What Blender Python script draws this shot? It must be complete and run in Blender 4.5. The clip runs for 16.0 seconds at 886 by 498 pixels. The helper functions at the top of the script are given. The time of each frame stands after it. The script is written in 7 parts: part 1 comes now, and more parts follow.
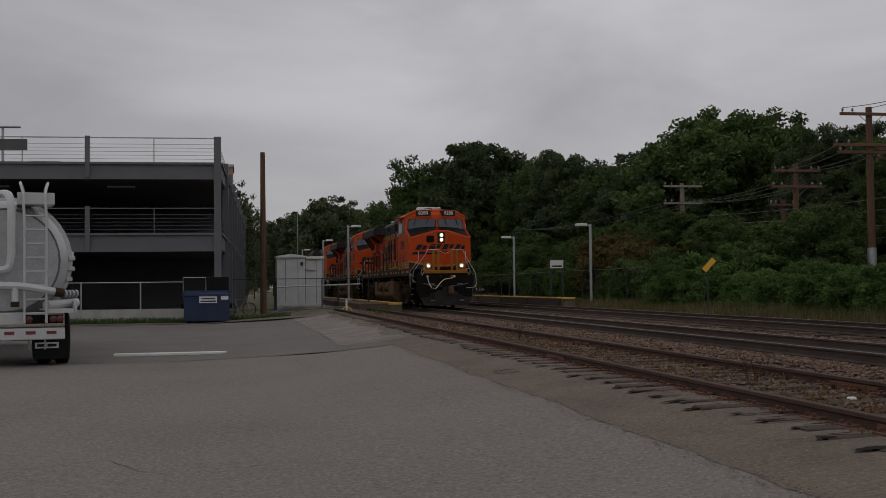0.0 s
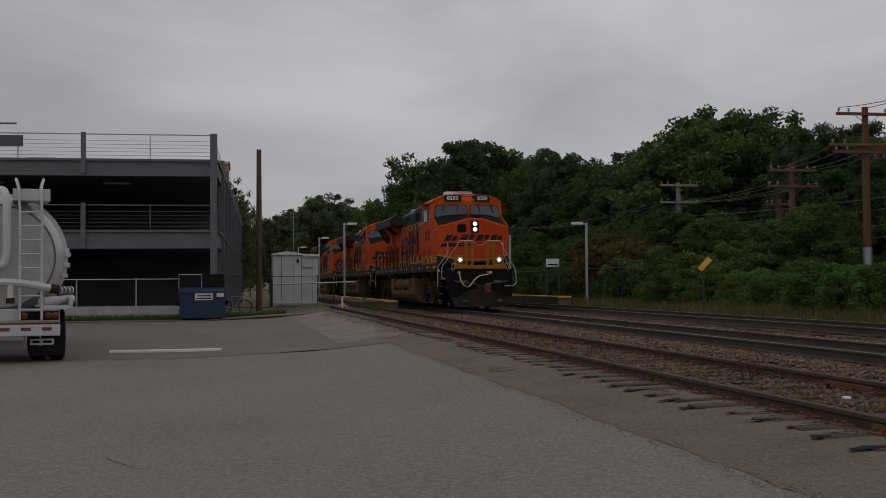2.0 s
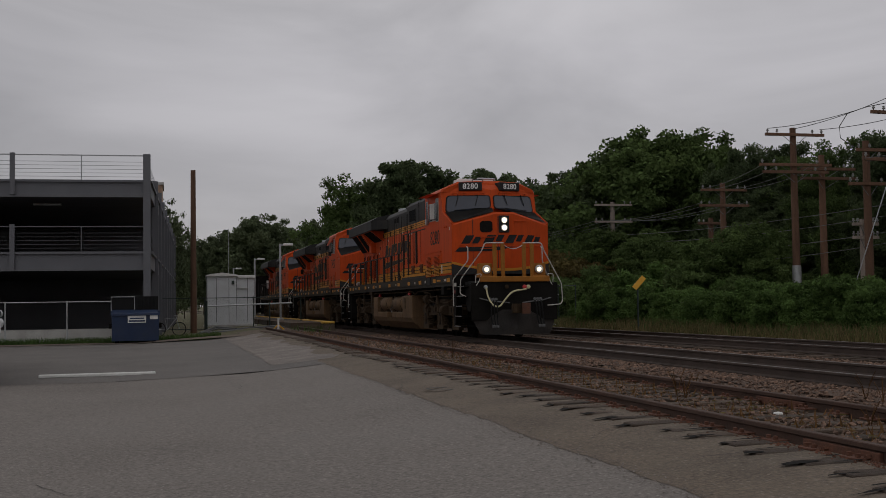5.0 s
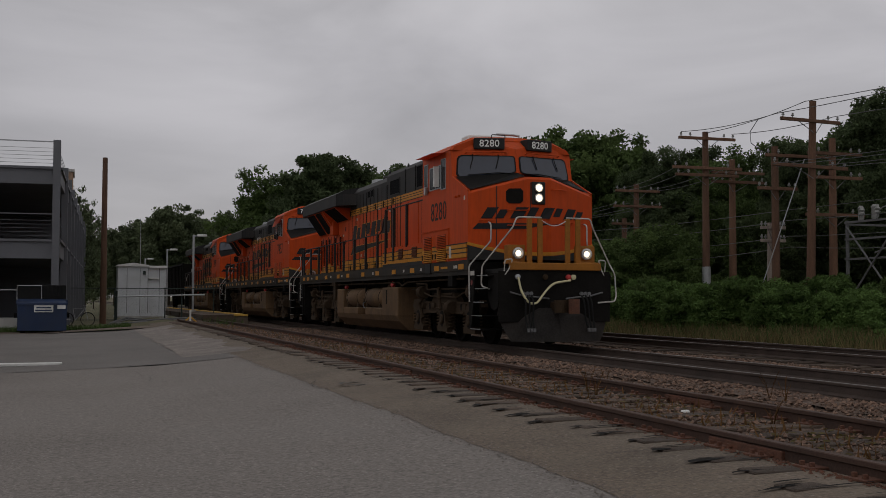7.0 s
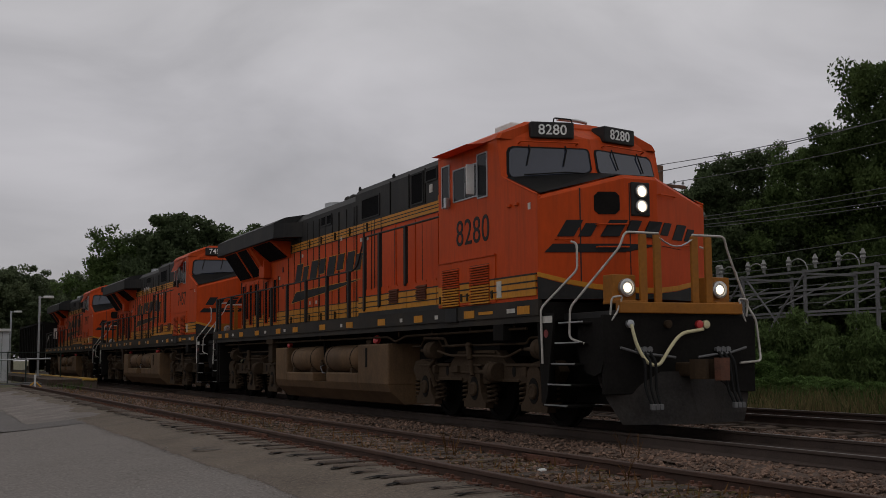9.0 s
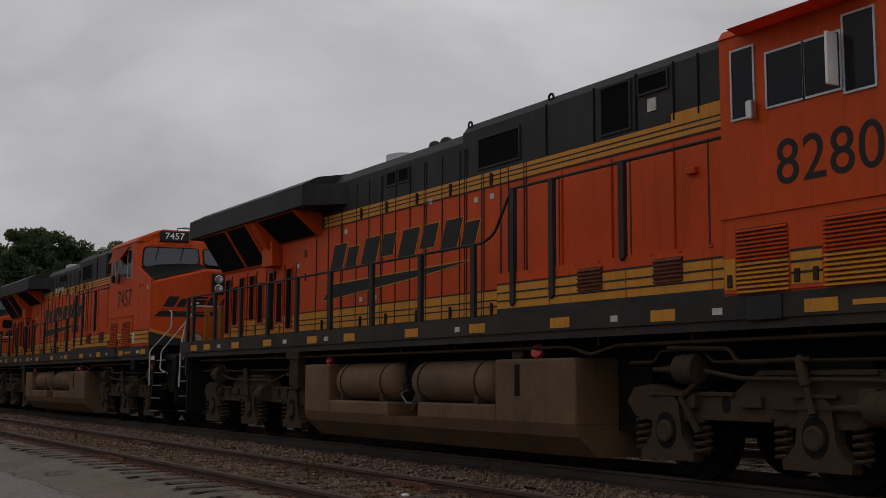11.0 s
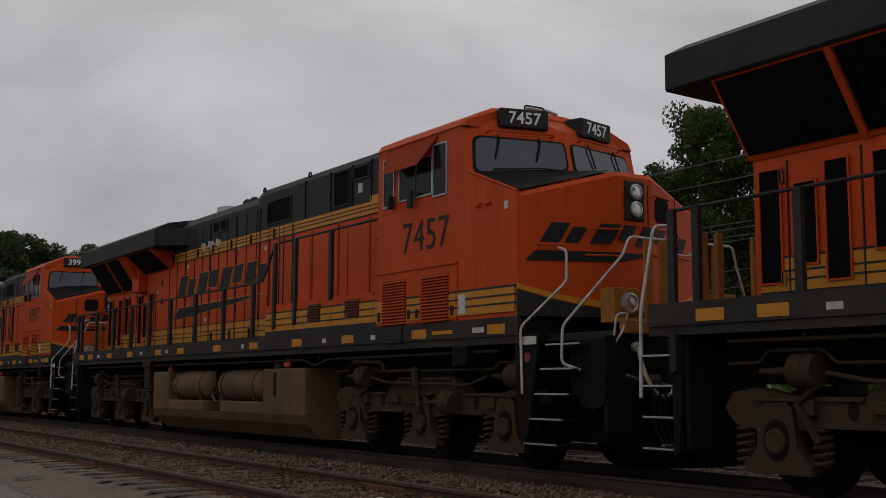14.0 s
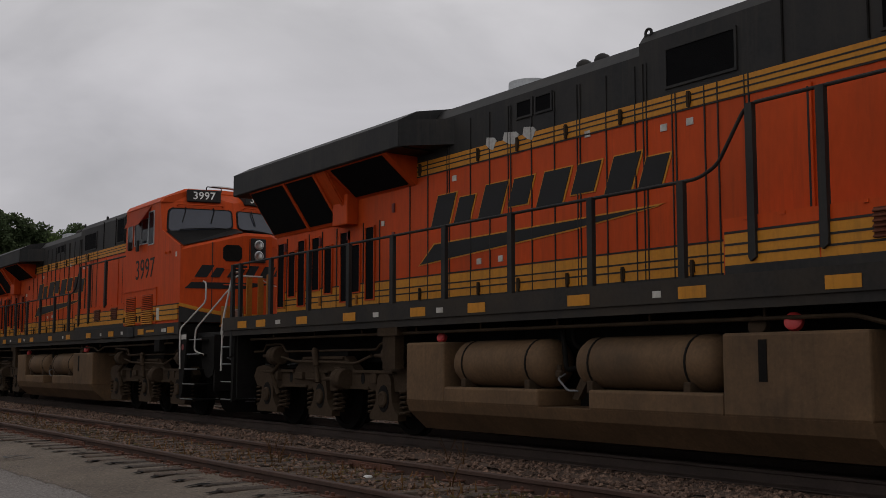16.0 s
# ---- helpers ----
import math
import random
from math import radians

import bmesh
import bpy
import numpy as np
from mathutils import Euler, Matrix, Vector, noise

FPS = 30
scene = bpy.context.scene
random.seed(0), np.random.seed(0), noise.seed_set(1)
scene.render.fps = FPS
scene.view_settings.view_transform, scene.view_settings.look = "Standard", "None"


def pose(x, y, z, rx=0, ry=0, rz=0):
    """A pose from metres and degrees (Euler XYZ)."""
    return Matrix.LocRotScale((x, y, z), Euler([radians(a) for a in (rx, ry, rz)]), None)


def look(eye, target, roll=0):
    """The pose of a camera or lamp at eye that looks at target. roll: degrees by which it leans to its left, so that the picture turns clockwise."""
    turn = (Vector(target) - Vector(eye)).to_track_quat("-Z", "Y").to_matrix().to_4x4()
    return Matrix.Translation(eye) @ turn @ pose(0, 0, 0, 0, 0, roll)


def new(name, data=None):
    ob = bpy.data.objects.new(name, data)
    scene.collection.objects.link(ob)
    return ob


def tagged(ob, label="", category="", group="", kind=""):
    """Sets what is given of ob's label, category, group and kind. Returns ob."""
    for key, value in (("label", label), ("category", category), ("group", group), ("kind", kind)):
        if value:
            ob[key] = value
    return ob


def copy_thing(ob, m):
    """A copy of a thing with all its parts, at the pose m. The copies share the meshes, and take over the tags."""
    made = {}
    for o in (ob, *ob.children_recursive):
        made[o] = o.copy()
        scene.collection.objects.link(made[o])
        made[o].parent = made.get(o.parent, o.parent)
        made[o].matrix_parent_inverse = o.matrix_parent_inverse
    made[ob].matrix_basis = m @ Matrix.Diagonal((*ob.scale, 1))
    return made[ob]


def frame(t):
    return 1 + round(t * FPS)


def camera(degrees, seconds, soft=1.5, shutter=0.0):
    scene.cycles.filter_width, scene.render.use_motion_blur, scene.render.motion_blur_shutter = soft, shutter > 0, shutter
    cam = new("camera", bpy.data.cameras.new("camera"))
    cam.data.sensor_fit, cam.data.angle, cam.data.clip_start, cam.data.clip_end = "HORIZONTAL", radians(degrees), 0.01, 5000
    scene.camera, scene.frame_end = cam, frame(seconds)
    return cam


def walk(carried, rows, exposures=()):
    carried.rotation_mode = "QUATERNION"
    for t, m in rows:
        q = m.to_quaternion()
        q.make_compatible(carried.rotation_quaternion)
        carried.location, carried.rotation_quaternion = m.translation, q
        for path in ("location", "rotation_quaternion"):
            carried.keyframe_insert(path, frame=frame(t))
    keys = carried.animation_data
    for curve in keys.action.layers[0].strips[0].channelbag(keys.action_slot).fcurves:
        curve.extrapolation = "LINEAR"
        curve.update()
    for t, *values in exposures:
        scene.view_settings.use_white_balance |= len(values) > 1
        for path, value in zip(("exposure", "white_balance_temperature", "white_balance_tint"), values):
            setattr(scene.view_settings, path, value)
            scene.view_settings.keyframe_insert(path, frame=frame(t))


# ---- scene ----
cam = camera(42.92, 16.0, soft=0.75)
EYE = (0.0, 0.0, 0.95)


def aim(yaw, pitch, roll):
    """The camera's pose at its stand: turned left by yaw, up by pitch, leaning right by roll."""
    return Matrix.Translation(EYE) @ pose(0, 0, 0, 90 + pitch, 0, yaw) @ pose(0, 0, 0, 0, 0, -roll)


TURNS = [(0.0, -10.36, 1.89, 0.65), (0.5, -10.45, 1.84, 0.61), (1.0, -10.53, 1.84, 0.61), (1.5, -10.56, 1.82, 0.48),
         (2.0, -10.56, 1.79, 0.42), (2.5, -10.72, 1.75, 0.36), (3.0, -11.22, 1.76, 0.61), (5.5, -15.04, 3.00, -0.08),
         (6.0, -16.63, 2.74, -1.13), (6.5, -17.36, 2.43, -0.19), (7.0, -18.05, 2.51, -0.13), (7.5, -21.33, 3.72, -0.68),
         (8.0, -22.27, 4.66, -0.12), (10.5, -30.95, 6.71, 0.01), (11.0, -31.99, 6.78, -0.24), (11.5, -32.81, 6.79, 0.12),
         (12.0, -33.06, 6.99, 0.18), (12.5, -32.88, 7.33, -0.35), (13.0, -32.99, 7.31, -0.03), (13.5, -33.12, 7.24, -0.06),
         (14.0, -33.27, 6.97, -0.19), (14.5, -33.45, 6.53, 0.10), (15.0, -33.62, 6.07, 0.08), (15.5, -33.75, 6.00, -0.08),
         (16.0, -33.90, 5.87, 0.01)]
walk(cam, [(t, aim(y, p, r)) for t, y, p, r in TURNS], [(0.0, 0.0), (15.0, 0.0), (16.0, 0.12)])

# ---- world and light: a grey, overcast sky ----
world = bpy.data.worlds.new("overcast_sky")
scene.world = world
world.use_nodes = True
wn, wl = world.node_tree.nodes, world.node_tree.links
wn.clear()


def wnode(kind, **kw):
    n = wn.new(kind)
    for k, v in kw.items():
        n.inputs[k].default_value = v
    return n


w_out = wnode("ShaderNodeOutputWorld")
w_bg = wnode("ShaderNodeBackground", Strength=1.0)
w_co = wnode("ShaderNodeTexCoord")
w_sep = wnode("ShaderNodeSeparateXYZ")
wl.new(w_co.outputs["Generated"], w_sep.inputs[0])
w_ramp = wnode("ShaderNodeValToRGB")
els = w_ramp.color_ramp.elements
els[0].position, els[0].color = 0.0, (0.365, 0.348, 0.363, 1)
els[1].position, els[1].color = 1.0, (0.50, 0.49, 0.49, 1)
e_mid = els.new(0.22)
e_mid.color = (0.43, 0.415, 0.43, 1)
e_up = els.new(0.38)
e_up.color = (0.54, 0.525, 0.53, 1)
wl.new(w_sep.outputs["Z"], w_ramp.inputs[0])
w_map = wnode("ShaderNodeMapping")
w_map.inputs["Scale"].default_value = (1.0, 1.0, 2.6)
wl.new(w_co.outputs["Generated"], w_map.inputs[0])
w_no = wnode("ShaderNodeTexNoise", Scale=3.4, Detail=7.0, Roughness=0.5, Distortion=0.5)
wl.new(w_map.outputs[0], w_no.inputs["Vector"])
w_mr = wnode("ShaderNodeMapRange")
w_mr.inputs["From Min"].default_value, w_mr.inputs["From Max"].default_value = 0.3, 0.72
w_mr.inputs["To Min"].default_value, w_mr.inputs["To Max"].default_value = 0.80, 1.2
wl.new(w_no.outputs[0], w_mr.inputs[0])
w_mul = wn.new("ShaderNodeMix")
w_mul.data_type, w_mul.blend_type = "RGBA", "MULTIPLY"
w_mul.inputs["Factor"].default_value = 1.0
wl.new(w_ramp.outputs[0], w_mul.inputs[6])
w_ax = wnode("ShaderNodeMapRange")  # cloud of uneven thickness round the horizon, brightest in the west
w_ax.inputs["From Min"].default_value, w_ax.inputs["From Max"].default_value = -1.0, 1.0
wl.new(w_sep.outputs["X"], w_ax.inputs[0])
w_az = wnode("ShaderNodeValToRGB")
w_az.color_ramp.interpolation = "EASE"
ce = w_az.color_ramp.elements
ce[0].position, ce[0].color = 0.0, (1.08, 1.08, 1.08, 1)
ce[1].position, ce[1].color = 1.0, (1.0, 1.0, 1.0, 1)
for at, v in ((0.18, 1.06), (0.40, 0.80), (0.57, 1.0)):
    ce.new(at).color = (v, v, v, 1)
wl.new(w_ax.outputs[0], w_az.inputs[0])
w_cl = wn.new("ShaderNodeMath")
w_cl.operation = "MULTIPLY"
wl.new(w_mr.outputs[0], w_cl.inputs[0])
wl.new(w_az.outputs[0], w_cl.inputs[1])
wl.new(w_cl.outputs[0], w_mul.inputs[7])
w_sky = wn.new("ShaderNodeTexSky")
w_sky.sky_type, w_sky.sun_disc = "NISHITA", False
w_sky.sun_elevation, w_sky.sun_rotation = radians(50), radians(200)
w_skm = wn.new("ShaderNodeMix")
w_skm.data_type, w_skm.blend_type = "RGBA", "ADD"
w_skm.inputs["Factor"].default_value = 0.006
wl.new(w_mul.outputs[2], w_skm.inputs[6])
wl.new(w_sky.outputs[0], w_skm.inputs[7])
wl.new(w_skm.outputs[2], w_bg.inputs["Color"])
wl.new(w_bg.outputs[0], w_out.inputs["Surface"])
sun = new("sun", bpy.data.lights.new("sun", "SUN"))
sun.data.energy, sun.data.angle, sun.data.color = 0.12, radians(40), (1.0, 0.97, 0.93)
sun.matrix_basis = look((0, 0, 50), (12, 25, 0))

# ---- materials ----


def rgb(c):
    return (*c, 1.0)


def material(name, base, rough=0.6, metal=0.0, vary=0.15, scale=4.0, fine=40.0, bump=0.15, dist=0.01, dirt=None, dirt_amt=0.0, dirt_scale=1.2,
             per_object=0.0, island=0.0, coat=0.0, spec=0.5, stretch=(1, 1, 1), grain=0.0, speck=None, streak=None):
    """A procedural surface: base colour with variation at two scales, dirt blotches and fine relief."""
    m = bpy.data.materials.new(name)
    m.use_nodes = True
    n, l = m.node_tree.nodes, m.node_tree.links
    b = n["Principled BSDF"]
    b.inputs["Roughness"].default_value, b.inputs["Metallic"].default_value = rough, metal
    b.inputs["Coat Weight"].default_value, b.inputs["Specular IOR Level"].default_value = coat, spec
    co = n.new("ShaderNodeTexCoord")
    mp = n.new("ShaderNodeMapping")
    mp.inputs["Scale"].default_value = stretch
    l.new(co.outputs["Object"], mp.inputs[0])
    big = n.new("ShaderNodeTexNoise")
    big.inputs["Scale"].default_value, big.inputs["Detail"].default_value = scale, 5
    small = n.new("ShaderNodeTexNoise")
    small.inputs["Scale"].default_value, small.inputs["Detail"].default_value = fine, 4
    for t in (big, small):
        l.new(mp.outputs[0], t.inputs["Vector"])
    avg = n.new("ShaderNodeMath")
    avg.operation = "ADD"
    l.new(big.outputs[0], avg.inputs[0])
    l.new(small.outputs[0], avg.inputs[1])
    fac = n.new("ShaderNodeMapRange")
    fac.inputs["From Min"].default_value, fac.inputs["From Max"].default_value = 0.7, 1.3
    fac.inputs["To Min"].default_value, fac.inputs["To Max"].default_value = 1 - vary, 1 + vary
    l.new(avg.outputs[0], fac.inputs[0])
    last = fac.outputs[0]
    if grain:
        gn = n.new("ShaderNodeTexNoise")
        gn.inputs["Scale"].default_value, gn.inputs["Detail"].default_value = 26.0, 6
        gn.inputs["Roughness"].default_value = 0.8
        l.new(mp.outputs[0], gn.inputs["Vector"])
        gm = n.new("ShaderNodeMapRange")
        gm.inputs["From Min"].default_value, gm.inputs["From Max"].default_value = 0.35, 0.65
        gm.inputs["To Min"].default_value, gm.inputs["To Max"].default_value = 1 - grain, 1 + grain
        l.new(gn.outputs[0], gm.inputs[0])
        gx = n.new("ShaderNodeMath")
        gx.operation = "MULTIPLY"
        l.new(last, gx.inputs[0])
        l.new(gm.outputs[0], gx.inputs[1])
        last = gx.outputs[0]
    for amount, node, socket in ((per_object, "ShaderNodeObjectInfo", "Random"), (island, "ShaderNodeNewGeometry", "Random Per Island")):
        if amount:
            oi = n.new(node)
            mr = n.new("ShaderNodeMapRange")
            mr.inputs["To Min"].default_value, mr.inputs["To Max"].default_value = 1 - amount, 1 + amount
            l.new(oi.outputs[socket], mr.inputs[0])
            mu = n.new("ShaderNodeMath")
            mu.operation = "MULTIPLY"
            l.new(last, mu.inputs[0])
            l.new(mr.outputs[0], mu.inputs[1])
            last = mu.outputs[0]
    mix = n.new("ShaderNodeMix")
    mix.data_type, mix.blend_type = "RGBA", "MULTIPLY"
    mix.inputs["Factor"].default_value = 1.0
    mix.inputs[6].default_value = rgb(base)
    l.new(last, mix.inputs[7])
    col = mix.outputs[2]
    if dirt:
        dn = n.new("ShaderNodeTexNoise")
        dn.inputs["Scale"].default_value, dn.inputs["Detail"].default_value, dn.inputs["Roughness"].default_value = dirt_scale, 8, 0.65
        l.new(mp.outputs[0], dn.inputs["Vector"])
        dr = n.new("ShaderNodeMapRange")
        dr.inputs["From Min"].default_value, dr.inputs["From Max"].default_value = 0.42, 0.72
        dr.inputs["To Max"].default_value = dirt_amt
        l.new(dn.outputs[0], dr.inputs[0])
        dm = n.new("ShaderNodeMix")
        dm.data_type = "RGBA"
        l.new(dr.outputs[0], dm.inputs["Factor"])
        l.new(col, dm.inputs[6])
        dm.inputs[7].default_value = rgb(dirt)
        col = dm.outputs[2]
    if speck:  # pale chips of aggregate
        sn = n.new("ShaderNodeTexVoronoi")
        sn.inputs["Scale"].default_value = 38.0
        l.new(mp.outputs[0], sn.inputs["Vector"])
        sw = n.new("ShaderNodeTexWhiteNoise")
        l.new(sn.outputs["Color"], sw.inputs["Vector"])
        sr = n.new("ShaderNodeMapRange")
        sr.inputs["From Min"].default_value, sr.inputs["From Max"].default_value = 0.8, 1.0
        sr.inputs["To Max"].default_value = 0.85
        l.new(sw.outputs["Value"], sr.inputs[0])
        sd = n.new("ShaderNodeMapRange")
        sd.inputs["From Min"].default_value, sd.inputs["From Max"].default_value = 0.5, 0.25
        l.new(sn.outputs["Distance"], sd.inputs[0])
        sx = n.new("ShaderNodeMath")
        sx.operation = "MULTIPLY"
        l.new(sr.outputs[0], sx.inputs[0])
        l.new(sd.outputs[0], sx.inputs[1])
        sm = n.new("ShaderNodeMix")
        sm.data_type = "RGBA"
        l.new(sx.outputs[0], sm.inputs["Factor"])
        l.new(col, sm.inputs[6])
        sm.inputs[7].default_value = rgb(speck)
        col = sm.outputs[2]
    if streak:  # grime that has run down the panels
        km = n.new("ShaderNodeMapping")
        km.inputs["Scale"].default_value = (5.0, 5.0, 0.35)
        l.new(co.outputs["Object"], km.inputs[0])
        kn = n.new("ShaderNodeTexNoise")
        kn.inputs["Scale"].default_value, kn.inputs["Detail"].default_value, kn.inputs["Roughness"].default_value = 1.6, 6, 0.7
        l.new(km.outputs[0], kn.inputs["Vector"])
        kr = n.new("ShaderNodeMapRange")
        kr.inputs["From Min"].default_value, kr.inputs["From Max"].default_value = 0.5, 0.78
        kr.inputs["To Max"].default_value = 0.55
        l.new(kn.outputs[0], kr.inputs[0])
        kx = n.new("ShaderNodeMix")
        kx.data_type = "RGBA"
        l.new(kr.outputs[0], kx.inputs["Factor"])
        l.new(col, kx.inputs[6])
        kx.inputs[7].default_value = rgb(streak)
        col = kx.outputs[2]
    l.new(col, b.inputs["Base Color"])
    if bump:
        bu = n.new("ShaderNodeBump")
        bu.inputs["Strength"].default_value, bu.inputs["Distance"].default_value = bump, dist
        l.new(small.outputs[0], bu.inputs["Height"])
        l.new(bu.outputs[0], b.inputs["Normal"])
    return m


def glow(name, colour, strength):
    m = bpy.data.materials.new(name)
    m.use_nodes = True
    b = m.node_tree.nodes["Principled BSDF"]
    b.inputs["Base Color"].default_value = rgb((0.9, 0.9, 0.85))
    b.inputs["Emission Color"].default_value, b.inputs["Emission Strength"].default_value = rgb(colour), strength
    return m


def leaf_material(name, base, tip):
    """Leaves: two greens mixed by leaf and by tree, with a little light passing through."""
    m = material(name, base, rough=0.8, vary=0.25, scale=0.5, fine=3.0, bump=0, per_object=0.25, island=0.4, spec=0.08)
    n, l = m.node_tree.nodes, m.node_tree.links
    b = n["Principled BSDF"]
    src = b.inputs["Base Color"].links[0].from_socket
    geo = n.new("ShaderNodeTexNoise")
    geo.inputs["Scale"].default_value = 0.35
    tc = n.new("ShaderNodeTexCoord")
    l.new(tc.outputs["Object"], geo.inputs["Vector"])
    r = n.new("ShaderNodeMapRange")
    r.inputs["From Min"].default_value, r.inputs["From Max"].default_value = 0.5, 0.75
    l.new(geo.outputs[0], r.inputs[0])
    mx = n.new("ShaderNodeMix")
    mx.data_type = "RGBA"
    l.new(r.outputs[0], mx.inputs["Factor"])
    l.new(src, mx.inputs[6])
    mx.inputs[7].default_value = rgb(tip)
    l.new(mx.outputs[2], b.inputs["Base Color"])
    tr = n.new("ShaderNodeBsdfTranslucent")
    l.new(mx.outputs[2], tr.inputs["Color"])
    ms = n.new("ShaderNodeMixShader")
    ms.inputs["Fac"].default_value = 0.38
    l.new(b.outputs[0], ms.inputs[1])
    l.new(tr.outputs[0], ms.inputs[2])
    l.new(ms.outputs[0], n["Material Output"].inputs["Surface"])
    return m


M = {}
M["asphalt"] = material("asphalt", (0.165, 0.145, 0.130), 0.95, vary=0.2, scale=0.5, fine=75, bump=0.35, dist=0.006, dirt=(0.12, 0.112, 0.104), dirt_amt=0.45, dirt_scale=0.5, grain=0.5, speck=(0.30, 0.28, 0.26))
M["asphalt_old"] = material("asphalt_old", (0.113, 0.087, 0.064), 0.95, vary=0.35, scale=0.8, fine=40, bump=0.7, dist=0.015, dirt=(0.150, 0.121, 0.091), dirt_amt=0.6, dirt_scale=1.3, grain=0.45, speck=(0.22, 0.19, 0.16))
M["asphalt_patch"] = material("asphalt_patch", (0.120, 0.109, 0.101), 0.9, vary=0.2, scale=0.6, fine=60, bump=0.4, dist=0.006, grain=0.35)
M["asphalt_pale"] = material("asphalt_pale", (0.19, 0.165, 0.148), 0.95, vary=0.3, scale=1.1, fine=50, bump=0.6, dist=0.01, dirt=(0.11, 0.096, 0.085), dirt_amt=0.7, dirt_scale=1.6, grain=0.5)
M["tar"] = material("tar", (0.03, 0.027, 0.025), 0.8, vary=0.3, scale=3, fine=30, bump=0.3, spec=0.3)
M["concrete"] = material("concrete", (0.42, 0.41, 0.39), 0.9, vary=0.2, scale=1.5, fine=30, bump=0.3, dirt=(0.2, 0.19, 0.17), dirt_amt=0.5)
M["ground"] = material("ground", (0.085, 0.085, 0.04), 0.95, vary=0.5, scale=0.4, fine=9, bump=0.8, dist=0.05, dirt=(0.16, 0.12, 0.07), dirt_amt=0.6, dirt_scale=0.3)
M["ballast"] = material("ballast", (0.085, 0.05, 0.033), 0.95, vary=0.55, scale=2.0, fine=30, bump=1.0, dist=0.04, dirt=(0.09, 0.065, 0.05), dirt_amt=0.7, dirt_scale=2)
M["stone"] = material("stone", (0.135, 0.083, 0.058), 0.9, vary=0.3, scale=6, fine=40, bump=0.4, island=0.55, per_object=0.3)
M["rail_rust"] = material("rail_rust", (0.058, 0.029, 0.019), 0.85, 0.1, vary=0.35, scale=3, fine=50, bump=0.3, dirt=(0.05, 0.03, 0.022), dirt_amt=0.7)
M["rust_red"] = material("rust_red", (0.115, 0.045, 0.026), 0.95, vary=0.4, scale=5, fine=60, bump=0.5, dirt=(0.05, 0.03, 0.02), dirt_amt=0.7, dirt_scale=4)
M["rail_dark"] = material("rail_dark", (0.06, 0.042, 0.034), 0.7, 0.3, vary=0.3, scale=3, fine=50, bump=0.3)
M["rail_top"] = material("rail_top", (0.13, 0.118, 0.108), 0.48, 0.7, vary=0.2, scale=1, fine=60, bump=0.05, stretch=(1, 0.1, 1))
M["tie"] = material("tie", (0.066, 0.046, 0.033), 0.95, vary=0.4, scale=3, fine=40, bump=0.7, dist=0.02, stretch=(0.3, 3, 3), per_object=0.4)
M["loco_orange"] = material("loco_orange", (0.50, 0.062, 0.009), 0.5, vary=0.1, scale=0.9, fine=14, bump=0.04, dirt=(0.29, 0.05, 0.014), dirt_amt=0.5, dirt_scale=0.8, stretch=(1, 1, 0.35), spec=0.12, streak=(0.20, 0.04, 0.014))
M["loco_black"] = material("loco_black", (0.0165, 0.0165, 0.017), 0.6, vary=0.2, scale=1.2, fine=20, bump=0.05, dirt=(0.038, 0.033, 0.027), dirt_amt=0.55, spec=0.22, streak=(0.045, 0.038, 0.03))
M["sill_black"] = material("sill_black", (0.024, 0.022, 0.020), 0.7, vary=0.25, scale=1.5, fine=20, bump=0.08, dirt=(0.055, 0.041, 0.028), dirt_amt=0.8, dirt_scale=0.7, spec=0.2)
M["loco_ochre"] = material("loco_ochre", (0.30, 0.115, 0.014), 0.55, vary=0.15, scale=1.5, fine=20, bump=0.05, dirt=(0.14, 0.06, 0.02), dirt_amt=0.5, spec=0.22)
M["loco_yellow"] = material("loco_yellow", (0.52, 0.215, 0.018), 0.5, vary=0.12, scale=1.2, fine=20, bump=0.04, dirt=(0.34, 0.16, 0.02), dirt_amt=0.5, spec=0.22, streak=(0.2, 0.09, 0.02))
M["grime"] = material("grime", (0.044, 0.028, 0.0155), 0.85, vary=0.3, scale=1.6, fine=25, bump=0.3, dirt=(0.022, 0.015, 0.01), dirt_amt=0.75, dirt_scale=1.5, spec=0.15)
M["truck_dust"] = material("truck_dust", (0.054, 0.036, 0.022), 0.9, vary=0.25, scale=2.2, fine=25, bump=0.25, dirt=(0.028, 0.019, 0.012), dirt_amt=0.7, dirt_scale=2.2, spec=0.15)
M["tank_brown"] = material("tank_brown", (0.14, 0.083, 0.042), 0.75, vary=0.2, scale=1.2, fine=25, bump=0.15, dirt=(0.05, 0.033, 0.02), dirt_amt=0.75, dirt_scale=0.9, spec=0.25, streak=(0.06, 0.038, 0.022))
M["plough_grey"] = material("plough_grey", (0.06, 0.055, 0.052), 0.8, vary=0.3, scale=2, fine=25, bump=0.2, dirt=(0.06, 0.045, 0.035), dirt_amt=0.5, spec=0.2)
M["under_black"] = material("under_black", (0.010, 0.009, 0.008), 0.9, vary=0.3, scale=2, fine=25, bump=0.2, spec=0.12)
M["glass_dark"] = material("glass_dark", (0.012, 0.014, 0.016), 0.1, vary=0.1, scale=1, fine=4, bump=0, spec=0.12)
M["windscreen"] = material("windscreen", (0.02, 0.025, 0.042), 0.05, 0.08, vary=0.1, scale=1, fine=4, bump=0, spec=0.8)
M["rubber"] = material("rubber", (0.012, 0.012, 0.012), 0.8, vary=0.2, bump=0.1, spec=0.15)
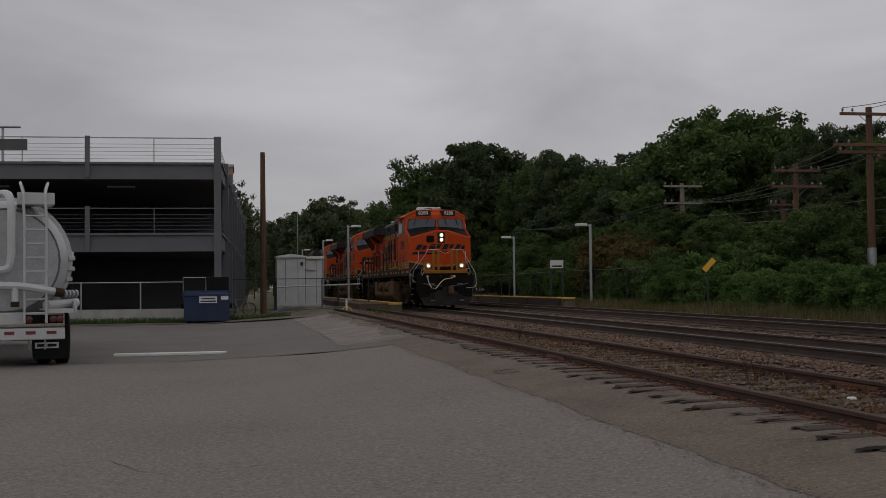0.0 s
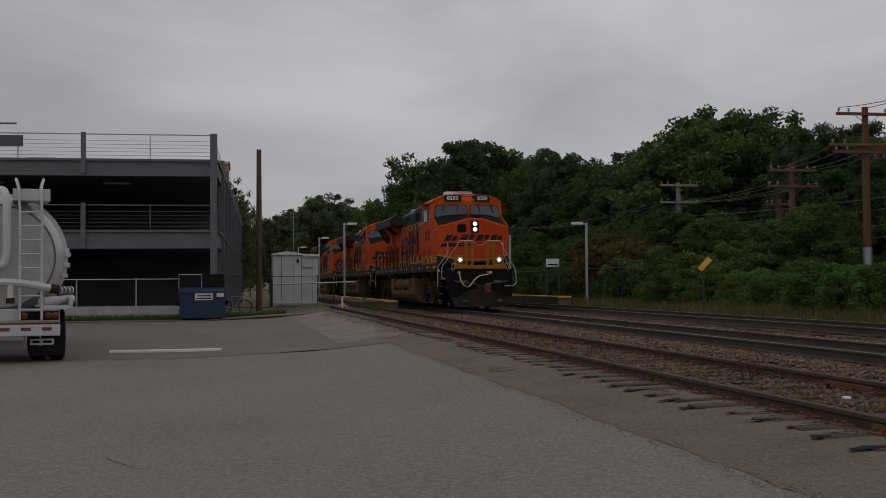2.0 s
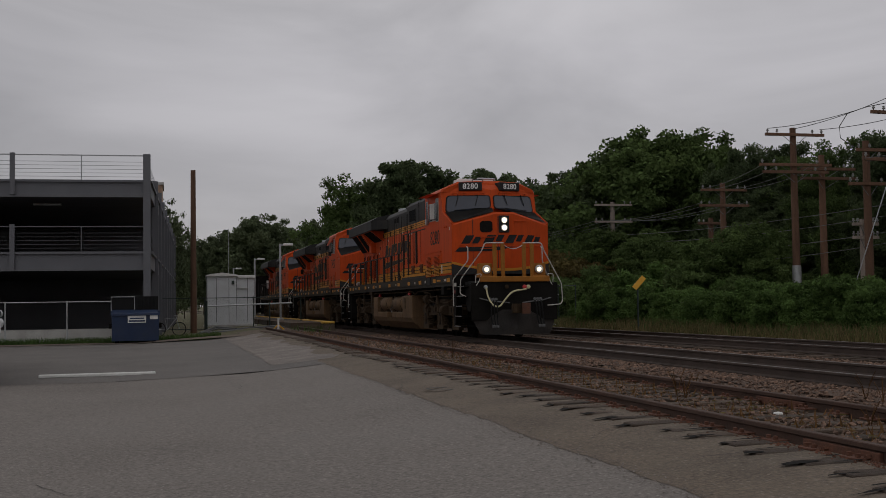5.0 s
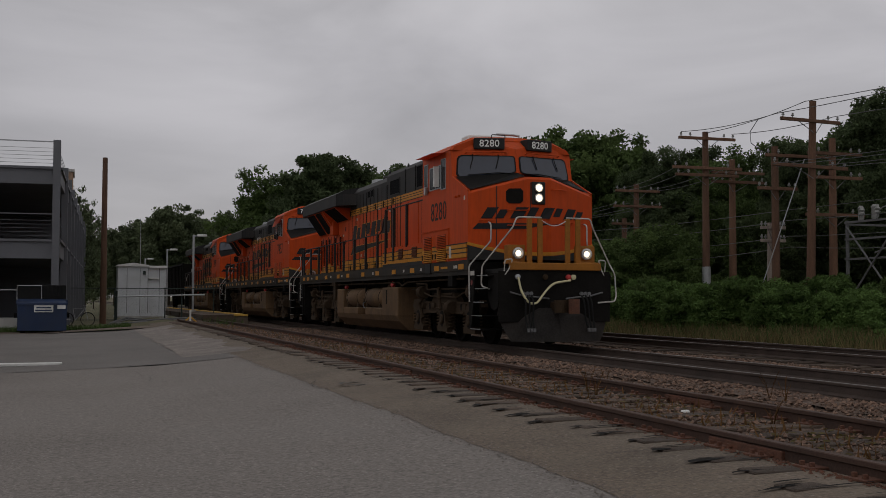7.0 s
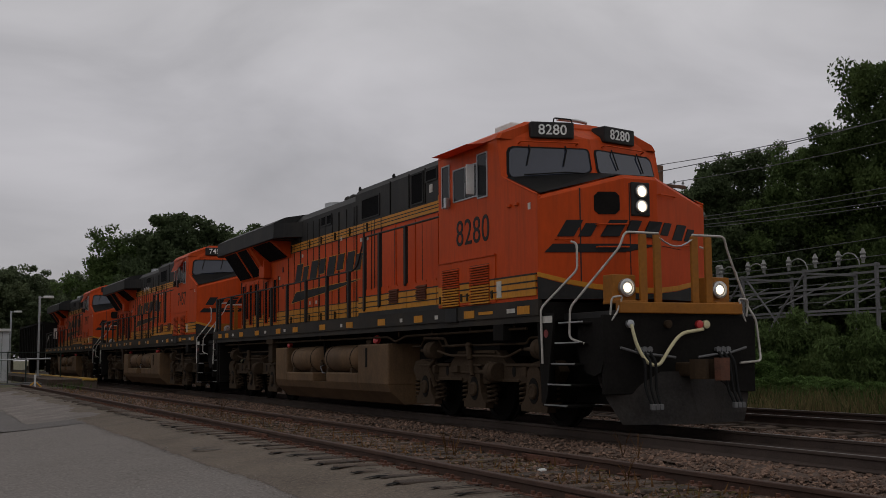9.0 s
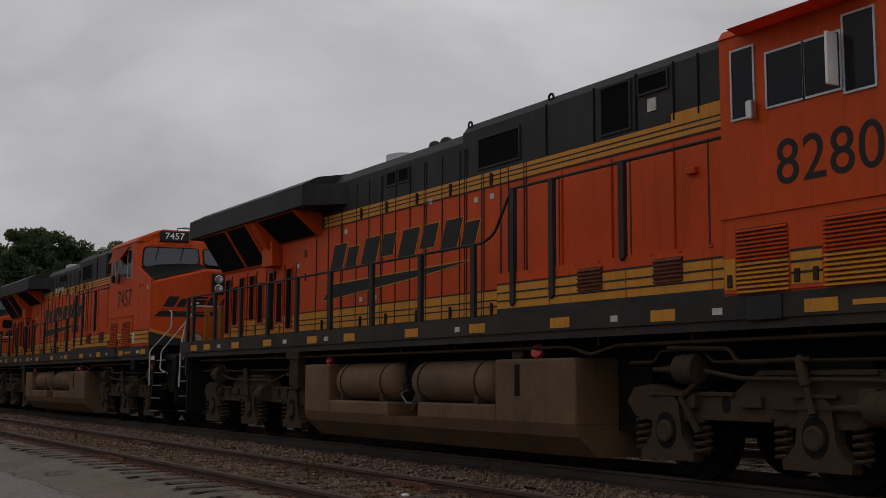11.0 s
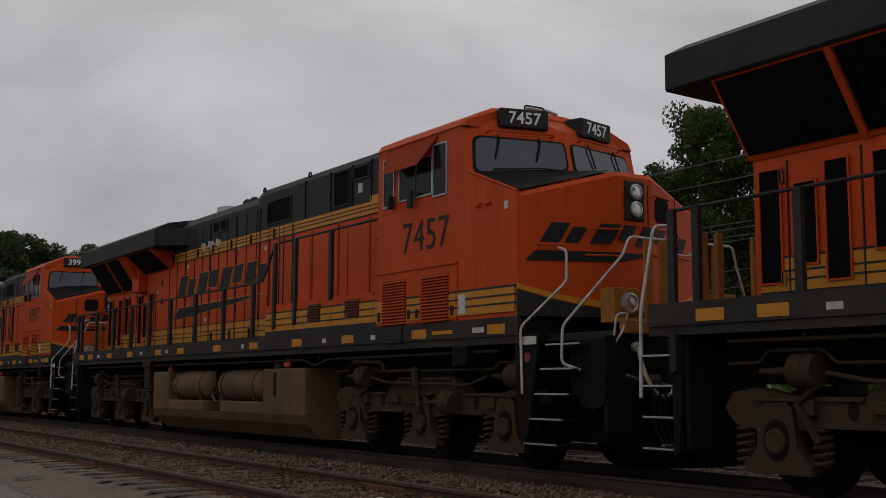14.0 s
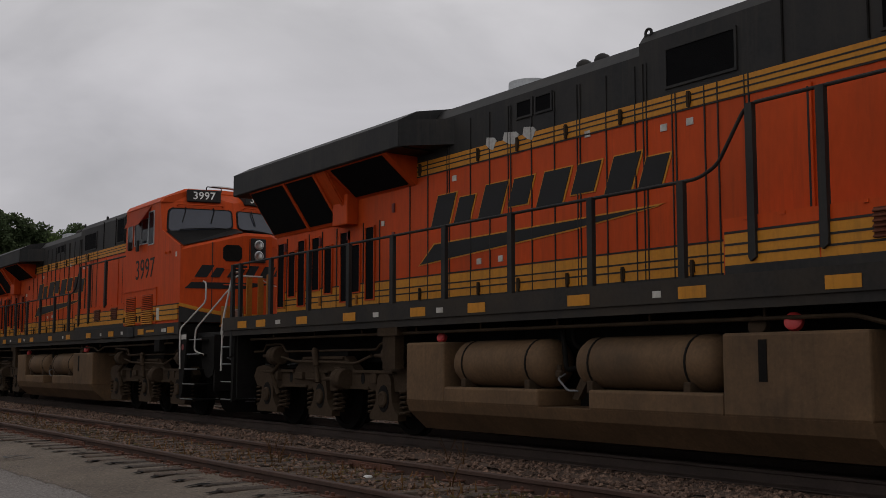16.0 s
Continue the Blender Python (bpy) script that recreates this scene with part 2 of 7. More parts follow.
M["white_paint"] = material("white_paint", (0.68, 0.68, 0.66), 0.5, vary=0.08, scale=2, fine=30, bump=0.05, dirt=(0.35, 0.32, 0.28), dirt_amt=0.5)
M["rail_white"] = material("rail_white", (0.50, 0.48, 0.44), 0.6, vary=0.12, scale=4, fine=30, bump=0.1, dirt=(0.2, 0.17, 0.14), dirt_amt=0.7, dirt_scale=5)
M["steel"] = material("steel", (0.45, 0.45, 0.45), 0.4, 0.85, vary=0.12, scale=3, fine=40, bump=0.05)
M["galvanised"] = material("galvanised", (0.38, 0.39, 0.40), 0.5, 0.6, vary=0.15, scale=3, fine=30, bump=0.1)
M["steel_dull"] = material("steel_dull", (0.13, 0.13, 0.132), 0.7, 0.2, vary=0.15, scale=3, fine=30, bump=0.1)
M["mesh_black"] = material("mesh_black", (0.0045, 0.0045, 0.005), 0.9, vary=0.2, fine=80, bump=0.5, spec=0.08)
M["lamp_glow"] = glow("lamp_glow", (1.0, 0.80, 0.55), 1.6)
M["lens"] = material("lens", (0.5, 0.5, 0.48), 0.15, 0.7, vary=0.1, bump=0)
M["text_white"] = material("text_white", (0.75, 0.75, 0.73), 0.6, vary=0.05, bump=0)
M["text_black"] = material("text_black", (0.015, 0.015, 0.016), 0.6, vary=0.1, bump=0, spec=0.2)
M["garage_steel"] = material("garage_steel", (0.108, 0.111, 0.124), 0.6, vary=0.15, scale=1, fine=20, bump=0.1, dirt=(0.12, 0.12, 0.13), dirt_amt=0.3)
M["garage_concrete"] = material("garage_concrete", (0.10, 0.10, 0.105), 0.85, vary=0.15, scale=0.8, fine=15, bump=0.2, dirt=(0.06, 0.06, 0.06), dirt_amt=0.5)
M["wood_pole"] = material("wood_pole", (0.125, 0.066, 0.04), 0.9, vary=0.3, scale=3, fine=30, bump=0.5, stretch=(3, 3, 0.3), per_object=0.2)
M["wood_grey"] = material("wood_grey", (0.24, 0.2, 0.17), 0.9, vary=0.3, scale=3, fine=30, bump=0.5, stretch=(3, 3, 0.3), per_object=0.2)
M["bark"] = material("bark", (0.07, 0.055, 0.04), 0.95, vary=0.35, scale=3, fine=20, bump=0.7)
M["leaf_dark"] = leaf_material("leaf_dark", (0.074, 0.100, 0.048), (0.104, 0.136, 0.062))
# distance haze mixed into the leaf colour, for the far trees on the left
M["leaf_hazed"] = leaf_material("leaf_hazed", (0.098, 0.122, 0.066), (0.13, 0.155, 0.08))
M["leaf_mid"] = leaf_material("leaf_mid", (0.076, 0.112, 0.038), (0.11, 0.155, 0.05))
M["leaf_shrub"] = leaf_material("leaf_shrub", (0.088, 0.145, 0.042), (0.13, 0.205, 0.058))
M["leaf_rust"] = leaf_material("leaf_rust", (0.10, 0.08, 0.03), (0.18, 0.075, 0.03))
M["grass_dry"] = leaf_material("grass_dry", (0.15, 0.125, 0.058), (0.21, 0.165, 0.085))
M["weed_rust"] = leaf_material("weed_rust", (0.12, 0.065, 0.028), (0.2, 0.12, 0.045))
M["grass_green"] = leaf_material("grass_green", (0.06, 0.10, 0.03), (0.1, 0.14, 0.05))
M["dumpster_blue"] = material("dumpster_blue", (0.009, 0.025, 0.072), 0.5, vary=0.15, scale=2, fine=20, bump=0.08, dirt=(0.03, 0.035, 0.05), dirt_amt=0.5)
M["truck_white"] = material("truck_white", (0.48, 0.49, 0.505), 0.4, vary=0.05, scale=0.8, fine=9, bump=0.02, dirt=(0.36, 0.34, 0.31), dirt_amt=0.6, dirt_scale=1.0)
M["cabinet_grey"] = material("cabinet_grey", (0.56, 0.58, 0.60), 0.5, vary=0.08, scale=1.5, fine=20, bump=0.05, dirt=(0.36, 0.36, 0.36), dirt_amt=0.4)
M["sign_yellow"] = material("sign_yellow", (0.72, 0.38, 0.03), 0.5, vary=0.08, bump=0)
M["louvre_brown"] = material("louvre_brown", (0.11, 0.035, 0.018), 0.7, vary=0.3, scale=2, fine=20, bump=0.1, spec=0.2)
M["lens_red"] = material("lens_red", (0.09, 0.018, 0.016), 0.3, vary=0.15, bump=0)
M["transformer_blue"] = material("transformer_blue", (0.23, 0.30, 0.41), 0.6, vary=0.12, scale=1.5, fine=20, bump=0.05, dirt=(0.3, 0.3, 0.3), dirt_amt=0.4)
M["sign_dull"] = material("sign_dull", (0.16, 0.03, 0.028), 0.7, vary=0.3, bump=0)
M["sign_red"] = material("sign_red", (0.45, 0.03, 0.03), 0.5, vary=0.1, bump=0)
M["platform_yellow"] = material("platform_yellow", (0.6, 0.36, 0.06), 0.7, vary=0.2, scale=2, fine=20, bump=0.2)
M["brick_tan"] = material("brick_tan", (0.3, 0.2, 0.14), 0.9, vary=0.2, scale=2, fine=20, bump=0.2)
M["fence_green"] = material("fence_green", (0.02, 0.035, 0.03), 0.6, vary=0.1, bump=0)
M["hose"] = material("hose", (0.55, 0.5, 0.3), 0.6, vary=0.1, bump=0)
M["wire"] = material("wire", (0.09, 0.09, 0.09), 0.6, vary=0.1, bump=0)
M["insulator"] = material("insulator", (0.22, 0.22, 0.21), 0.3, vary=0.1, bump=0)

# ---- mesh helpers ----


def mesh_object(name, bm, mat, smooth=False):
    me = bpy.data.meshes.new(name)
    bm.to_mesh(me)
    bm.free()
    for m in (mat if isinstance(mat, (list, tuple)) else [mat]):
        me.materials.append(M[m])
    if smooth:
        me.shade_smooth()
        me.set_sharp_from_angle(angle=radians(38))
    return new(name, me)


def part(name, bm, mat, parent, label="", smooth=False):
    ob = mesh_object(name, bm, mat, smooth)
    ob.parent = parent
    if label:
        tagged(ob, label)
    return ob


def empty(name, m, label, category, group="", kind=""):
    ob = new(name)
    ob.matrix_basis = m
    ob.empty_display_size = 0.2
    return tagged(ob, label, category, group, kind)


def box(bm, x0, x1, y0, y1, z0, z1, bevel=0.0):
    vs = [bm.verts.new((x, y, z)) for x in (x0, x1) for y in (y0, y1) for z in (z0, z1)]
    fs = [bm.faces.new([vs[i] for i in q]) for q in ((0, 1, 3, 2), (4, 6, 7, 5), (0, 4, 5, 1), (2, 3, 7, 6), (0, 2, 6, 4), (1, 5, 7, 3))]
    if bevel:
        es = list({e for f in fs for e in f.edges})
        bmesh.ops.bevel(bm, geom=es, offset=bevel, segments=2, affect="EDGES", profile=0.5)
    return bm


def boxes(*dims, bevel=0.0):
    bm = bmesh.new()
    for d in dims:
        box(bm, *d, bevel=bevel)
    return bm


def cyl(bm, p0, p1, r, seg=12, r1=None, caps=True):
    p0, p1 = Vector(p0), Vector(p1)
    q = (p1 - p0).to_track_quat("Z", "Y").to_matrix()
    r1 = r if r1 is None else r1
    rings = []
    for p, rr in ((p0, r), (p1, r1)):
        rings.append([bm.verts.new(p + q @ Vector((rr * math.cos(a), rr * math.sin(a), 0))) for a in (2 * math.pi * i / seg for i in range(seg))])
    for i in range(seg):
        bm.faces.new((rings[0][i], rings[0][(i + 1) % seg], rings[1][(i + 1) % seg], rings[1][i]))
    if caps:
        bm.faces.new(rings[0][::-1])
        bm.faces.new(rings[1])
    return bm


def lathe(bm, p0, axis, profile, seg=20):
    """A turned body along axis from p0: profile is (distance, radius) pairs."""
    p0, ax = Vector(p0), Vector(axis).normalized()
    q = ax.to_track_quat("Z", "Y").to_matrix()
    rings = []
    for d, r in profile:
        rings.append([bm.verts.new(p0 + ax * d + q @ Vector((r * math.cos(a), r * math.sin(a), 0))) for a in (2 * math.pi * i / seg for i in range(seg))])
    for a, b in zip(rings, rings[1:]):
        for i in range(seg):
            bm.faces.new((a[i], a[(i + 1) % seg], b[(i + 1) % seg], b[i]))
    bm.faces.new(rings[0][::-1])
    bm.faces.new(rings[-1])
    return bm


def tube(bm, pts, r, seg=8):
    """A bent bar or pipe through the points."""
    pts = [Vector(p) for p in pts]
    rings = []
    for i, p in enumerate(pts):
        d = (pts[min(i + 1, len(pts) - 1)] - pts[max(i - 1, 0)]).normalized()
        q = d.to_track_quat("Z", "Y").to_matrix()
        rings.append([p + q @ Vector((r * math.cos(a), r * math.sin(a), 0)) for a in (2 * math.pi * k / seg for k in range(seg))])
    vs = [[bm.verts.new(c) for c in ring] for ring in rings]
    for a, b in zip(vs, vs[1:]):
        k0 = min(range(seg), key=lambda k: sum((a[i].co - b[(i + k) % seg].co).length for i in range(0, seg, 2)))
        for i in range(seg):
            bm.faces.new((a[i], a[(i + 1) % seg], b[(i + 1 + k0) % seg], b[(i + k0) % seg]))
    bm.faces.new(vs[0][::-1])
    bm.faces.new(vs[-1])
    return bm


def rounded(pts, r=0.08, n=3):
    """The points of a bent bar with its corners rounded."""
    pts = [Vector(p) for p in pts]
    out = [pts[0]]
    for a, b, c in zip(pts, pts[1:], pts[2:]):
        k = min(r, (a - b).length / 2.1, (c - b).length / 2.1)
        p, q = b + (a - b).normalized() * k, b + (c - b).normalized() * k
        for i in range(n + 1):
            u = i / n
            out.append(p * (1 - u) ** 2 + b * 2 * u * (1 - u) + q * u ** 2)
    return out + [pts[-1]]


def prism(bm, pts, axis, a0, a1):
    """A polygon pushed along an axis. pts are (y, z) for axis x, (x, z) for axis y, (x, y) for axis z."""
    def at(p, a):
        return {"x": (a, p[0], p[1]), "y": (p[0], a, p[1]), "z": (p[0], p[1], a)}[axis]
    lo, hi = [bm.verts.new(at(p, a0)) for p in pts], [bm.verts.new(at(p, a1)) for p in pts]
    n = len(pts)
    fs = [bm.faces.new(lo), bm.faces.new(hi[::-1])]
    for i in range(n):
        fs.append(bm.faces.new((lo[i], hi[i], hi[(i + 1) % n], lo[(i + 1) % n])))
    bmesh.ops.recalc_face_normals(bm, faces=fs)
    return fs


def text_mesh(bm, body, size, m, depth=0.006, align="CENTER", squeeze=1.0, bold=0.012):
    """Lettering in the built-in font, standing in the plane z = 0 of m."""
    cu = bpy.data.curves.new("lettering", "FONT")
    cu.body, cu.size, cu.align_x, cu.align_y, cu.extrude = body, size, align, "CENTER", depth
    cu.offset = bold * size
    cu.space_character = 1.05
    ob = bpy.data.objects.new("lettering", cu)
    scene.collection.objects.link(ob)
    me = ob.to_mesh()
    me.transform(m @ Matrix.Diagonal((squeeze, 1, 1, 1)))
    bm.from_mesh(me)
    ob.to_mesh_clear()
    bpy.data.objects.remove(ob)
    bpy.data.curves.remove(cu)
    return bm


def raw(name, verts, faces, mats, parent=None, smooth=False):
    me = bpy.data.meshes.new(name)
    me.from_pydata([tuple(v) for v in verts], [], [tuple(f) for f in faces])
    for m in (mats if isinstance(mats, (list, tuple)) else [mats]):
        me.materials.append(M[m])
    if smooth:
        me.shade_smooth()
    ob = new(name, me)
    ob.parent = parent
    return ob


# ---- ground and tracks ----
MAIN_X, SIDE_X, FAR_X = 10.01, 5.22, 13.97
MAIN_Z, SIDE_Z, FAR_Z = -0.11, 0.0, -0.03


def bend(y):
    """How far the line swings to the west beyond 30 m."""
    return -0.000144 * max(0.0, y - 30) ** 2 if y < 150 else -0.000144 * 14400 - 0.03456 * (y - 150)


PROFILE = [(-2500, -0.5), (-60, -0.5), (-1.0, -0.47), (1.5, -0.38), (2.6, -0.29), (3.2, -0.225), (3.9, -0.15), (4.4, -0.135), (4.6, -0.175), (6.4, -0.185), (7.4, -0.36), (8.0, -0.42),
           (8.5, -0.36), (11.6, -0.36), (12.2, -0.34), (15.4, -0.32), (16.4, -0.36), (18.0, -0.2), (22.0, 0.0), (40.0, 0.6), (120.0, 2.0), (2500, 3.0)]


def level(x):
    return float(np.interp(x, [p[0] for p in PROFILE], [p[1] for p in PROFILE]))


def sheet(name, xs, ys, mat, lift=0.0, wobble=0.0):
    vs = [(x, y, level(x) + lift + wobble * noise.noise((x * 0.9, y * 0.9, 3))) for y in ys for x in xs]
    n = len(xs)
    fs = [(j * n + i, j * n + i + 1, (j + 1) * n + i + 1, (j + 1) * n + i) for j in range(len(ys) - 1) for i in range(n - 1)]
    return raw(name, vs, fs, mat)


ground = sheet("ground", [p[0] for p in PROFILE], [-2500, -300, -60, 0, 30, 60, 100, 200, 500, 2500], "ground")
tagged(ground, "dry grassy earth with bare patches", "ground", kind="structure")
lot = sheet("asphalt_lot", [-45, -20, -8, -4, -1.0, 0.5, 1.5, 2.6, 3.2], [-25, 0, 10, 20, 30, 40, 47], "asphalt", 0.03)
tagged(lot, "worn grey asphalt parking lot with cracks", "pavement", kind="structure")


def rail(name, x, z, mats, y0, y1, step=10.0):
    """One rail: foot, web and head, with a polished running surface."""
    prof = [(-0.07, -0.172), (0.07, -0.172), (0.07, -0.160), (0.012, -0.135), (0.010, -0.045), (0.036, -0.034), (0.036, -0.006), (0.030, 0.0), (-0.030, 0.0), (-0.036, -0.006), (-0.036, -0.034), (-0.010, -0.045), (-0.012, -0.135), (-0.07, -0.160)]
    ys = list(np.arange(y0, y1, step)) + [y1]
    vs = [(x + bend(y) + px, y, z + pz) for y in ys for px, pz in prof]
    n, fs, mi = len(prof), [], []
    for j in range(len(ys) - 1):
        for i in range(n):
            fs.append((j * n + i, j * n + (i + 1) % n, (j + 1) * n + (i + 1) % n, (j + 1) * n + i))
            mi.append(1 if i == 7 else 0)
    fs += [tuple(range(n))[::-1], tuple((len(ys) - 1) * n + i for i in range(n))]
    ob = raw(name, vs, fs, mats)
    ob.data.polygons.foreach_set("material_index", mi + [0, 0])
    return ob


tracks = []
for nm, cx, cz, mats, y0, y1, lab in (("siding_track", SIDE_X, SIDE_Z, ("rail_rust", "rail_rust"), -30, 52, "rusty disused siding track beside the asphalt"),
                                      ("main_track", MAIN_X, MAIN_Z, ("rail_dark", "rail_top"), -120, 400, "main railway track with polished rail heads"),
                                      ("far_track", FAR_X, FAR_Z, ("rail_dark", "rail_top"), -120, 400, "second railway track on brown ballast")):
    tr = empty(nm, pose(0, 0, 0), lab, "railway track", "railway tracks", "structure")
    tracks.append(tr)
    for sx in (-1, 1):
        rail("rail", cx + sx * 0.7535, cz, mats, y0, y1).parent = tr

# ---- locomotives: y runs back from the nose's corner, z up from the rail, x across ----


def slab(bm, pts, side, depth=0.012, sink=0.006):
    """A thin plate on a side wall: pts are (y, z), side the wall's x."""
    s = -1 if side < 0 else 1
    prism(bm, pts, "x", side - s * sink, side + s * depth)
    return bm


def rect(y0, y1, z0, z1):
    return [(y0, z0), (y1, z0), (y1, z1), (y0, z1)]


def nose_y(x):
    """How far forward the nose's face stands at x."""
    return -0.47 + max(0.0, abs(x) - 0.3) * 0.47 / 1.25


def on_nose(bm, pts, depth=0.012):
    """A thin plate bent over the nose's face: pts are (x, z)."""
    front = [bm.verts.new((x, nose_y(x) - depth, z)) for x, z in pts]
    back = [bm.verts.new((x, nose_y(x) + 0.01, z)) for x, z in pts]
    n = len(pts)
    fs = [bm.faces.new(front), bm.faces.new(back[::-1])]
    for i in range(n):
        fs.append(bm.faces.new((front[i], back[i], back[(i + 1) % n], front[(i + 1) % n])))
    bmesh.ops.recalc_face_normals(bm, faces=fs)
    return bm


def nose_band(bm, x0, x1, lo, hi, n=1):
    """A band over part of the nose's face, lo and hi giving its lower and upper edge at x."""
    cuts = sorted({x0, x1, *[c for c in (-0.3, 0.3) if x0 < c < x1], *[x0 + (x1 - x0) * i / n for i in range(1, n)]})
    rows = [[bm.verts.new((x, nose_y(x) + d, f(x))) for d, f in ((-0.012, lo), (-0.012, hi), (0.01, hi), (0.01, lo))] for x in cuts]
    for a, b in zip(rows, rows[1:]):
        for k in range(4):
            bm.faces.new((a[k], b[k], b[(k + 1) % 4], a[(k + 1) % 4]))
    bm.faces.new(rows[0])
    bm.faces.new(rows[-1][::-1])
    bmesh.ops.recalc_face_normals(bm, faces=bm.faces)
    return bm


def frame_ring(bm, y0, y1, z0, z1, side, w=0.04, depth=0.03):
    for r in (rect(y0 - w, y0, z0 - w, z1 + w), rect(y1, y1 + w, z0 - w, z1 + w), rect(y0, y1, z0 - w, z0), rect(y0, y1, z1, z1 + w)):
        slab(bm, r, side, depth)
    return bm


SLANT = 0.42


def slanted(y0, y1, z0, z1):
    """A block leaning forward, as (y, z)."""
    k = SLANT * (z1 - z0)
    return [(y0, z0), (y0 - k, z1), (y1 - k, z1), (y1, z0)]


def wheelset(parent, y):
    e = new("wheelset")
    e.parent = parent
    e.matrix_basis = pose(0, y, 0.533)
    for s in (-1, 1):
        bm = lathe(bmesh.new(), (s * 0.68, 0, 0), (s, 0, 0), [(0, 0.56), (0.02, 0.56), (0.035, 0.533), (0.13, 0.53), (0.132, 0.45), (0.10, 0.44), (0.10, 0.2), (0.14, 0.18), (0.17, 0.12)], 28)
        part("wheel", bm, "under_black", e, smooth=True)
    part("axle", cyl(bmesh.new(), (-0.9, 0, 0), (0.9, 0, 0), 0.09, 12), "grime", e)
    return e


def truck(loco, yc):
    """A three-axle truck: side frames, pedestals, springs, brake cylinders and pipes."""
    tk = new("truck")
    tk.parent = loco
    tk.matrix_basis = pose(0, yc, 0)
    out = [(-2.72, 0.86), (-2.6, 1.02), (-2.3, 1.06), (-1.85, 0.98), (-1.05, 0.98), (-0.72, 1.2), (0.72, 1.2), (1.05, 0.98), (1.85, 0.98), (2.3, 1.06), (2.6, 1.02), (2.72, 0.86), (2.58, 0.7),
           (2.3, 0.66), (1.72, 0.66), (1.5, 0.7), (0.6, 0.68), (0.3, 0.64), (-0.3, 0.64), (-0.6, 0.68), (-1.5, 0.7), (-1.72, 0.66), (-2.3, 0.66), (-2.58, 0.7)]
    for s in (-1, 1):
        bm = bmesh.new()
        prism(bm, out, "x", s * 1.08, s * 1.25)
        part("side_frame", bm, "truck_dust", tk, "dusty cast steel side frame")
        # raised flanges along the beam's edges
        for y0, y1, z in ((-1.85, -1.05, 0.955), (1.05, 1.85, 0.955), (-0.7, 0.7, 1.17), (-1.5, -0.55, 0.705), (0.55, 1.5, 0.705)):
            part("frame_flange", boxes((min(s * 1.25, s * 1.285), max(s * 1.25, s * 1.285), y0, y1, z - 0.022, z + 0.022), bevel=0.008), "truck_dust", tk)
        for ya in (-2.02, 0, 2.02):
            bm = bmesh.new()
            prism(bm, [(ya - 0.40, 0.24), (ya + 0.40, 0.24), (ya + 0.41, 0.33), (ya + 0.33, 0.38), (ya + 0.24, 0.5), (ya + 0.19, 0.86), (ya + 0.12, 0.93), (ya - 0.12, 0.93), (ya - 0.19, 0.86), (ya - 0.24, 0.5), (ya - 0.33, 0.38), (ya - 0.41, 0.33)], "x", s * 1.16, s * 1.31)
            part("pedestal", bm, "truck_dust", tk)
            # shade of the journal's recess, painted as a raised near-black oval
            bm = bmesh.new()
            ring = [(ya + 0.155 * math.cos(a), 0.56 + 0.2 * math.sin(a)) for a in (2 * math.pi * i / 20 for i in range(20))]
            prism(bm, ring, "x", s * 1.31, s * 1.318)
            part("journal_recess_shade", bm, "under_black", tk)
            bm = lathe(bmesh.new(), (s * 1.31, ya, 0.55), (s, 0, 0), [(0, 0.125), (0.035, 0.12), (0.05, 0.09), (0.04, 0.07), (0.045, 0.03)], 18)
            part("journal_box", bm, "truck_dust", tk, smooth=True)
            part("pedestal_cap", boxes((min(s * 1.25, s * 1.33), max(s * 1.25, s * 1.33), ya - 0.27, ya + 0.27, 0.93, 0.965), bevel=0.008), "truck_dust", tk)
            for q in (-0.46, 0.46):
                bm = tube(bmesh.new(), [(s * 1.2 + 0.085 * math.cos(a), ya + q + 0.085 * math.sin(a), 0.32 + 0.0095 * k) for k, a in ((k, 2 * math.pi * k / 8) for k in range(39))], 0.022, 6)
                part("coil_spring", bm, "truck_dust", tk, smooth=True)
        for ya, z, x in ((-2.45, 1.2, 1.3), (1.5, 1.22, 1.3), (-0.95, 0.84, 1.34)):
            bm = lathe(bmesh.new(), (s * x, ya, z), (0, 1, 0), [(0, 0.05), (0.0, 0.15), (0.02, 0.165), (0.1, 0.165), (0.11, 0.175), (0.14, 0.175), (0.15, 0.165), (0.28, 0.16), (0.3, 0.13), (0.33, 0.05), (0.62, 0.028), (0.7, 0.028)], 18)
            part("brake_cylinder", bm, "truck_dust", tk, "dusty round brake cylinder", smooth=True)
        bm = tube(bmesh.new(), rounded([(s * 1.3, -2.6, 1.2), (s * 1.3, -2.5, 1.38), (s * 1.3, -1.9, 1.38), (s * 1.3, -1.8, 1.29), (s * 1.3, 1.3, 1.29), (s * 1.3, 1.45, 1.42), (s * 1.3, 2.1, 1.42), (s * 1.3, 2.2, 1.3), (s * 1.3, 2.6, 1.3)], 0.05), 0.018)
        part("brake_pipe", bm, "grime", tk, smooth=True)
        part("brake_pipe", tube(bmesh.new(), rounded([(s * 1.28, -1.6, 1.2), (s * 1.33, -1.2, 1.08), (s * 1.33, -0.6, 1.1), (s * 1.33, 0.9, 1.12), (s * 1.33, 1.4, 1.2)], 0.08), 0.022), "truck_dust", tk, smooth=True)
        part("brake_linkage", tube(bmesh.new(), [(s * 1.32, 1.5, 1.1), (s * 1.36, 1.72, 0.9), (s * 1.34, 1.5, 0.55)], 0.04), "grime", tk)
        part("brake_linkage", tube(bmesh.new(), [(s * 1.3, -0.7, 0.82), (s * 1.3, 0.5, 0.82)], 0.02), "grime", tk)
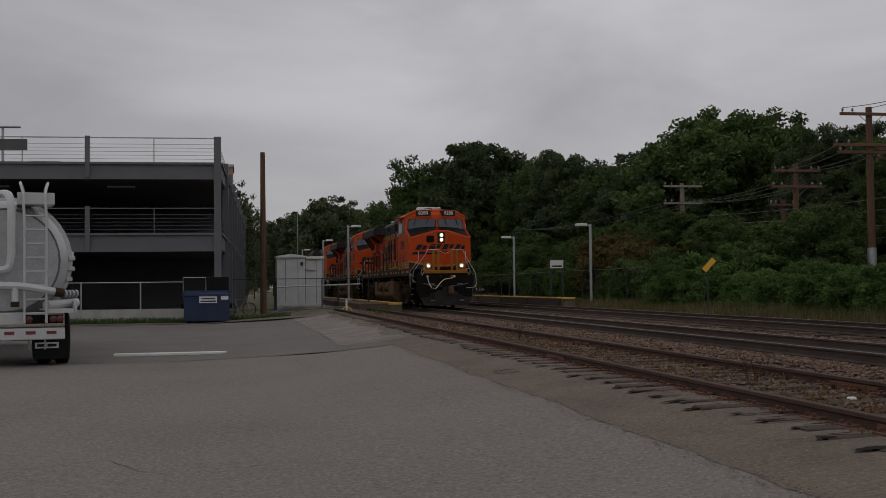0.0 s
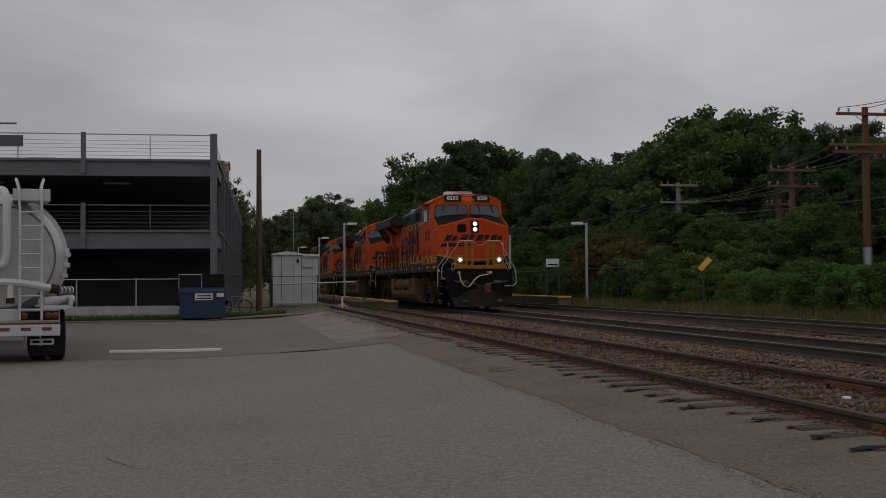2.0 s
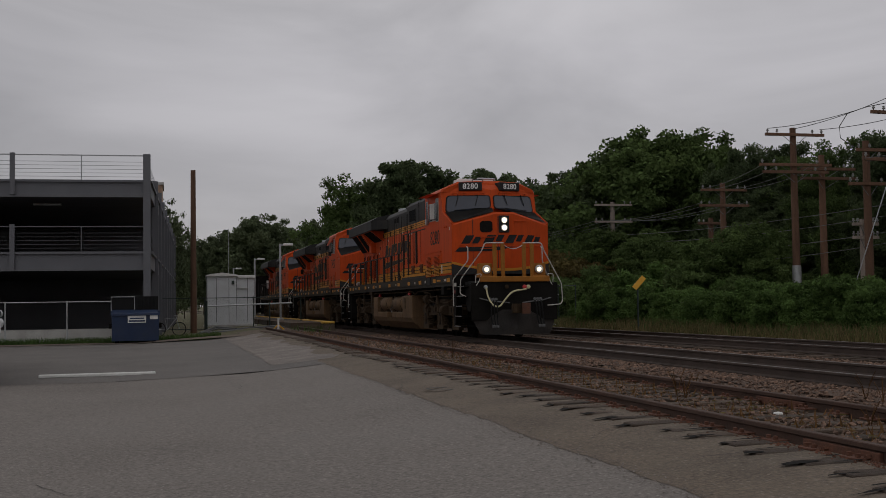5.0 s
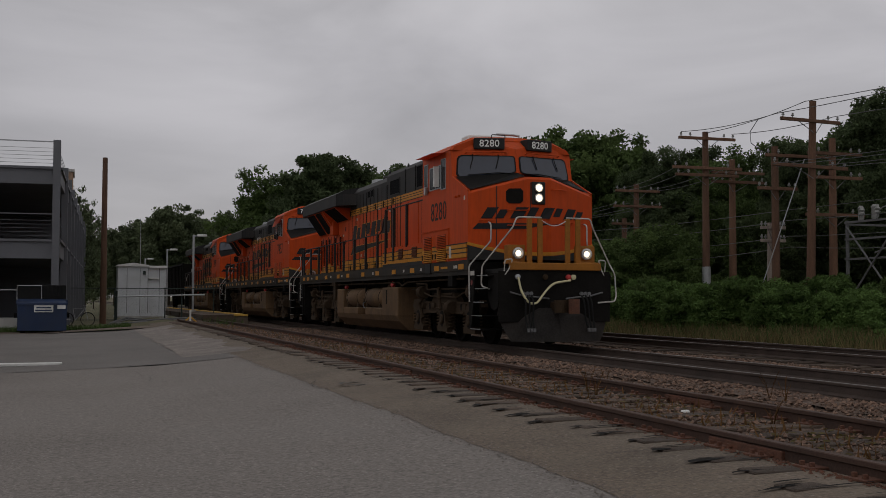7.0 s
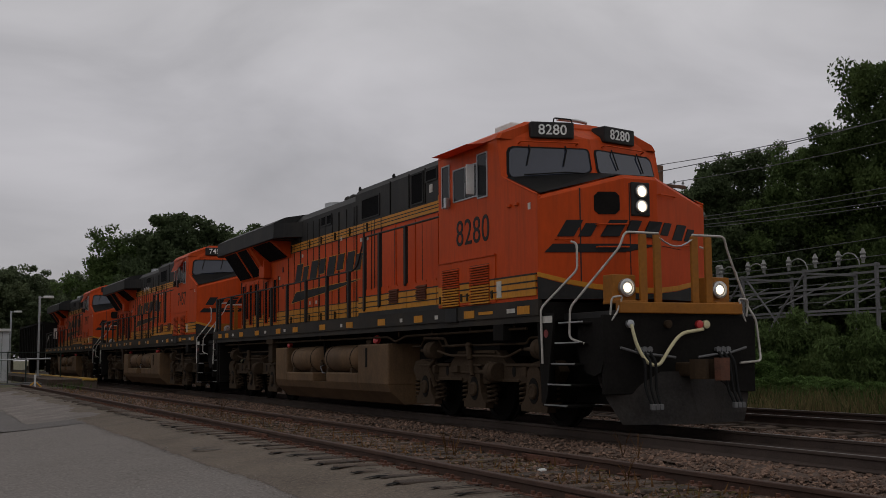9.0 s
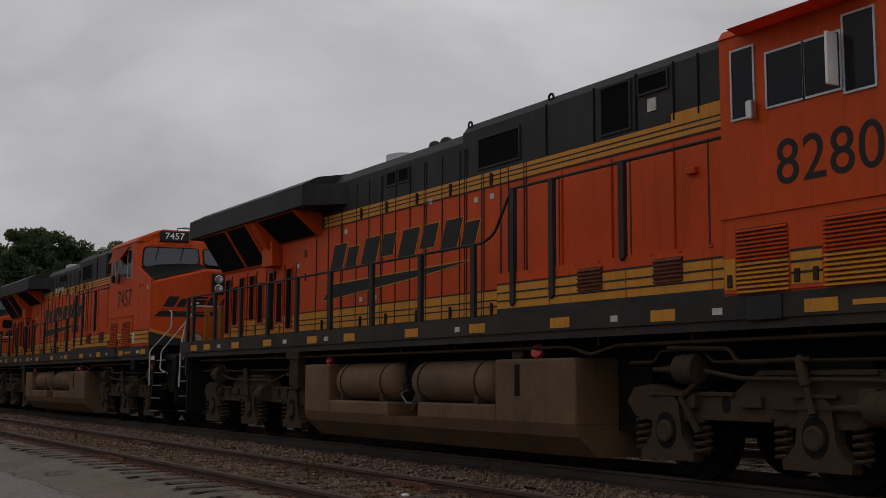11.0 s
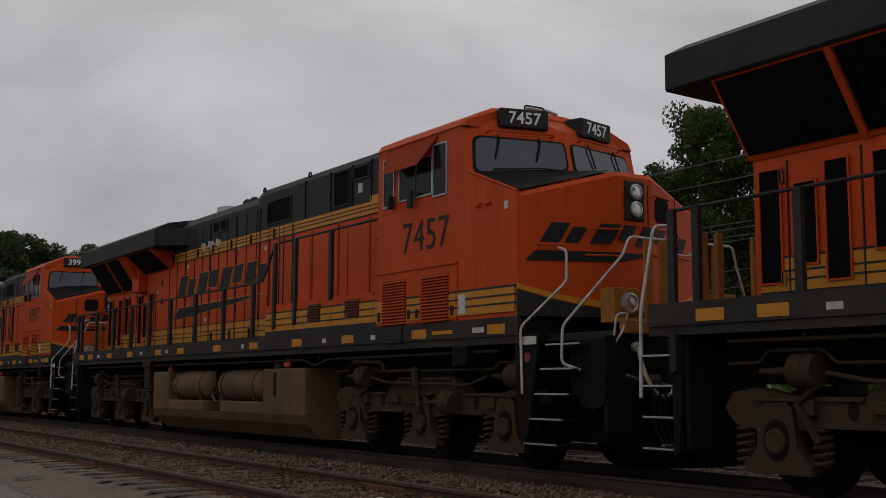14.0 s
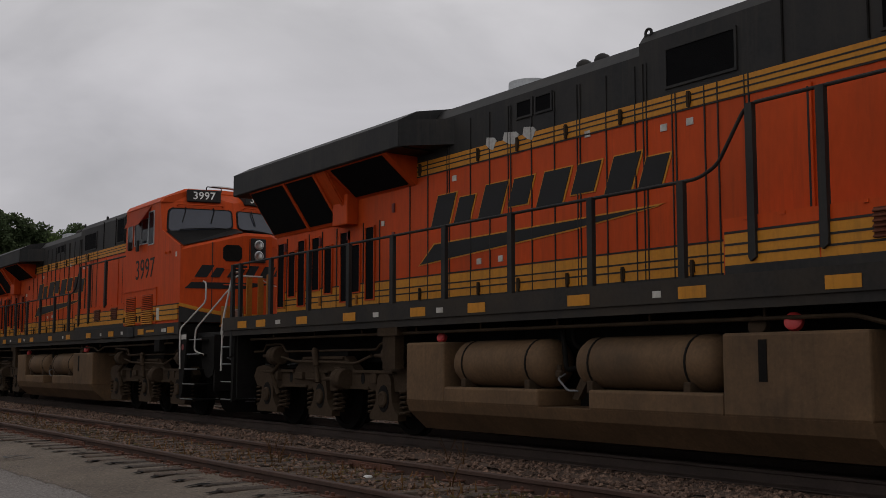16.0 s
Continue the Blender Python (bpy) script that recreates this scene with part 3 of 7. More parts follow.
        part("damper", lathe(bmesh.new(), (s * 1.36, 0.12, 1.34), (0, -0.25, -1), [(0, 0.03), (0.04, 0.055), (0.3, 0.055), (0.32, 0.035), (0.55, 0.035), (0.58, 0.05)], 12), "truck_dust", tk, smooth=True)
        # oval openings: the frame is uncut, near-black plates paint their shade
        for yh in (-1.3, 1.18):
            bm = bmesh.new()
            prism(bm, [(yh + 0.06 * math.cos(a), 0.85 + 0.09 * math.sin(a)) for a in (2 * math.pi * i / 14 for i in range(14))], "x", s * 1.25, s * 1.256)
            part("frame_hole_shade", bm, "under_black", tk, "near-black oval plate painting the shade of an opening in the side frame")
        for yb, w, z0, z1, x in ((-0.62, 0.1, 0.86, 1.02, 1.35), (0.8, 0.14, 0.82, 0.94, 1.31), (-1.72, 0.08, 0.78, 0.93, 1.32), (1.62, 0.07, 0.8, 0.95, 1.34)):
            part("bracket", boxes((min(s * 1.2, s * x), max(s * 1.2, s * x), yb - w, yb + w, z0, z1), bevel=0.012), "truck_dust", tk)
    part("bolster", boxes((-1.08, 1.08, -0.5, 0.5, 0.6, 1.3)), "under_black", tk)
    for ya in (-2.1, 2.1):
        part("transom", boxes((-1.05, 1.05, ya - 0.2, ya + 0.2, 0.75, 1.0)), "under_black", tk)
    return tk


def louvre(parent, y0, y1, z0, z1, side, mat, n, border=0.03):
    """A panel of raised slats."""
    bm = bmesh.new()
    s = -1 if side < 0 else 1
    for i in range(n):
        za = z0 + (z1 - z0) * i / n
        h = (z1 - z0) / n
        prism(bm, [(side - s * 0.01, za + h * 0.05), (side + s * 0.028, za + h * 0.12), (side + s * 0.028, za + h * 0.3), (side - s * 0.01, za + h * 0.88)], "y", y0, y1)
    return part("louvre", bm, mat, parent)


def pinstripes(parent, side, y0, y1, zs, h=0.014, d=0.014):
    for z in zs:
        part("pinstripe", slab(bmesh.new(), rect(y0, y1, z - h, z + h), side, d), "loco_black", parent)


def locomotive(number, lit, y):
    lo = empty("locomotive", pose(MAIN_X, y, MAIN_Z), "orange, black and yellow six-axle diesel freight locomotive on the main track", "locomotive", "locomotives of the train")
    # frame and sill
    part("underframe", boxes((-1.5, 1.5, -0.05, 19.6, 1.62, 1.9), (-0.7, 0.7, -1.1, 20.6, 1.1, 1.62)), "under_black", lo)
    for s in (-1, 1):
        bm = boxes((min(s * 1.5, s * 1.56), max(s * 1.5, s * 1.56), 0.0, 20.0, 1.70, 1.94))
        box(bm, min(s * 1.5, s * 1.535), max(s * 1.5, s * 1.535), 0.0, 20.0, 1.60, 1.70)
        part("side_sill", bm, "sill_black", lo, "black side sill with worn paint")
        for yy in (0.45, 2.3, 4.4, 6.2, 8.0, 9.75, 11.75, 13.15, 15.1, 16.7, 18.3, 19.1):
            part("reflector", slab(bmesh.new(), rect(yy - 0.19, yy + 0.19, 1.73, 1.855), s * 1.56, 0.006), "loco_yellow", lo, "faded yellow reflector plate")
        for yy, w in ((0.85, 0.13), (3.6, 0.07), (5.2, 0.06), (8.5, 0.06), (12.6, 0.08), (14.3, 0.08), (17.6, 0.09)):
            part("placard", slab(bmesh.new(), rect(yy - w, yy + w, 1.76, 1.83), s * 1.56, 0.005), "rail_white", lo, "small white stencilled plate")
        bm = tube(bmesh.new(), rounded([(s * 1.42, 0.6, 1.52), (s * 1.42, 5.3, 1.5), (s * 1.42, 5.8, 1.4), (s * 1.42, 6.2, 1.5), (s * 1.42, 19.0, 1.52)], 0.06), 0.022)
        for i in range(12):
            cyl(bm, (s * 1.42, 1.0 + i * 1.55, 1.5), (s * 1.42, 1.0 + i * 1.55, 1.66), 0.018, 6)
        tube(bm, rounded([(s * 1.4, 4.5, 1.45), (s * 1.4, 3.6, 1.42), (s * 1.4, 3.5, 1.28), (s * 1.38, 2.6, 1.3)], 0.06), 0.025)
        part("pipe_run", bm, "grime", lo, smooth=True)
        part("junction_box", boxes((min(s * 1.4, s * 1.54), max(s * 1.4, s * 1.54), 1.15, 1.5, 1.34, 1.6), bevel=0.012), "under_black", lo)
        part("jacking_pad", boxes((min(s * 1.4, s * 1.585), max(s * 1.4, s * 1.585), 2.75, 3.2, 1.68, 1.92), bevel=0.012), "loco_black", lo)
        part("hose_fitting", boxes((min(s * 1.35, s * 1.5), max(s * 1.35, s * 1.5), 13.85, 14.2, 1.0, 1.55), (min(s * 1.35, s * 1.53), max(s * 1.35, s * 1.53), 13.75, 14.3, 1.48, 1.62)), "grime", lo)
    # cab
    bm = bmesh.new()
    prism(bm, [(3.5, 1.94), (3.5, 4.62), (1.28, 4.62), (1.12, 3.93), (0.0, 3.5), (0.0, 1.94)], "x", -1.55, 1.55)
    part("cab", bm, "loco_orange", lo, "orange painted steel cab")
    bm = bmesh.new()
    roof = [(-1.57, 4.60), (-1.5, 4.70), (-1.0, 4.93), (-0.25, 4.97), (0.25, 4.97), (1.0, 4.93), (1.5, 4.70), (1.57, 4.60)]
    prism(bm, roof, "y", 1.3, 3.5)
    r0 = [bm.verts.new((x, 1.3, z)) for x, z in roof]
    r1 = [bm.verts.new((x * 0.97, 1.22, min(z, 4.88))) for x, z in roof]
    for i in range(len(roof) - 1):
        bm.faces.new((r0[i], r0[i + 1], r1[i + 1], r1[i]))
    bm.faces.new(r1[::-1])
    part("cab_roof", bm, "loco_orange", lo)
    part("air_conditioner", boxes((-0.7, 0.5, 2.35 if lit else 1.9, 2.95 if lit else 3.0, 4.94, 5.16 if lit else 5.05), bevel=0.03), "white_paint" if lit else "loco_orange", lo)
    part("horn", tube(bmesh.new(), [(0.3, 1.5, 4.96), (0.3, 1.5, 5.05), (0.1, 1.45, 5.06), (-0.3, 1.45, 5.06)], 0.03), "steel", lo)
    bm = tube(bmesh.new(), rounded([(-0.55, 1.15, 4.9), (-0.55, 1.15, 5.0), (-0.2, 1.15, 5.0), (-0.2, 1.15, 4.9)], 0.04), 0.012)
    part("lifting_bar", bm, "loco_black", lo)
    # nose
    bm = bmesh.new()
    xs = [-1.548, -0.3, 0.3, 1.548]
    top = [3.5, 3.83, 3.83, 3.5]
    f0 = [bm.verts.new((x, nose_y(x), 1.94)) for x in xs]
    f1 = [bm.verts.new((x, nose_y(x), z - 0.06)) for x, z in zip(xs, top)]
    f2 = [bm.verts.new((x * 0.995, nose_y(x) + 0.05, z)) for x, z in zip(xs, top)]
    f3 = [bm.verts.new((x, 1.1 if abs(x) < 1 else 0.04, z + 0.03 if abs(x) < 1 else 3.505)) for x, z in zip(xs, top)]
    for a, b in ((f0, f1), (f1, f2), (f2, f3)):
        for i in range(3):
            bm.faces.new((a[i], a[i + 1], b[i + 1], b[i]))
    b0 = [bm.verts.new((x, 1.1 if abs(x) < 1 else 0.04, 1.94)) for x in xs]
    for i in range(3):
        bm.faces.new((b0[i + 1], b0[i], f3[i], f3[i + 1]))
    for i in (0, 3):
        bm.faces.new((f0[i], f1[i], f2[i], f3[i], b0[i]))
    bm.faces.new(f0[::-1] + b0)
    bmesh.ops.recalc_face_normals(bm, faces=bm.faces)
    part("nose", bm, "loco_orange", lo, "orange V-shaped safety nose")
    # dark deck between nose and windscreen
    bm = bmesh.new()
    for s in (-1, 1):
        q = [(s * 1.48, 0.02, 3.545), (s * 0.30, -0.36, 3.852), (s * 0.02, 0.78, 4.06), (s * 1.48, 1.10, 3.95)]
        vs = [bm.verts.new(p) for p in q]
        bm.faces.new(vs)
    bmesh.ops.solidify(bm, geom=bm.faces[:], thickness=0.012)
    bmesh.ops.recalc_face_normals(bm, faces=bm.faces)
    part("glare_deck", bm, "loco_black", lo, "matt black anti-glare deck")

    def face_y(z, x):
        return 1.12 + (z - 3.93) * 0.16 / 0.69 - 0.004 - 0.36 * (1 - abs(x) / 1.5)
    # cab front, pointed forwards at the middle
    bm = bmesh.new()
    lowf = [bm.verts.new((x, face_y(3.8, x) + 0.006, 3.8)) for x in (-1.5, 0, 1.5)]
    upf = [bm.verts.new((x, face_y(4.64, x) + 0.006, 4.64)) for x in (-1.5, 0, 1.5)]
    rf = [bm.verts.new(p) for p in ((-1.5, 1.29, 4.66), (-0.8, 1.23, 4.86), (0.8, 1.23, 4.86), (1.5, 1.29, 4.66))]
    lb = [bm.verts.new((x, 1.3, 3.8)) for x in (-1.5, 1.5)]
    for f in ((lowf[0], lowf[1], upf[1], upf[0]), (lowf[1], lowf[2], upf[2], upf[1]), (upf[0], upf[1], rf[1], rf[0]), (upf[1], rf[2], rf[1]), (upf[1], upf[2], rf[3], rf[2]),
              (lb[0], lowf[0], upf[0], rf[0]), (lowf[2], lb[1], rf[3], upf[2]), (lb[0], lb[1], lowf[2], lowf[1], lowf[0])):
        bm.faces.new(f)
    bmesh.ops.recalc_face_normals(bm, faces=bm.faces)
    part("cab_front", bm, "loco_orange", lo)
    for s in (-1, 1):
        pts = [(0.08, 4.03), (0.1, 3.97), (0.16, 3.94), (1.32, 3.94), (1.39, 3.965), (1.42, 4.03), (1.38, 4.36), (1.35, 4.42), (1.28, 4.45), (0.16, 4.45), (0.1, 4.43), (0.08, 4.37)]
        for nm, grow, off, mt in (("window_seal", 0.03, 0.0, "rubber"), ("windscreen", 0.0, 0.012, "windscreen")):
            bm = bmesh.new()
            cxx, czz = 0.77, 4.18
            pp = [(cxx + (x - cxx) * (1 + grow / 0.6), czz + (z - czz) * (1 + grow / 0.25)) for x, z in pts]
            pp = [(x, z + 0.13 * (1 - x / 1.42) * (4.46 - z) / 0.5) for x, z in pp]
            fr = [bm.verts.new((s * x, face_y(z, x) - off - 0.008, z)) for x, z in pp]
            bk = [bm.verts.new((s * x, face_y(z, x) + 0.02, z)) for x, z in pp]
            bm.faces.new(fr)
            bm.faces.new(bk[::-1])
            for i in range(len(pp)):
                bm.faces.new((fr[i], bk[i], bk[(i + 1) % len(pp)], fr[(i + 1) % len(pp)]))
            bmesh.ops.recalc_face_normals(bm, faces=bm.faces)
            part(nm, bm, mt, lo)
        for k in (0.45, 1.05):
            bm = tube(bmesh.new(), [(s * k, face_y(4.5, k) - 0.03, 4.5), (s * k, face_y(4.4, k) - 0.05, 4.42), (s * (k + 0.08), face_y(4.15, k + 0.08) - 0.04, 4.16)], 0.012, 6)
            part("wiper", bm, "rubber", lo)
        bm = tube(bmesh.new(), [(s * 0.2, face_y(4.04, 0.2) - 0.04, 4.04), (s * 0.5, face_y(4.04, 0.5) - 0.06, 4.05), (s * 1.2, face_y(3.98, 1.2) - 0.06, 3.99)], 0.012, 6)
        part("wiper", bm, "rubber", lo)
        bm = tube(bmesh.new(), rounded([(s * 0.25, face_y(4.53, 0.25), 4.53), (s * 0.25, face_y(4.55, 0.25) - 0.1, 4.55), (s * 1.2, face_y(4.55, 1.2) - 0.1, 4.55), (s * 1.2, face_y(4.53, 1.2), 4.53)], 0.04), 0.013, 6)
        part("grab_iron", bm, "loco_orange", lo)
        # number boards, turned outwards
        nb = new("number_board")
        nb.parent = lo
        nb.matrix_basis = pose(s * 0.64, 1.07, 4.76, 0, 0, s * 14)
        part("board_case", boxes((-0.37, 0.37, -0.06, 0.25, -0.13, 0.14), bevel=0.02), "loco_black", nb)
        part("number", text_mesh(bmesh.new(), number, 0.235, pose(0, -0.064, 0.0, 90, 0, 0), 0.004), "text_white", nb, "white numerals reading " + number)
        # side windows
        side = s * 1.55
        for y0, y1, z0, z1 in ((3.04, 3.32, 3.73, 4.43), (2.42, 2.86, 3.77, 4.3), (1.99, 2.40, 3.77, 4.3), (1.62, 1.94, 3.72, 4.43)):
            part("side_window", slab(bmesh.new(), rect(y0, y1, z0, z1), side, 0.008), "glass_dark", lo)
            part("window_frame", frame_ring(bmesh.new(), y0, y1, z0, z1, side, 0.022, 0.018), "galvanised", lo)
        bm = bmesh.new()
        lift, drop, ya, yb, yin = (0.33, 0.02, 1.56, 3.22, 0.14) if number == "8280" else (0.22, 0.42, 1.82, 3.24, 0.24)
        vs = [bm.verts.new(p) for p in ((side, ya, 4.58), (side, yb, 4.58), (side + s * lift, yb - yin, 4.58 - drop), (side + s * lift, ya + yin, 4.58 - drop))]
        bm.faces.new(vs)
        bmesh.ops.solidify(bm, geom=bm.faces[:], thickness=0.018)
        part("sunshade", bm, "loco_orange", lo, "orange hinged window shade")
        bm = boxes((min(side + s * 0.05, side + s * 0.2), max(side + s * 0.05, side + s * 0.2), 1.98, 2.01, 3.78, 4.28), bevel=0.006) if number == "8280" else boxes((min(side + s * 0.06, side + s * 0.12), max(side + s * 0.06, side + s * 0.12), 2.38, 2.5, 3.6, 3.85), bevel=0.02)
        part("mirror", bm, "white_paint" if number == "8280" else "loco_black", lo, "rear-view mirror on a bracket")
        part("mirror", boxes((min(side + s * 0.03, side + s * 0.12), max(side + s * 0.03, side + s * 0.12), 2.98, 3.06, 3.66, 3.86), bevel=0.02), "steel" if number == "8280" else "loco_black", lo)
        # numerals on the cab's side
        m = Matrix(((0, 0, s, side + s * 0.002), (s, 0, 0, 2.17), (0, 1, 0, 3.17), (0, 0, 0, 1)))
        part("number", text_mesh(bmesh.new(), number, 0.63, m, 0.004, squeeze=0.96, bold=0.0), "text_black", lo, "black numerals reading " + number)
        part("model_plate", slab(bmesh.new(), rect(1.45, 1.95, 1.77, 1.82), s * 1.56, 0.006), "loco_yellow", lo, "small yellow lettering bar")
        # panels and louvres below the windows
        bm = bmesh.new()
        slab(bm, rect(1.34, 3.49, 1.96, 2.72), side, 0.02)
        part("access_panel", bm, "loco_orange", lo)
        part("panel_ledge", slab(bmesh.new(), rect(1.33, 3.5, 2.715, 2.735), side, 0.04), "loco_orange", lo)
        for a, b in ((0.05, 1.33), (1.36, 1.52), (2.26, 2.62), (3.33, 3.48)):
            part("yellow_stripe", slab(bmesh.new(), rect(a, b, 2.0, 2.31), side, 0.024), "loco_yellow", lo)
        for a, b in ((0.03, 1.33), (1.35, 1.53), (2.25, 2.63)):
            pinstripes(lo, side, a, b, (2.325, 2.11, 2.215), 0.012, 0.028)
        for a in (1.54, 2.65):
            part("louvre_backing", slab(bmesh.new(), rect(a, a + 0.67, 1.95, 2.6), side, 0.024), "louvre_brown", lo)
        for a, b in ((1.54, 2.23), (2.65, 3.3)):
            louvre(lo, a, b, 2.27, 2.6, side + s * 0.024, "loco_orange", 8)
            louvre(lo, a, b, 1.95, 2.27, side + s * 0.024, "loco_orange" if number == "7457" else "loco_yellow", 7)
        for yy in (1.44, 2.33, 2.55, 3.4):
            part("latch", boxes((min(side + s * 0.02, side + s * 0.045), max(side + s * 0.02, side + s * 0.045), yy - 0.03, yy + 0.03, 2.02, 2.15), bevel=0.008), "grime", lo)
        part("placard", slab(bmesh.new(), rect(1.12, 1.28, 2.02, 2.28), side, 0.03), "rail_white", lo, "white notice plate on the cab side")
        for yy in (0.62, 0.85):
            part("marker_bracket", boxes((min(side, side + s * 0.04), max(side, side + s * 0.04), yy - 0.05, yy + 0.05, 3.42, 3.47), bevel=0.008), "loco_orange", lo)
        part("placard", slab(bmesh.new(), rect(0.2, 0.28, 3.32, 3.42), side, 0.006), "rail_white", lo)
        # white trim from the windscreen's corner to the nose
        bm = tube(bmesh.new(), [(s * 1.545, 1.12, 3.95), (s * 1.545, 0.0, 3.52)], 0.018, 6)
        part("trim", bm, "loco_orange", lo)
    # nose details
    part("black_base", nose_band(bmesh.new(), -1.56, 1.56, lambda x: 1.94, lambda x: 2.02 + 0.25 * min(1, abs(x) / 1.55) ** 2, 8), "loco_black", lo, "black lower nose")
    part("yellow_stripe", nose_band(bmesh.new(), -1.56, 1.56, lambda x: 2.03 + 0.25 * min(1, abs(x) / 1.55) ** 2, lambda x: 2.11 + 0.235 * min(1, abs(x) / 1.55) ** 2, 8), "loco_yellow", lo)
    # emblem on the nose as plain leaning blocks over a bar
    for a, w in ((-1.28, 0.52), (-0.66, 0.56), (0.0, 0.56), (0.66, 0.54)):
        for k, q, z0, z1 in ((0.0, 0.46, 2.88, 3.13), (0.58, 0.34, 2.93 if w > 0.55 else 2.88, 3.13 if w > 0.55 else 3.08)):
            bm = bmesh.new()
            f = 0.56 * (z0 - 2.88)
            p, q1, d = a + w * k + f, a + w * (k + q) + f, 0.56 * (z1 - z0)
            cut = [c for c in (-0.3, 0.3) if p < c < q1 + d]
            on_nose(bm, [(p, z0), (q1, z0), (q1 + d, z1), (p + d, z1)], 0.03 if cut else 0.013)
            part("emblem_block", bm, "text_black", lo, "black leaning emblem block")
    part("emblem_bar", on_nose(bmesh.new(), [(-1.46, 2.64), (-0.3, 2.64), (-0.3, 2.77), (-1.34, 2.77)]), "text_black", lo)
    part("emblem_bar", on_nose(bmesh.new(), [(-0.3, 2.65), (0.9, 2.74), (0.3, 2.77), (-0.3, 2.77)]), "text_black", lo)
    # nose door with its window, headlights
    hand = -1 if number == "7457" else 1  # this one has its nose door on the other side
    for x, z in ((-0.95, 3.62), (-0.22, 3.7)):
        x *= hand
        part("door_joint", on_nose(bmesh.new(), [(x, 2.05), (x + 0.015, 2.05), (x + 0.015, z), (x, z)], 0.006), "loco_black", lo)
    pane = [(-0.74, 3.28), (-0.68, 3.22), (-0.44, 3.22), (-0.38, 3.28), (-0.38, 3.50), (-0.44, 3.56), (-0.68, 3.56), (-0.74, 3.50)]
    bm = on_nose(bmesh.new(), [(hand * x, z) for x, z in (pane if hand > 0 else pane[::-1])], 0.016)
    part("door_window", bm, "under_black", lo)
    part("headlight_case", boxes((-0.19, 0.15, -0.50, -0.40, 3.2, 3.72), bevel=0.02), "loco_black", lo)
    for z in (3.575, 3.345):
        bm = lathe(bmesh.new(), (-0.02, -0.485, z), (0, -1, 0), [(0, 0.105), (0.04, 0.105), (0.05, 0.085), (0.03, 0.08)], 20)
        part("headlight_rim", bm, "steel", lo, smooth=True)
        bm = lathe(bmesh.new(), (-0.02, -0.515, z), (0, -1, 0), [(0, 0.085), (0.008, 0.078), (0.016, 0.03)], 20)
        part("headlight", bm, "lamp_glow" if lit else "lens", lo, "lit white headlight" if lit else "dark headlight", smooth=True)
    for x0, x1, z in ((-0.72, -0.28, 3.06), (0.32, 0.72, 3.55), (-1.3, -1.05, 2.84), (-0.72, -0.28, 2.72), (0.9, 1.3, 2.8)):
        part("grab_iron", tube(bmesh.new(), [(x0, nose_y(x0), z), (x0, nose_y(x0) - 0.07, z), (x1, nose_y(x1) - 0.07, z), (x1, nose_y(x1), z)], 0.012, 6), "loco_orange", lo)
    # front platform, pilot and coupler
    part("front_platform", boxes((-1.15, 1.15, -1.35, 0.0, 1.62, 1.72), bevel=0.01), "loco_black", lo)
    part("anticlimber", boxes((-1.08, 1.08, -1.44, -1.32, 1.68, 1.84), bevel=0.015), "loco_ochre", lo, "yellow anticlimber beam")
    for s in (-1, 1):
        part("ditch_light_box", boxes((s * 0.84 - 0.2, s * 0.84 + 0.2, -1.2, -0.95, 1.84, 2.24), bevel=0.015), "loco_ochre", lo)
        part("ditch_light_shelf", boxes((s * 0.84 - 0.24, s * 0.84 + 0.24, -1.42, -1.0, 1.82, 1.86), bevel=0.008), "loco_ochre", lo)
        part("ditch_light_rim", lathe(bmesh.new(), (s * 0.82, -1.2, 2.05), (0, -1, 0), [(0, 0.13), (0.06, 0.13), (0.07, 0.1), (0.05, 0.09)], 20), "steel", lo, smooth=True)
        part("ditch_light", lathe(bmesh.new(), (s * 0.82, -1.25, 2.05), (0, -1, 0), [(0, 0.07), (0.01, 0.065), (0.02, 0.03)], 20), "lamp_glow" if lit else "lens", lo, "lit ditch light" if lit else "dark ditch light", smooth=True)
        for x in (0.33, 0.58):
            part("gate_post", boxes((s * x - 0.06, s * x + 0.06, -1.32, -1.27, 1.84, 2.82), bevel=0.01), "loco_ochre", lo)
        bm = tube(bmesh.new(), rounded([(s * 0.3, -1.3, 2.84), (s * 0.88, -1.3, 2.84), (s * 0.96, -1.28, 2.62), *(((1.46, -1.1, 1.82), (1.54, -1.18, 1.62), (1.54, -1.25, 1.12), (1.45, -1.36, 1.0), (1.0, -1.44, 0.97)) if s > 0 else ((-1.5, -0.8, 1.78), (-1.52, -0.8, 1.34), (-1.4, -1.0, 1.26)))], 0.07), 0.0175)
        part("handrail", bm, "rail_white", lo, "white painted front handrail", smooth=True)
        bm = tube(bmesh.new(), rounded([(s * 1.18, -0.35, 2.78), (s * 1.18, -0.5, 2.74), (s * 1.18, -0.5, 2.35), (s * 1.53, -0.02, 1.8), (s * 1.53, -0.05, 0.98)], 0.07), 0.0175)
        part("handrail", bm, "rail_white", lo, "white painted step handrail", smooth=True)
        bm = tube(bmesh.new(), rounded([(s * 1.2, -1.36, 1.62), (s * 1.2, -1.42, 1.9), (s * 1.02, -1.42, 1.92), (s * 1.1, -1.4, 1.7), (s * 1.2, -1.36, 1.55)], 0.05), 0.014)
        part("grab_iron", bm, "rail_white", lo, smooth=True)
        # step well: side plate and treads
        bm = bmesh.new()
        prism(bm, [(0.16, 1.7), (0.02, 0.36), (-0.04, 0.36), (-0.12, 0.5), (-0.35, 1.72), (0.1, 1.72)], "x", s * 1.46, s * 1.5)
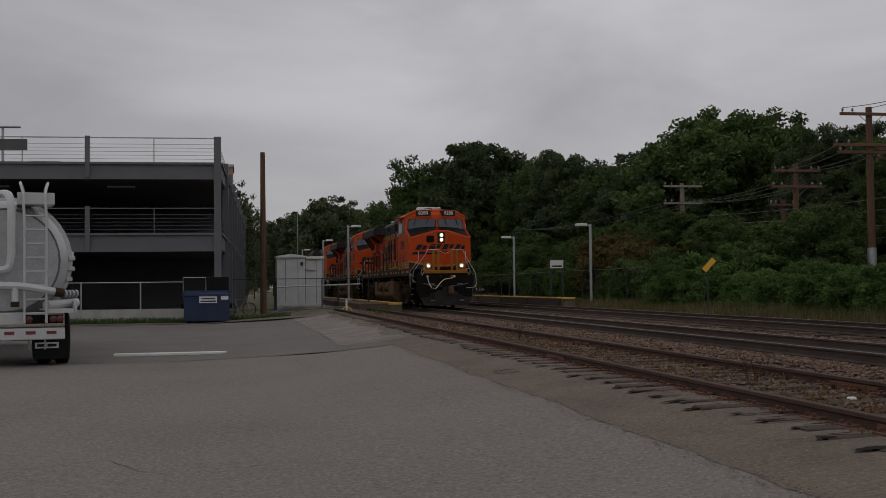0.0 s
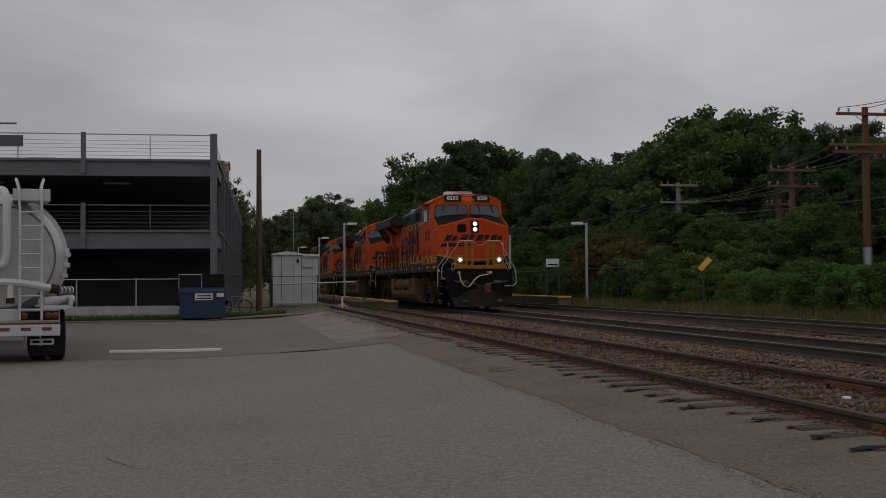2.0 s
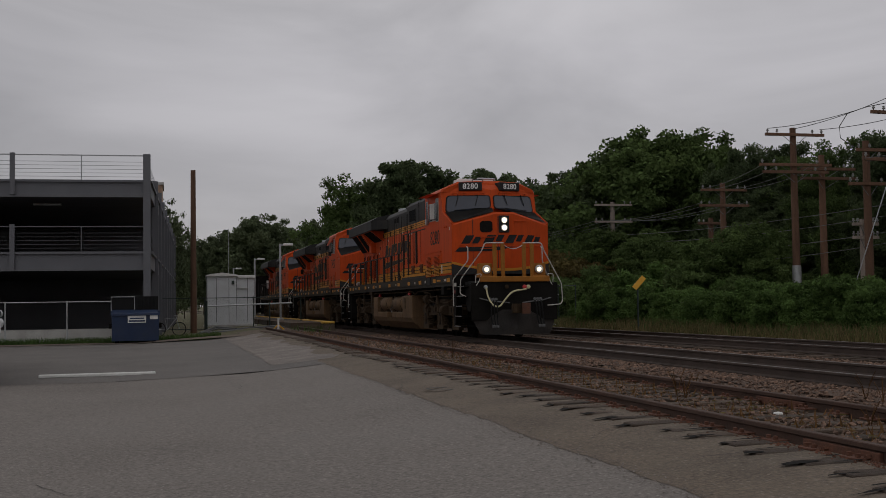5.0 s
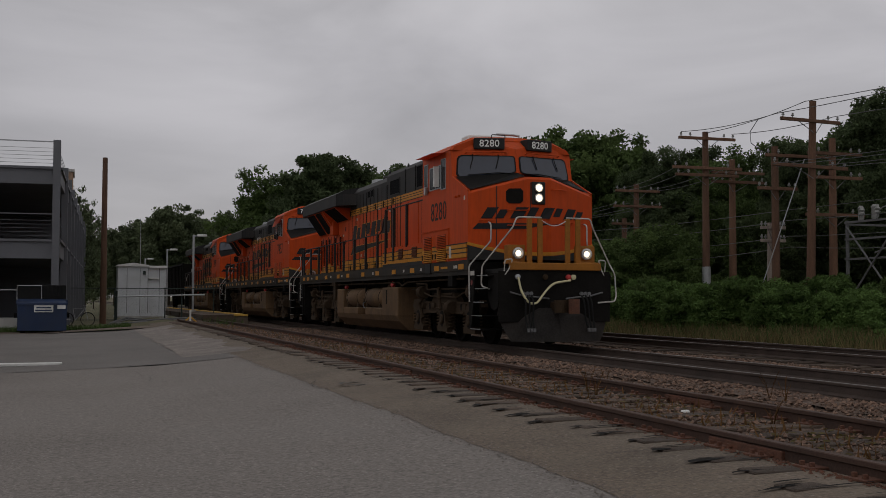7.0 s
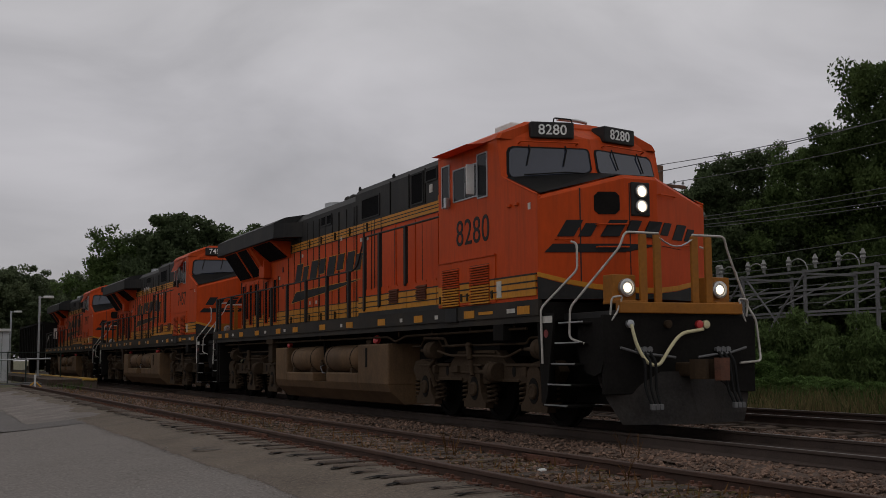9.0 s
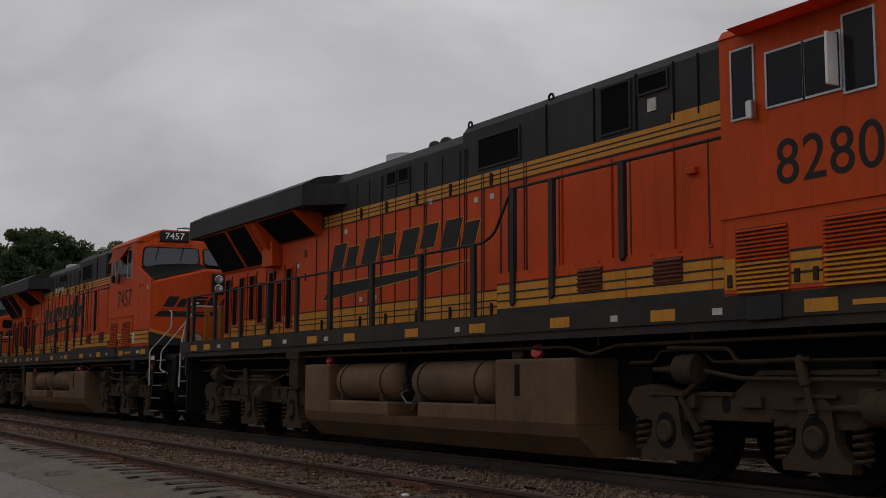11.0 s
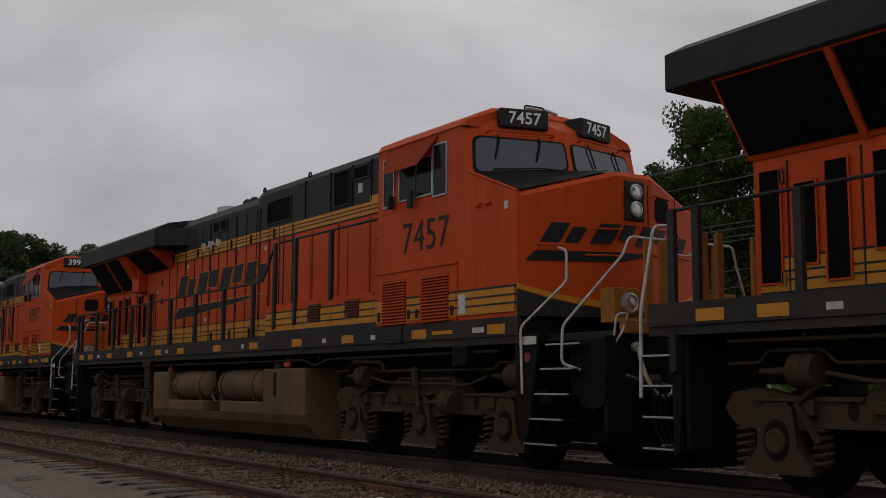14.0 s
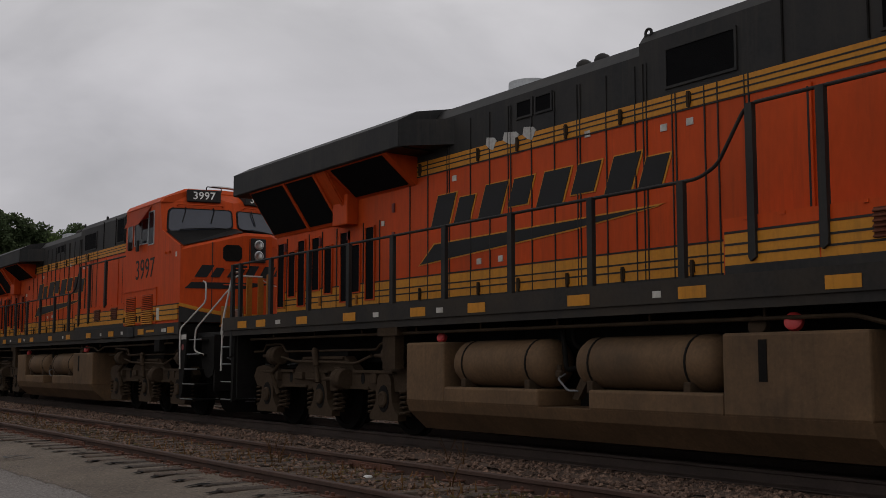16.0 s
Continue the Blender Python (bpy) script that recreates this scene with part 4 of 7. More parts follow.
        box(bm, min(s * 0.85, s * 1.46), max(s * 0.85, s * 1.46), 0.06, 0.12, 0.4, 1.7)
        box(bm, min(s * 0.82, s * 0.88), max(s * 0.82, s * 0.88), -1.1, 0.1, 0.4, 1.7)
        part("step_well", bm, "under_black", lo)
        for i, z in enumerate((0.38, 0.68, 0.98, 1.28, 1.57)):
            y0 = -0.05 - 0.11 * i
            tread = part("step", boxes((min(s * 0.9, s * 1.5), max(s * 0.9, s * 1.5), y0 - 0.62, y0, z - 0.03, z), bevel=0.006), "under_black", lo)
            part("nosing", boxes((min(s * 1.49, s * 1.515), max(s * 1.49, s * 1.515), y0 - 0.62, y0, z - 0.012, z + 0.008)), "steel", tread, "bright worn step edge")
        bm = bmesh.new()
        prism(bm, [(-0.75, 1.62), (-0.72, 1.2), (-0.8, 0.98), (-0.95, 0.84), (-1.15, 0.8), (-1.32, 0.86), (-1.38, 1.0), (-1.38, 1.62)], "x", s * 1.3, s * 1.34)
        part("step_side", bm, "under_black", lo)
    part("placard", slab(bmesh.new(), rect(-0.3, 0.05, 1.58, 1.68), -1.5, 0.006), "rail_white", lo, "white plate with a red mark")
    part("round_sign", cyl(bmesh.new(), (-1.5, -0.12, 1.42), (-1.508, -0.12, 1.42), 0.06, 20), "sign_dull", lo, "round red and white warning disc")
    bm = bmesh.new()  # the plough: two bowed blades meeting at the middle
    cols = []
    for i in range(13):
        u = -1 + 2 * i / 12
        y = -1.72 + abs(u) * 0.34
        cols.append([(u * 1.30, y + 0.24, 0.86), (u * 1.30, y + 0.15, 0.68), (u * 1.24, y + 0.08, 0.48), (u * 1.13, y, 0.26), (u * 1.06, y - 0.03, 0.13)])
    vv = [[bm.verts.new(p) for p in c] for c in cols]
    for a, b in zip(vv, vv[1:]):
        for i in range(4):
            bm.faces.new((a[i], b[i], b[i + 1], a[i + 1]))
    bmesh.ops.solidify(bm, geom=bm.faces[:], thickness=-0.04)
    bmesh.ops.recalc_face_normals(bm, faces=bm.faces)
    # coupled engines' ploughs go near-black, painting the shade between the units
    part("plough", bm, "plough_grey" if lit else "under_black", lo, "grimy dark snow plough")
    part("end_plate", boxes((-1.32, 1.32, -1.38, -1.3, 0.55, 1.66), bevel=0.01), "under_black", lo)
    cp = part("coupler", boxes((-0.12, 0.12, -1.9, -1.3, 0.79, 0.99), bevel=0.03), "grime", lo, "grimy knuckle coupler")
    bm = bmesh.new()
    prism(bm, [(-0.24, -1.86), (-0.27, -2.02), (-0.2, -2.16), (-0.12, -2.12), (-0.1, -2.0), (0.02, -1.97), (0.1, -2.02), (0.22, -1.98), (0.24, -1.84), (0.1, -1.78), (-0.12, -1.78)], "z", 0.76, 1.03)
    part("coupler_head", bm, "grime", cp)
    bm = bmesh.new()
    prism(bm, [(0.06, -2.03), (0.2, -2.0), (0.25, -2.1), (0.18, -2.2), (0.02, -2.2), (-0.02, -2.12)], "z", 0.74, 1.05)
    part("knuckle", bm, "rust_red", cp)
    part("coupler", boxes((-0.13, 0.13, 20.0, 20.25, 0.78, 1.0), (-0.2, 0.2, 20.0, 20.2, 0.75, 1.05), bevel=0.03), "grime", lo)
    hose = rounded([(-0.9, -1.44, 1.52), (-0.86, -1.5, 1.22), (-0.72, -1.55, 0.97), (-0.52, -1.55, 0.94), (-0.3, -1.53, 1.22), (-0.1, -1.5, 1.4), (0.34, -1.44, 1.46)], 0.15, 4)
    part("jumper_cable", tube(bmesh.new(), hose, 0.025), "hose", lo, "pale yellow jumper cable", smooth=True)
    for x, mt in ((-0.9, "galvanised"), (0.3, "sign_red"), (0.42, "hose"), (-0.25, "grime")):
        part("receptacle", lathe(bmesh.new(), (x, -1.38, 1.53), (0, -1, 0), [(0, 0.06), (0.05, 0.06), (0.06, 0.04)], 14), mt, lo, smooth=True)
    for s in (-1, 1):
        part("uncoupling_lever", tube(bmesh.new(), [(s * 0.2, -1.5, 1.06), (s * 0.55, -1.44, 1.1), (s * 0.8, -1.46, 1.12), (s * 1.1, -1.46, 1.2)], 0.018), "steel_dull", lo, smooth=True)
        for i in range(3):
            hs = part("air_hose", tube(bmesh.new(), rounded([(s * (0.6 + i * 0.09), -1.42, 1.16), (s * (0.6 + i * 0.09), -1.58, 1.0), (s * (0.62 + i * 0.09), -1.6, 0.62), (s * (0.64 + i * 0.07), -1.72, 0.4)], 0.08), 0.02), "rubber", lo, smooth=True)
            part("coupling_head", boxes((s * (0.64 + i * 0.07) - 0.03, s * (0.64 + i * 0.07) + 0.03, -1.76, -1.7, 0.34, 0.42), bevel=0.01), "steel_dull", hs)
            part("angle_cock", lathe(bmesh.new(), (s * (0.6 + i * 0.09), -1.36, 1.17), (0, -1, 0), [(0, 0.03), (0.07, 0.03), (0.08, 0.045), (0.1, 0.045)], 8), "steel_dull", lo, smooth=True)
    bm = tube(bmesh.new(), [(s / 10, -1.31, 2.78 - 0.12 * math.sin(math.pi * (s + 3) / 6)) for s in range(-3, 4)], 0.012, 6)
    part("safety_chain", bm, "steel", lo)
    # long hood
    part("hood", boxes((-0.9, 0.9, 3.5, 19.0, 1.94, 4.1)), "loco_orange", lo, "orange engine hood")
    bm = bmesh.new()
    prism(bm, [(-0.9, 4.1), (-0.9, 4.80), (-0.8, 4.93), (0.8, 4.93), (0.9, 4.80), (0.9, 4.1)], "y", 3.5, 9.38)
    part("hood_top", bm, "loco_black", lo, "black upper hood")
    bm = bmesh.new()
    prism(bm, [(-0.9, 4.1), (-0.9, 4.66), (-0.74, 4.84), (0.74, 4.84), (0.9, 4.66), (0.9, 4.1)], "y", 9.38, 14.6)
    part("hood_top", bm, "loco_black", lo, "black rounded upper hood")
    for s in (-1, 1):
        side = s * 0.9
        bm = bmesh.new()
        slab(bm, rect(4.1, 14.3, 3.9, 4.1), side, 0.008)
        part("yellow_stripe", bm, "loco_yellow", lo)
        part("yellow_stripe", slab(bmesh.new(), rect(3.52, 4.9, 4.1, 4.2), side, 0.008), "loco_yellow", lo)
        pinstripes(lo, side, 3.55, 14.3, (3.885, 3.97, 4.035), 0.009, 0.012)
        pinstripes(lo, side, 7.6, 19.0, (2.375, 2.14, 2.23), 0.010, 0.012)
        bm = slab(bmesh.new(), rect(7.6, 19.0, 2.03, 2.36), side, 0.008)
        part("yellow_stripe", bm, "loco_yellow", lo)
        part("black_base", slab(bmesh.new(), rect(7.6, 19.0, 1.94, 2.03), side, 0.008), "loco_black", lo)
        # doors: joints and hinges
        for i, yy in enumerate((9.27, 9.46, 9.96, 10.44, 10.94, 11.41, 11.86, 12.34, 12.8, 13.33, 13.9, 14.4, 8.81, 8.38, 8.19, 7.76)):
            z1 = 4.55 if 9.2 < yy < 13.5 else 4.1
            bm = slab(bmesh.new(), rect(yy - 0.008, yy + 0.008, 2.0, z1), side, 0.014, 0.0)
            part("door_joint", bm, "loco_black", lo)
            if i % 3 == 0:
                part("door_joint", slab(bmesh.new(), rect(yy + 0.05, yy + 0.062, 2.0, z1), side, 0.014, 0.0), "loco_black", lo)
        for yy in (8.6, 9.7, 10.7, 11.7, 12.6, 14.1):
            for z in (2.12, 4.0):
                part("latch", slab(slab(bmesh.new(), rect(yy - 0.03, yy + 0.03, z - 0.06, z + 0.06), side, 0.03), rect(yy - 0.015, yy + 0.015, z - 0.1, z + 0.08), side, 0.04), "grime", lo)
        for yy, z in ((13.2, 3.75), (10.3, 3.9), (8.6, 3.75), (15.2, 3.3), (16.9, 3.5), (12.6, 2.5), (12.1, 2.5), (9.0, 3.75)):
            part("placard", slab(bmesh.new(), rect(yy - 0.05, yy + 0.05, z - 0.05, z + 0.03), side, 0.012), "rail_white", lo)
        # upper grilles and access doors
        for y0, y1, z0, z1 in ((7.93, 8.93, 4.2, 4.62), (5.62, 6.14, 4.18, 4.76), (4.96, 5.44, 4.55, 4.74), (11.0, 11.3, 4.35, 4.55), (11.4, 11.7, 4.35, 4.55)):
            part("grille", slab(bmesh.new(), rect(y0, y1, z0, z1), side, 0.012), "mesh_black", lo)
            part("grille_frame", frame_ring(bmesh.new(), y0, y1, z0, z1, side, 0.03, 0.022), "loco_black", lo)
        for yy in (7.3, 6.3, 5.5, 4.85, 4.45):
            part("door_joint", slab(bmesh.new(), rect(yy - 0.01, yy + 0.01, 4.12, 4.82), side, 0.016), "under_black", lo)
        part("placard", slab(bmesh.new(), rect(5.15, 5.3, 4.3, 4.46), side, 0.012), "rail_white", lo)
        # emblem on the hood as leaning blocks over a tapering bar
        yy = 13.8
        for w in (1.06, 1.16, 1.18, 1.04):
            up = w > 1.1
            for y0, q, z0, z1 in ((0.0, 0.44, 3.08, 3.53), (0.56, 0.36, 3.17 if up else 3.08, 3.53 if up else 3.44)):
                k = SLANT * (z0 - 3.08)
                a0, a1 = yy - w * y0 - k, yy - w * (y0 + q) - k
                part("emblem_outline", slab(bmesh.new(), slanted(a0 + 0.025, a1 - 0.025, z0 - 0.016, z1 + 0.016), side, 0.009), "loco_yellow", lo)
                part("emblem_block", slab(bmesh.new(), slanted(a0, a1, z0, z1), side, 0.016), "text_black", lo, "black leaning emblem block")
            yy -= w + 0.13
        bm = slab(bmesh.new(), [(14.1, 2.55), (13.72, 2.82), (9.1, 2.86), (10.6, 2.74)], side, 0.012)
        part("emblem_bar", bm, "text_black", lo, "black tapering emblem bar")
        bm = slab(bmesh.new(), [(14.16, 2.53), (13.74, 2.84), (9.0, 2.88), (9.1, 2.86), (13.72, 2.82), (14.1, 2.55), (10.6, 2.74), (9.1, 2.86), (9.1, 2.85), (10.6, 2.72)], side, 0.009)
        part("emblem_outline", bm, "loco_yellow", lo)
        if number == "7457":
            for yy, w in ((11.45, 0.14), (11.85, 0.18), (12.3, 0.12)):
                part("peeled_patch", slab(bmesh.new(), [(yy - w, 4.12), (yy - w * 0.4, 4.0), (yy + w * 0.3, 4.03), (yy + w, 4.1), (yy + w * 0.8, 4.2), (yy - w * 0.6, 4.17)], side, 0.0135), "concrete", lo, "bare patch of peeled paint")
        # raised walkway box with small louvres
        bm = boxes((min(s * 0.9, s * 1.5), max(s * 0.9, s * 1.5), 3.5, 7.62, 1.94, 2.5))
        part("raised_walkway", bm, "loco_orange", lo)
        for a, b in ((3.52, 3.7), (3.72, 5.04), (5.06, 6.46), (6.48, 7.6)):
            part("yellow_stripe", slab(bmesh.new(), rect(a, b, 2.03, 2.34), s * 1.5, 0.008), "loco_yellow", lo)
        pinstripes(lo, s * 1.5, 3.52, 7.6, (2.355, 2.13, 2.235), 0.011, 0.012)
        part("black_base", slab(bmesh.new(), rect(3.52, 7.6, 1.94, 2.03), s * 1.5, 0.012), "loco_black", lo)
        for yy, z, w in ((7.0, 3.3, 0.012), (5.6, 3.2, 0.012), (4.3, 3.25, 0.012)):
            part("door_joint", slab(bmesh.new(), rect(yy - w, yy + w, 2.6, 3.8), side, 0.034), "loco_black", lo)
        for ya in (5.46, 4.14):
            part("louvre_backing", slab(bmesh.new(), rect(ya, ya + 0.44, 2.15, 2.42), s * 1.5, 0.016), "louvre_brown", lo)
            louvre(lo, ya, ya + 0.44, 2.15, 2.42, s * 1.515, "louvre_brown", 6)
        for i in range(9):
            part("bolt", boxes((min(s * 1.46, s * 1.515), max(s * 1.46, s * 1.515), 3.7 + i * 0.45, 3.76 + i * 0.45, 2.47, 2.5)), "loco_orange", lo)
        # wall panels behind the high handrail
        for y0, y1 in ((3.52, 4.8), (4.86, 5.9), (5.96, 6.9), (6.96, 7.7)):
            part("hood_door", slab(bmesh.new(), rect(y0, y1, 2.55, 3.84), side, 0.03), "loco_orange", lo)
        part("door_handle", boxes((min(side, side + s * 0.1), max(side, side + s * 0.1), 4.45, 4.6, 3.42, 3.5), bevel=0.012), "loco_orange", lo)
        # radiator housing with slanted screens beneath
        bm = bmesh.new()
        prism(bm, [(s * 0.6, 4.2), (s * 1.5, 4.22), (s * 1.52, 4.24), (s * 1.52, 4.62), (s * 1.2, 4.79), (s * 0.6, 4.9), (s * 0.0, 4.92), (s * 0.0, 4.2)], "y", 13.75, 19.7)
        prism(bm, [(s * 0.55, 13.76), (s * 1.515, 13.76), (s * 0.9, 13.2), (s * 0.55, 13.2)], "z", 4.24, 4.62)
        part("radiator_housing", bm, "loco_black", lo, "black overhanging radiator housing")
        bm = bmesh.new()
        prism(bm, [(s * 0.88, 4.22), (s * 1.46, 4.22), (s * 0.92, 3.42), (s * 0.88, 3.42)], "y", 16.1, 19.1)
        part("radiator_skirt", bm, "loco_orange", lo)
        bm = bmesh.new()
        prism(bm, [(s * 0.88, 4.22), (s * 1.46, 4.22), (s * 0.92, 3.78), (s * 0.88, 3.78)], "y", 14.2, 16.1)
        part("radiator_skirt", bm, "loco_orange", lo)

        def slope_panel(y0, y1, u0, u1, out, foot=3.42):
            b2 = bmesh.new()
            nrm = Vector((s * 0.8, 0, -0.54)).normalized() * out
            p0, p1 = Vector((s * 1.46, 0, 4.22)), Vector((s * 0.92, 0, foot))
            q = [p0.lerp(p1, u) + Vector((0, yy2, 0)) for yy2, u in ((y0, u0), (y1, u0), (y1, u1), (y0, u1))]
            lo_, hi_ = [b2.verts.new(v - nrm) for v in q], [b2.verts.new(v + nrm) for v in q]
            b2.faces.new(lo_)
            b2.faces.new(hi_[::-1])
            for i in range(4):
                b2.faces.new((lo_[i], hi_[i], hi_[(i + 1) % 4], lo_[(i + 1) % 4]))
            bmesh.ops.recalc_face_normals(b2, faces=b2.faces)
            return b2
        for y0, y1, u0, u1, ft in ((17.72, 19.06, 0.03, 0.93, 3.42), (16.62, 17.6, 0.03, 0.93, 3.42), (14.36, 15.98, 0.04, 0.94, 3.78)):
            part("radiator_screen", slope_panel(y0, y1, u0, u1, 0.012, ft), "mesh_black", lo, "black mesh screen")
        for y0 in (17.62, 16.5, 16.12):
            part("radiator_rib", slope_panel(y0, y0 + 0.07, 0.0, 1.0, 0.03), "loco_orange", lo)
        part("electrical_box", boxes((min(side, side + s * 0.22), max(side, side + s * 0.22), 16.0, 16.5, 3.35, 3.85), bevel=0.02), "loco_orange", lo)
        for y0, z0, z1 in ((18.84, 2.12, 3.28), (18.4, 2.29, 3.1), (18.02, 2.11, 3.27), (17.47, 2.36, 3.27), (17.01, 2.28, 3.09), (16.43, 2.11, 3.26), (16.05, 2.25, 3.02), (15.59, 2.11, 3.27)):
            part("vent_screen", slab(bmesh.new(), rect(y0 - 0.13, y0 + 0.13, z0, z1), side, 0.014), "mesh_black", lo, "tall narrow black vent screen")
            part("vent_frame", frame_ring(bmesh.new(), y0 - 0.13, y0 + 0.13, z0, z1, side, 0.02, 0.03), "loco_orange", lo)
        # door joints and latches round the vents
        for yy in (18.62, 17.74, 17.24, 16.72, 15.82, 15.3):
            part("door_joint", slab(bmesh.new(), rect(yy - 0.008, yy + 0.008, 2.0, 3.36), side, 0.016, 0.0), "loco_black", lo)
        for yy, z in ((18.62, 3.2), (17.24, 3.18), (16.24, 3.2), (14.8, 3.5), (14.8, 3.05), (18.62, 2.15), (17.24, 2.15), (15.95, 2.12)):
            part("latch", slab(bmesh.new(), rect(yy + 0.04, yy + 0.1, z - 0.07, z + 0.07), side, 0.03), "sign_dull" if z > 3 else "loco_ochre", lo)
        # handrails and posts along the walkway
        rail_pts = [(s * 1.5, 19.7, 2.92), (s * 1.5, 7.95, 2.95), (s * 1.5, 7.68, 3.05), (s * 1.5, 7.32, 3.55), (s * 1.5, 7.2, 3.6), (s * 1.5, 3.52, 3.6)]
        part("handrail", tube(bmesh.new(), rounded(rail_pts, 0.1), 0.02), "loco_black", lo, "black tubular walkway handrail", smooth=True)
        for yy, z0, z1 in ((19.65, 1.2, 2.93), (19.3, 1.75, 2.93), (18.0, 1.75, 2.93), (16.55, 1.75, 2.93), (15.2, 1.75, 2.93), (13.9, 1.75, 2.94), (12.55, 1.75, 2.94), (11.07, 1.75, 2.95), (9.57, 1.75, 2.95), (8.16, 1.75, 2.95), (7.23, 2.05, 3.6), (6.4, 2.1, 3.6), (5.08, 2.45, 3.6)):
            bm = bmesh.new()
            slab(bm, [(yy - 0.045, z0 + 0.04), (yy + 0.02, z0), (yy + 0.045, z0 + 0.04), (yy + 0.045, z1), (yy - 0.045, z1)], s * 1.515, 0.03, 0.03)
            part("rail_post", bm, "loco_black", lo)
        # rear steps
        bm = bmesh.new()
        prism(bm, [(19.55, 1.72), (19.62, 0.4), (19.7, 0.36), (19.72, 1.72)], "x", s * 1.44, s * 1.5)
        box(bm, min(s * 0.9, s * 1.46), max(s * 0.9, s * 1.46), 19.5, 19.56, 0.45, 1.7)
        part("step_well", bm, "under_black", lo)
        for i, z in enumerate((0.42, 0.75, 1.08, 1.4)):
            tread = part("step", boxes((min(s * 0.95, s * 1.5), max(s * 0.95, s * 1.5), 19.7, 20.15, z - 0.03, z), bevel=0.006), "under_black", lo)
            part("nosing", boxes((min(s * 1.49, s * 1.512), max(s * 1.49, s * 1.512), 19.7, 20.15, z - 0.012, z + 0.008)), "steel", tread)
        bm = tube(bmesh.new(), rounded([(s * 1.1, 20.15, 2.85), (s * 1.3, 20.15, 2.83), (s * 1.48, 20.18, 1.9), (s * 1.5, 20.18, 0.95)], 0.08), 0.02)
        part("handrail", bm, "rail_white", lo, "white rear step handrail", smooth=True)
        for x in (0.3, 0.55):
            part("gate_post", boxes((s * x - 0.05, s * x + 0.05, 20.1, 20.16, 1.72, 2.82), bevel=0.01), "loco_ochre", lo)
        # air reservoirs on the tank
        for y0, y1 in ((7.85, 10.05), (10.5, 12.55)):
            ln = y1 - y0
            bm = lathe(bmesh.new(), (s * 1.17, y0, 1.08), (0, 1, 0), [(0, 0.05), (0.02, 0.16), (0.08, 0.25), (0.18, 0.3), (ln - 0.18, 0.3), (ln - 0.08, 0.25), (ln - 0.02, 0.16), (ln, 0.05)], 24)
            res = part("air_reservoir", bm, "tank_brown", lo, "brown dusty air reservoir", smooth=True)
            for q in (0.35, ln - 0.35):
                part("strap", lathe(bmesh.new(), (s * 1.17, y0 + q, 1.08), (0, 1, 0), [(0, 0.295), (0, 0.307), (0.028, 0.307), (0.028, 0.295)], 24), "under_black", res, smooth=True)
                part("saddle", boxes((min(s * 1.25, s * 1.45), max(s * 1.25, s * 1.45), y0 + q - 0.04, y0 + q + 0.06, 0.74, 0.88), bevel=0.012), "truck_dust", res)
        bm = tube(bmesh.new(), rounded([(s * 1.1, 10.1, 1.2), (s * 1.2, 10.25, 1.3), (s * 1.2, 10.3, 1.6)], 0.05), 0.025)
        tube(bm, rounded([(s * 1.1, 10.15, 1.05), (s * 1.3, 10.28, 1.0), (s * 1.3, 10.35, 1.5), (s * 1.3, 10.5, 1.6)], 0.05), 0.03)
        part("pipe_run", bm, "under_black", lo, smooth=True)
        bm = bmesh.new()
        prism(bm, [(10.1, 0.66), (9.98, 0.66), (9.72, 1.02), (9.84, 1.06)], "x", s * 1.3, s * 1.38)
        part("step_plate", bm, "truck_dust", lo, "slanting steel step plate")
        part("drain_valve", tube(bmesh.new(), rounded([(s * 1.3, 10.3, 0.95), (s * 1.42, 10.3, 0.9), (s * 1.42, 10.12, 0.76), (s * 1.42, 9.95, 0.76)], 0.04), 0.014, 6), "steel_dull", lo, smooth=True)
        part("valve_body", lathe(bmesh.new(), (s * 1.36, 10.34, 0.9), (0, 0, 1), [(0, 0.03), (0.02, 0.05), (0.08, 0.05), (0.1, 0.03), (0.16, 0.03)], 10), "truck_dust", lo, smooth=True)
        part("fuel_cap", lathe(bmesh.new(), (s * 1.35, 6.9, 1.45), (s, -0.3, 0.4), [(0, 0.09), (0.06, 0.09), (0.08, 0.06)], 16), "sign_red", lo, "red fuel filler cap", smooth=True)
        part("fuel_cap", lathe(bmesh.new(), (s * 1.3, 12.9, 1.42), (s, -0.3, 0.4), [(0, 0.07), (0.06, 0.07), (0.08, 0.05)], 16), "sign_red", lo, "red fuel filler cap", smooth=True)
        part("gauge", lathe(bmesh.new(), (s * 1.3, 7.35, 1.42), (s, -0.2, 0.3), [(0, 0.1), (0.08, 0.1), (0.09, 0.07)], 16), "grime", lo, smooth=True)
        part("sight_glass", slab(bmesh.new(), rect(7.12, 7.22, 0.9, 1.3), s * 1.5, 0.008), "under_black", lo)
    # fuel tank
    bm = bmesh.new()
    low = [(-1.5, 0.56), (-1.44, 0.42), (-1.16, 0.17), (1.16, 0.17), (1.44, 0.42), (1.5, 0.56)]
    prism(bm, low, "y", 6.0, 13.55)
    part("fuel_tank", bm, "tank_brown", lo, "brown dusty fuel tank belly")
    for y0, y1, z in ((6.0, 7.68, 1.37), (7.68, 9.68, 0.78), (10.59, 12.6, 0.77), (12.6, 13.55, 1.37)):
        part("tank_section", boxes((-1.5, 1.5, y0, y1, 0.55, z), bevel=0.03), "tank_brown", lo, "brown dusty fuel tank section")
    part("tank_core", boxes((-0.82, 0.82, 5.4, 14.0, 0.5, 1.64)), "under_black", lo)
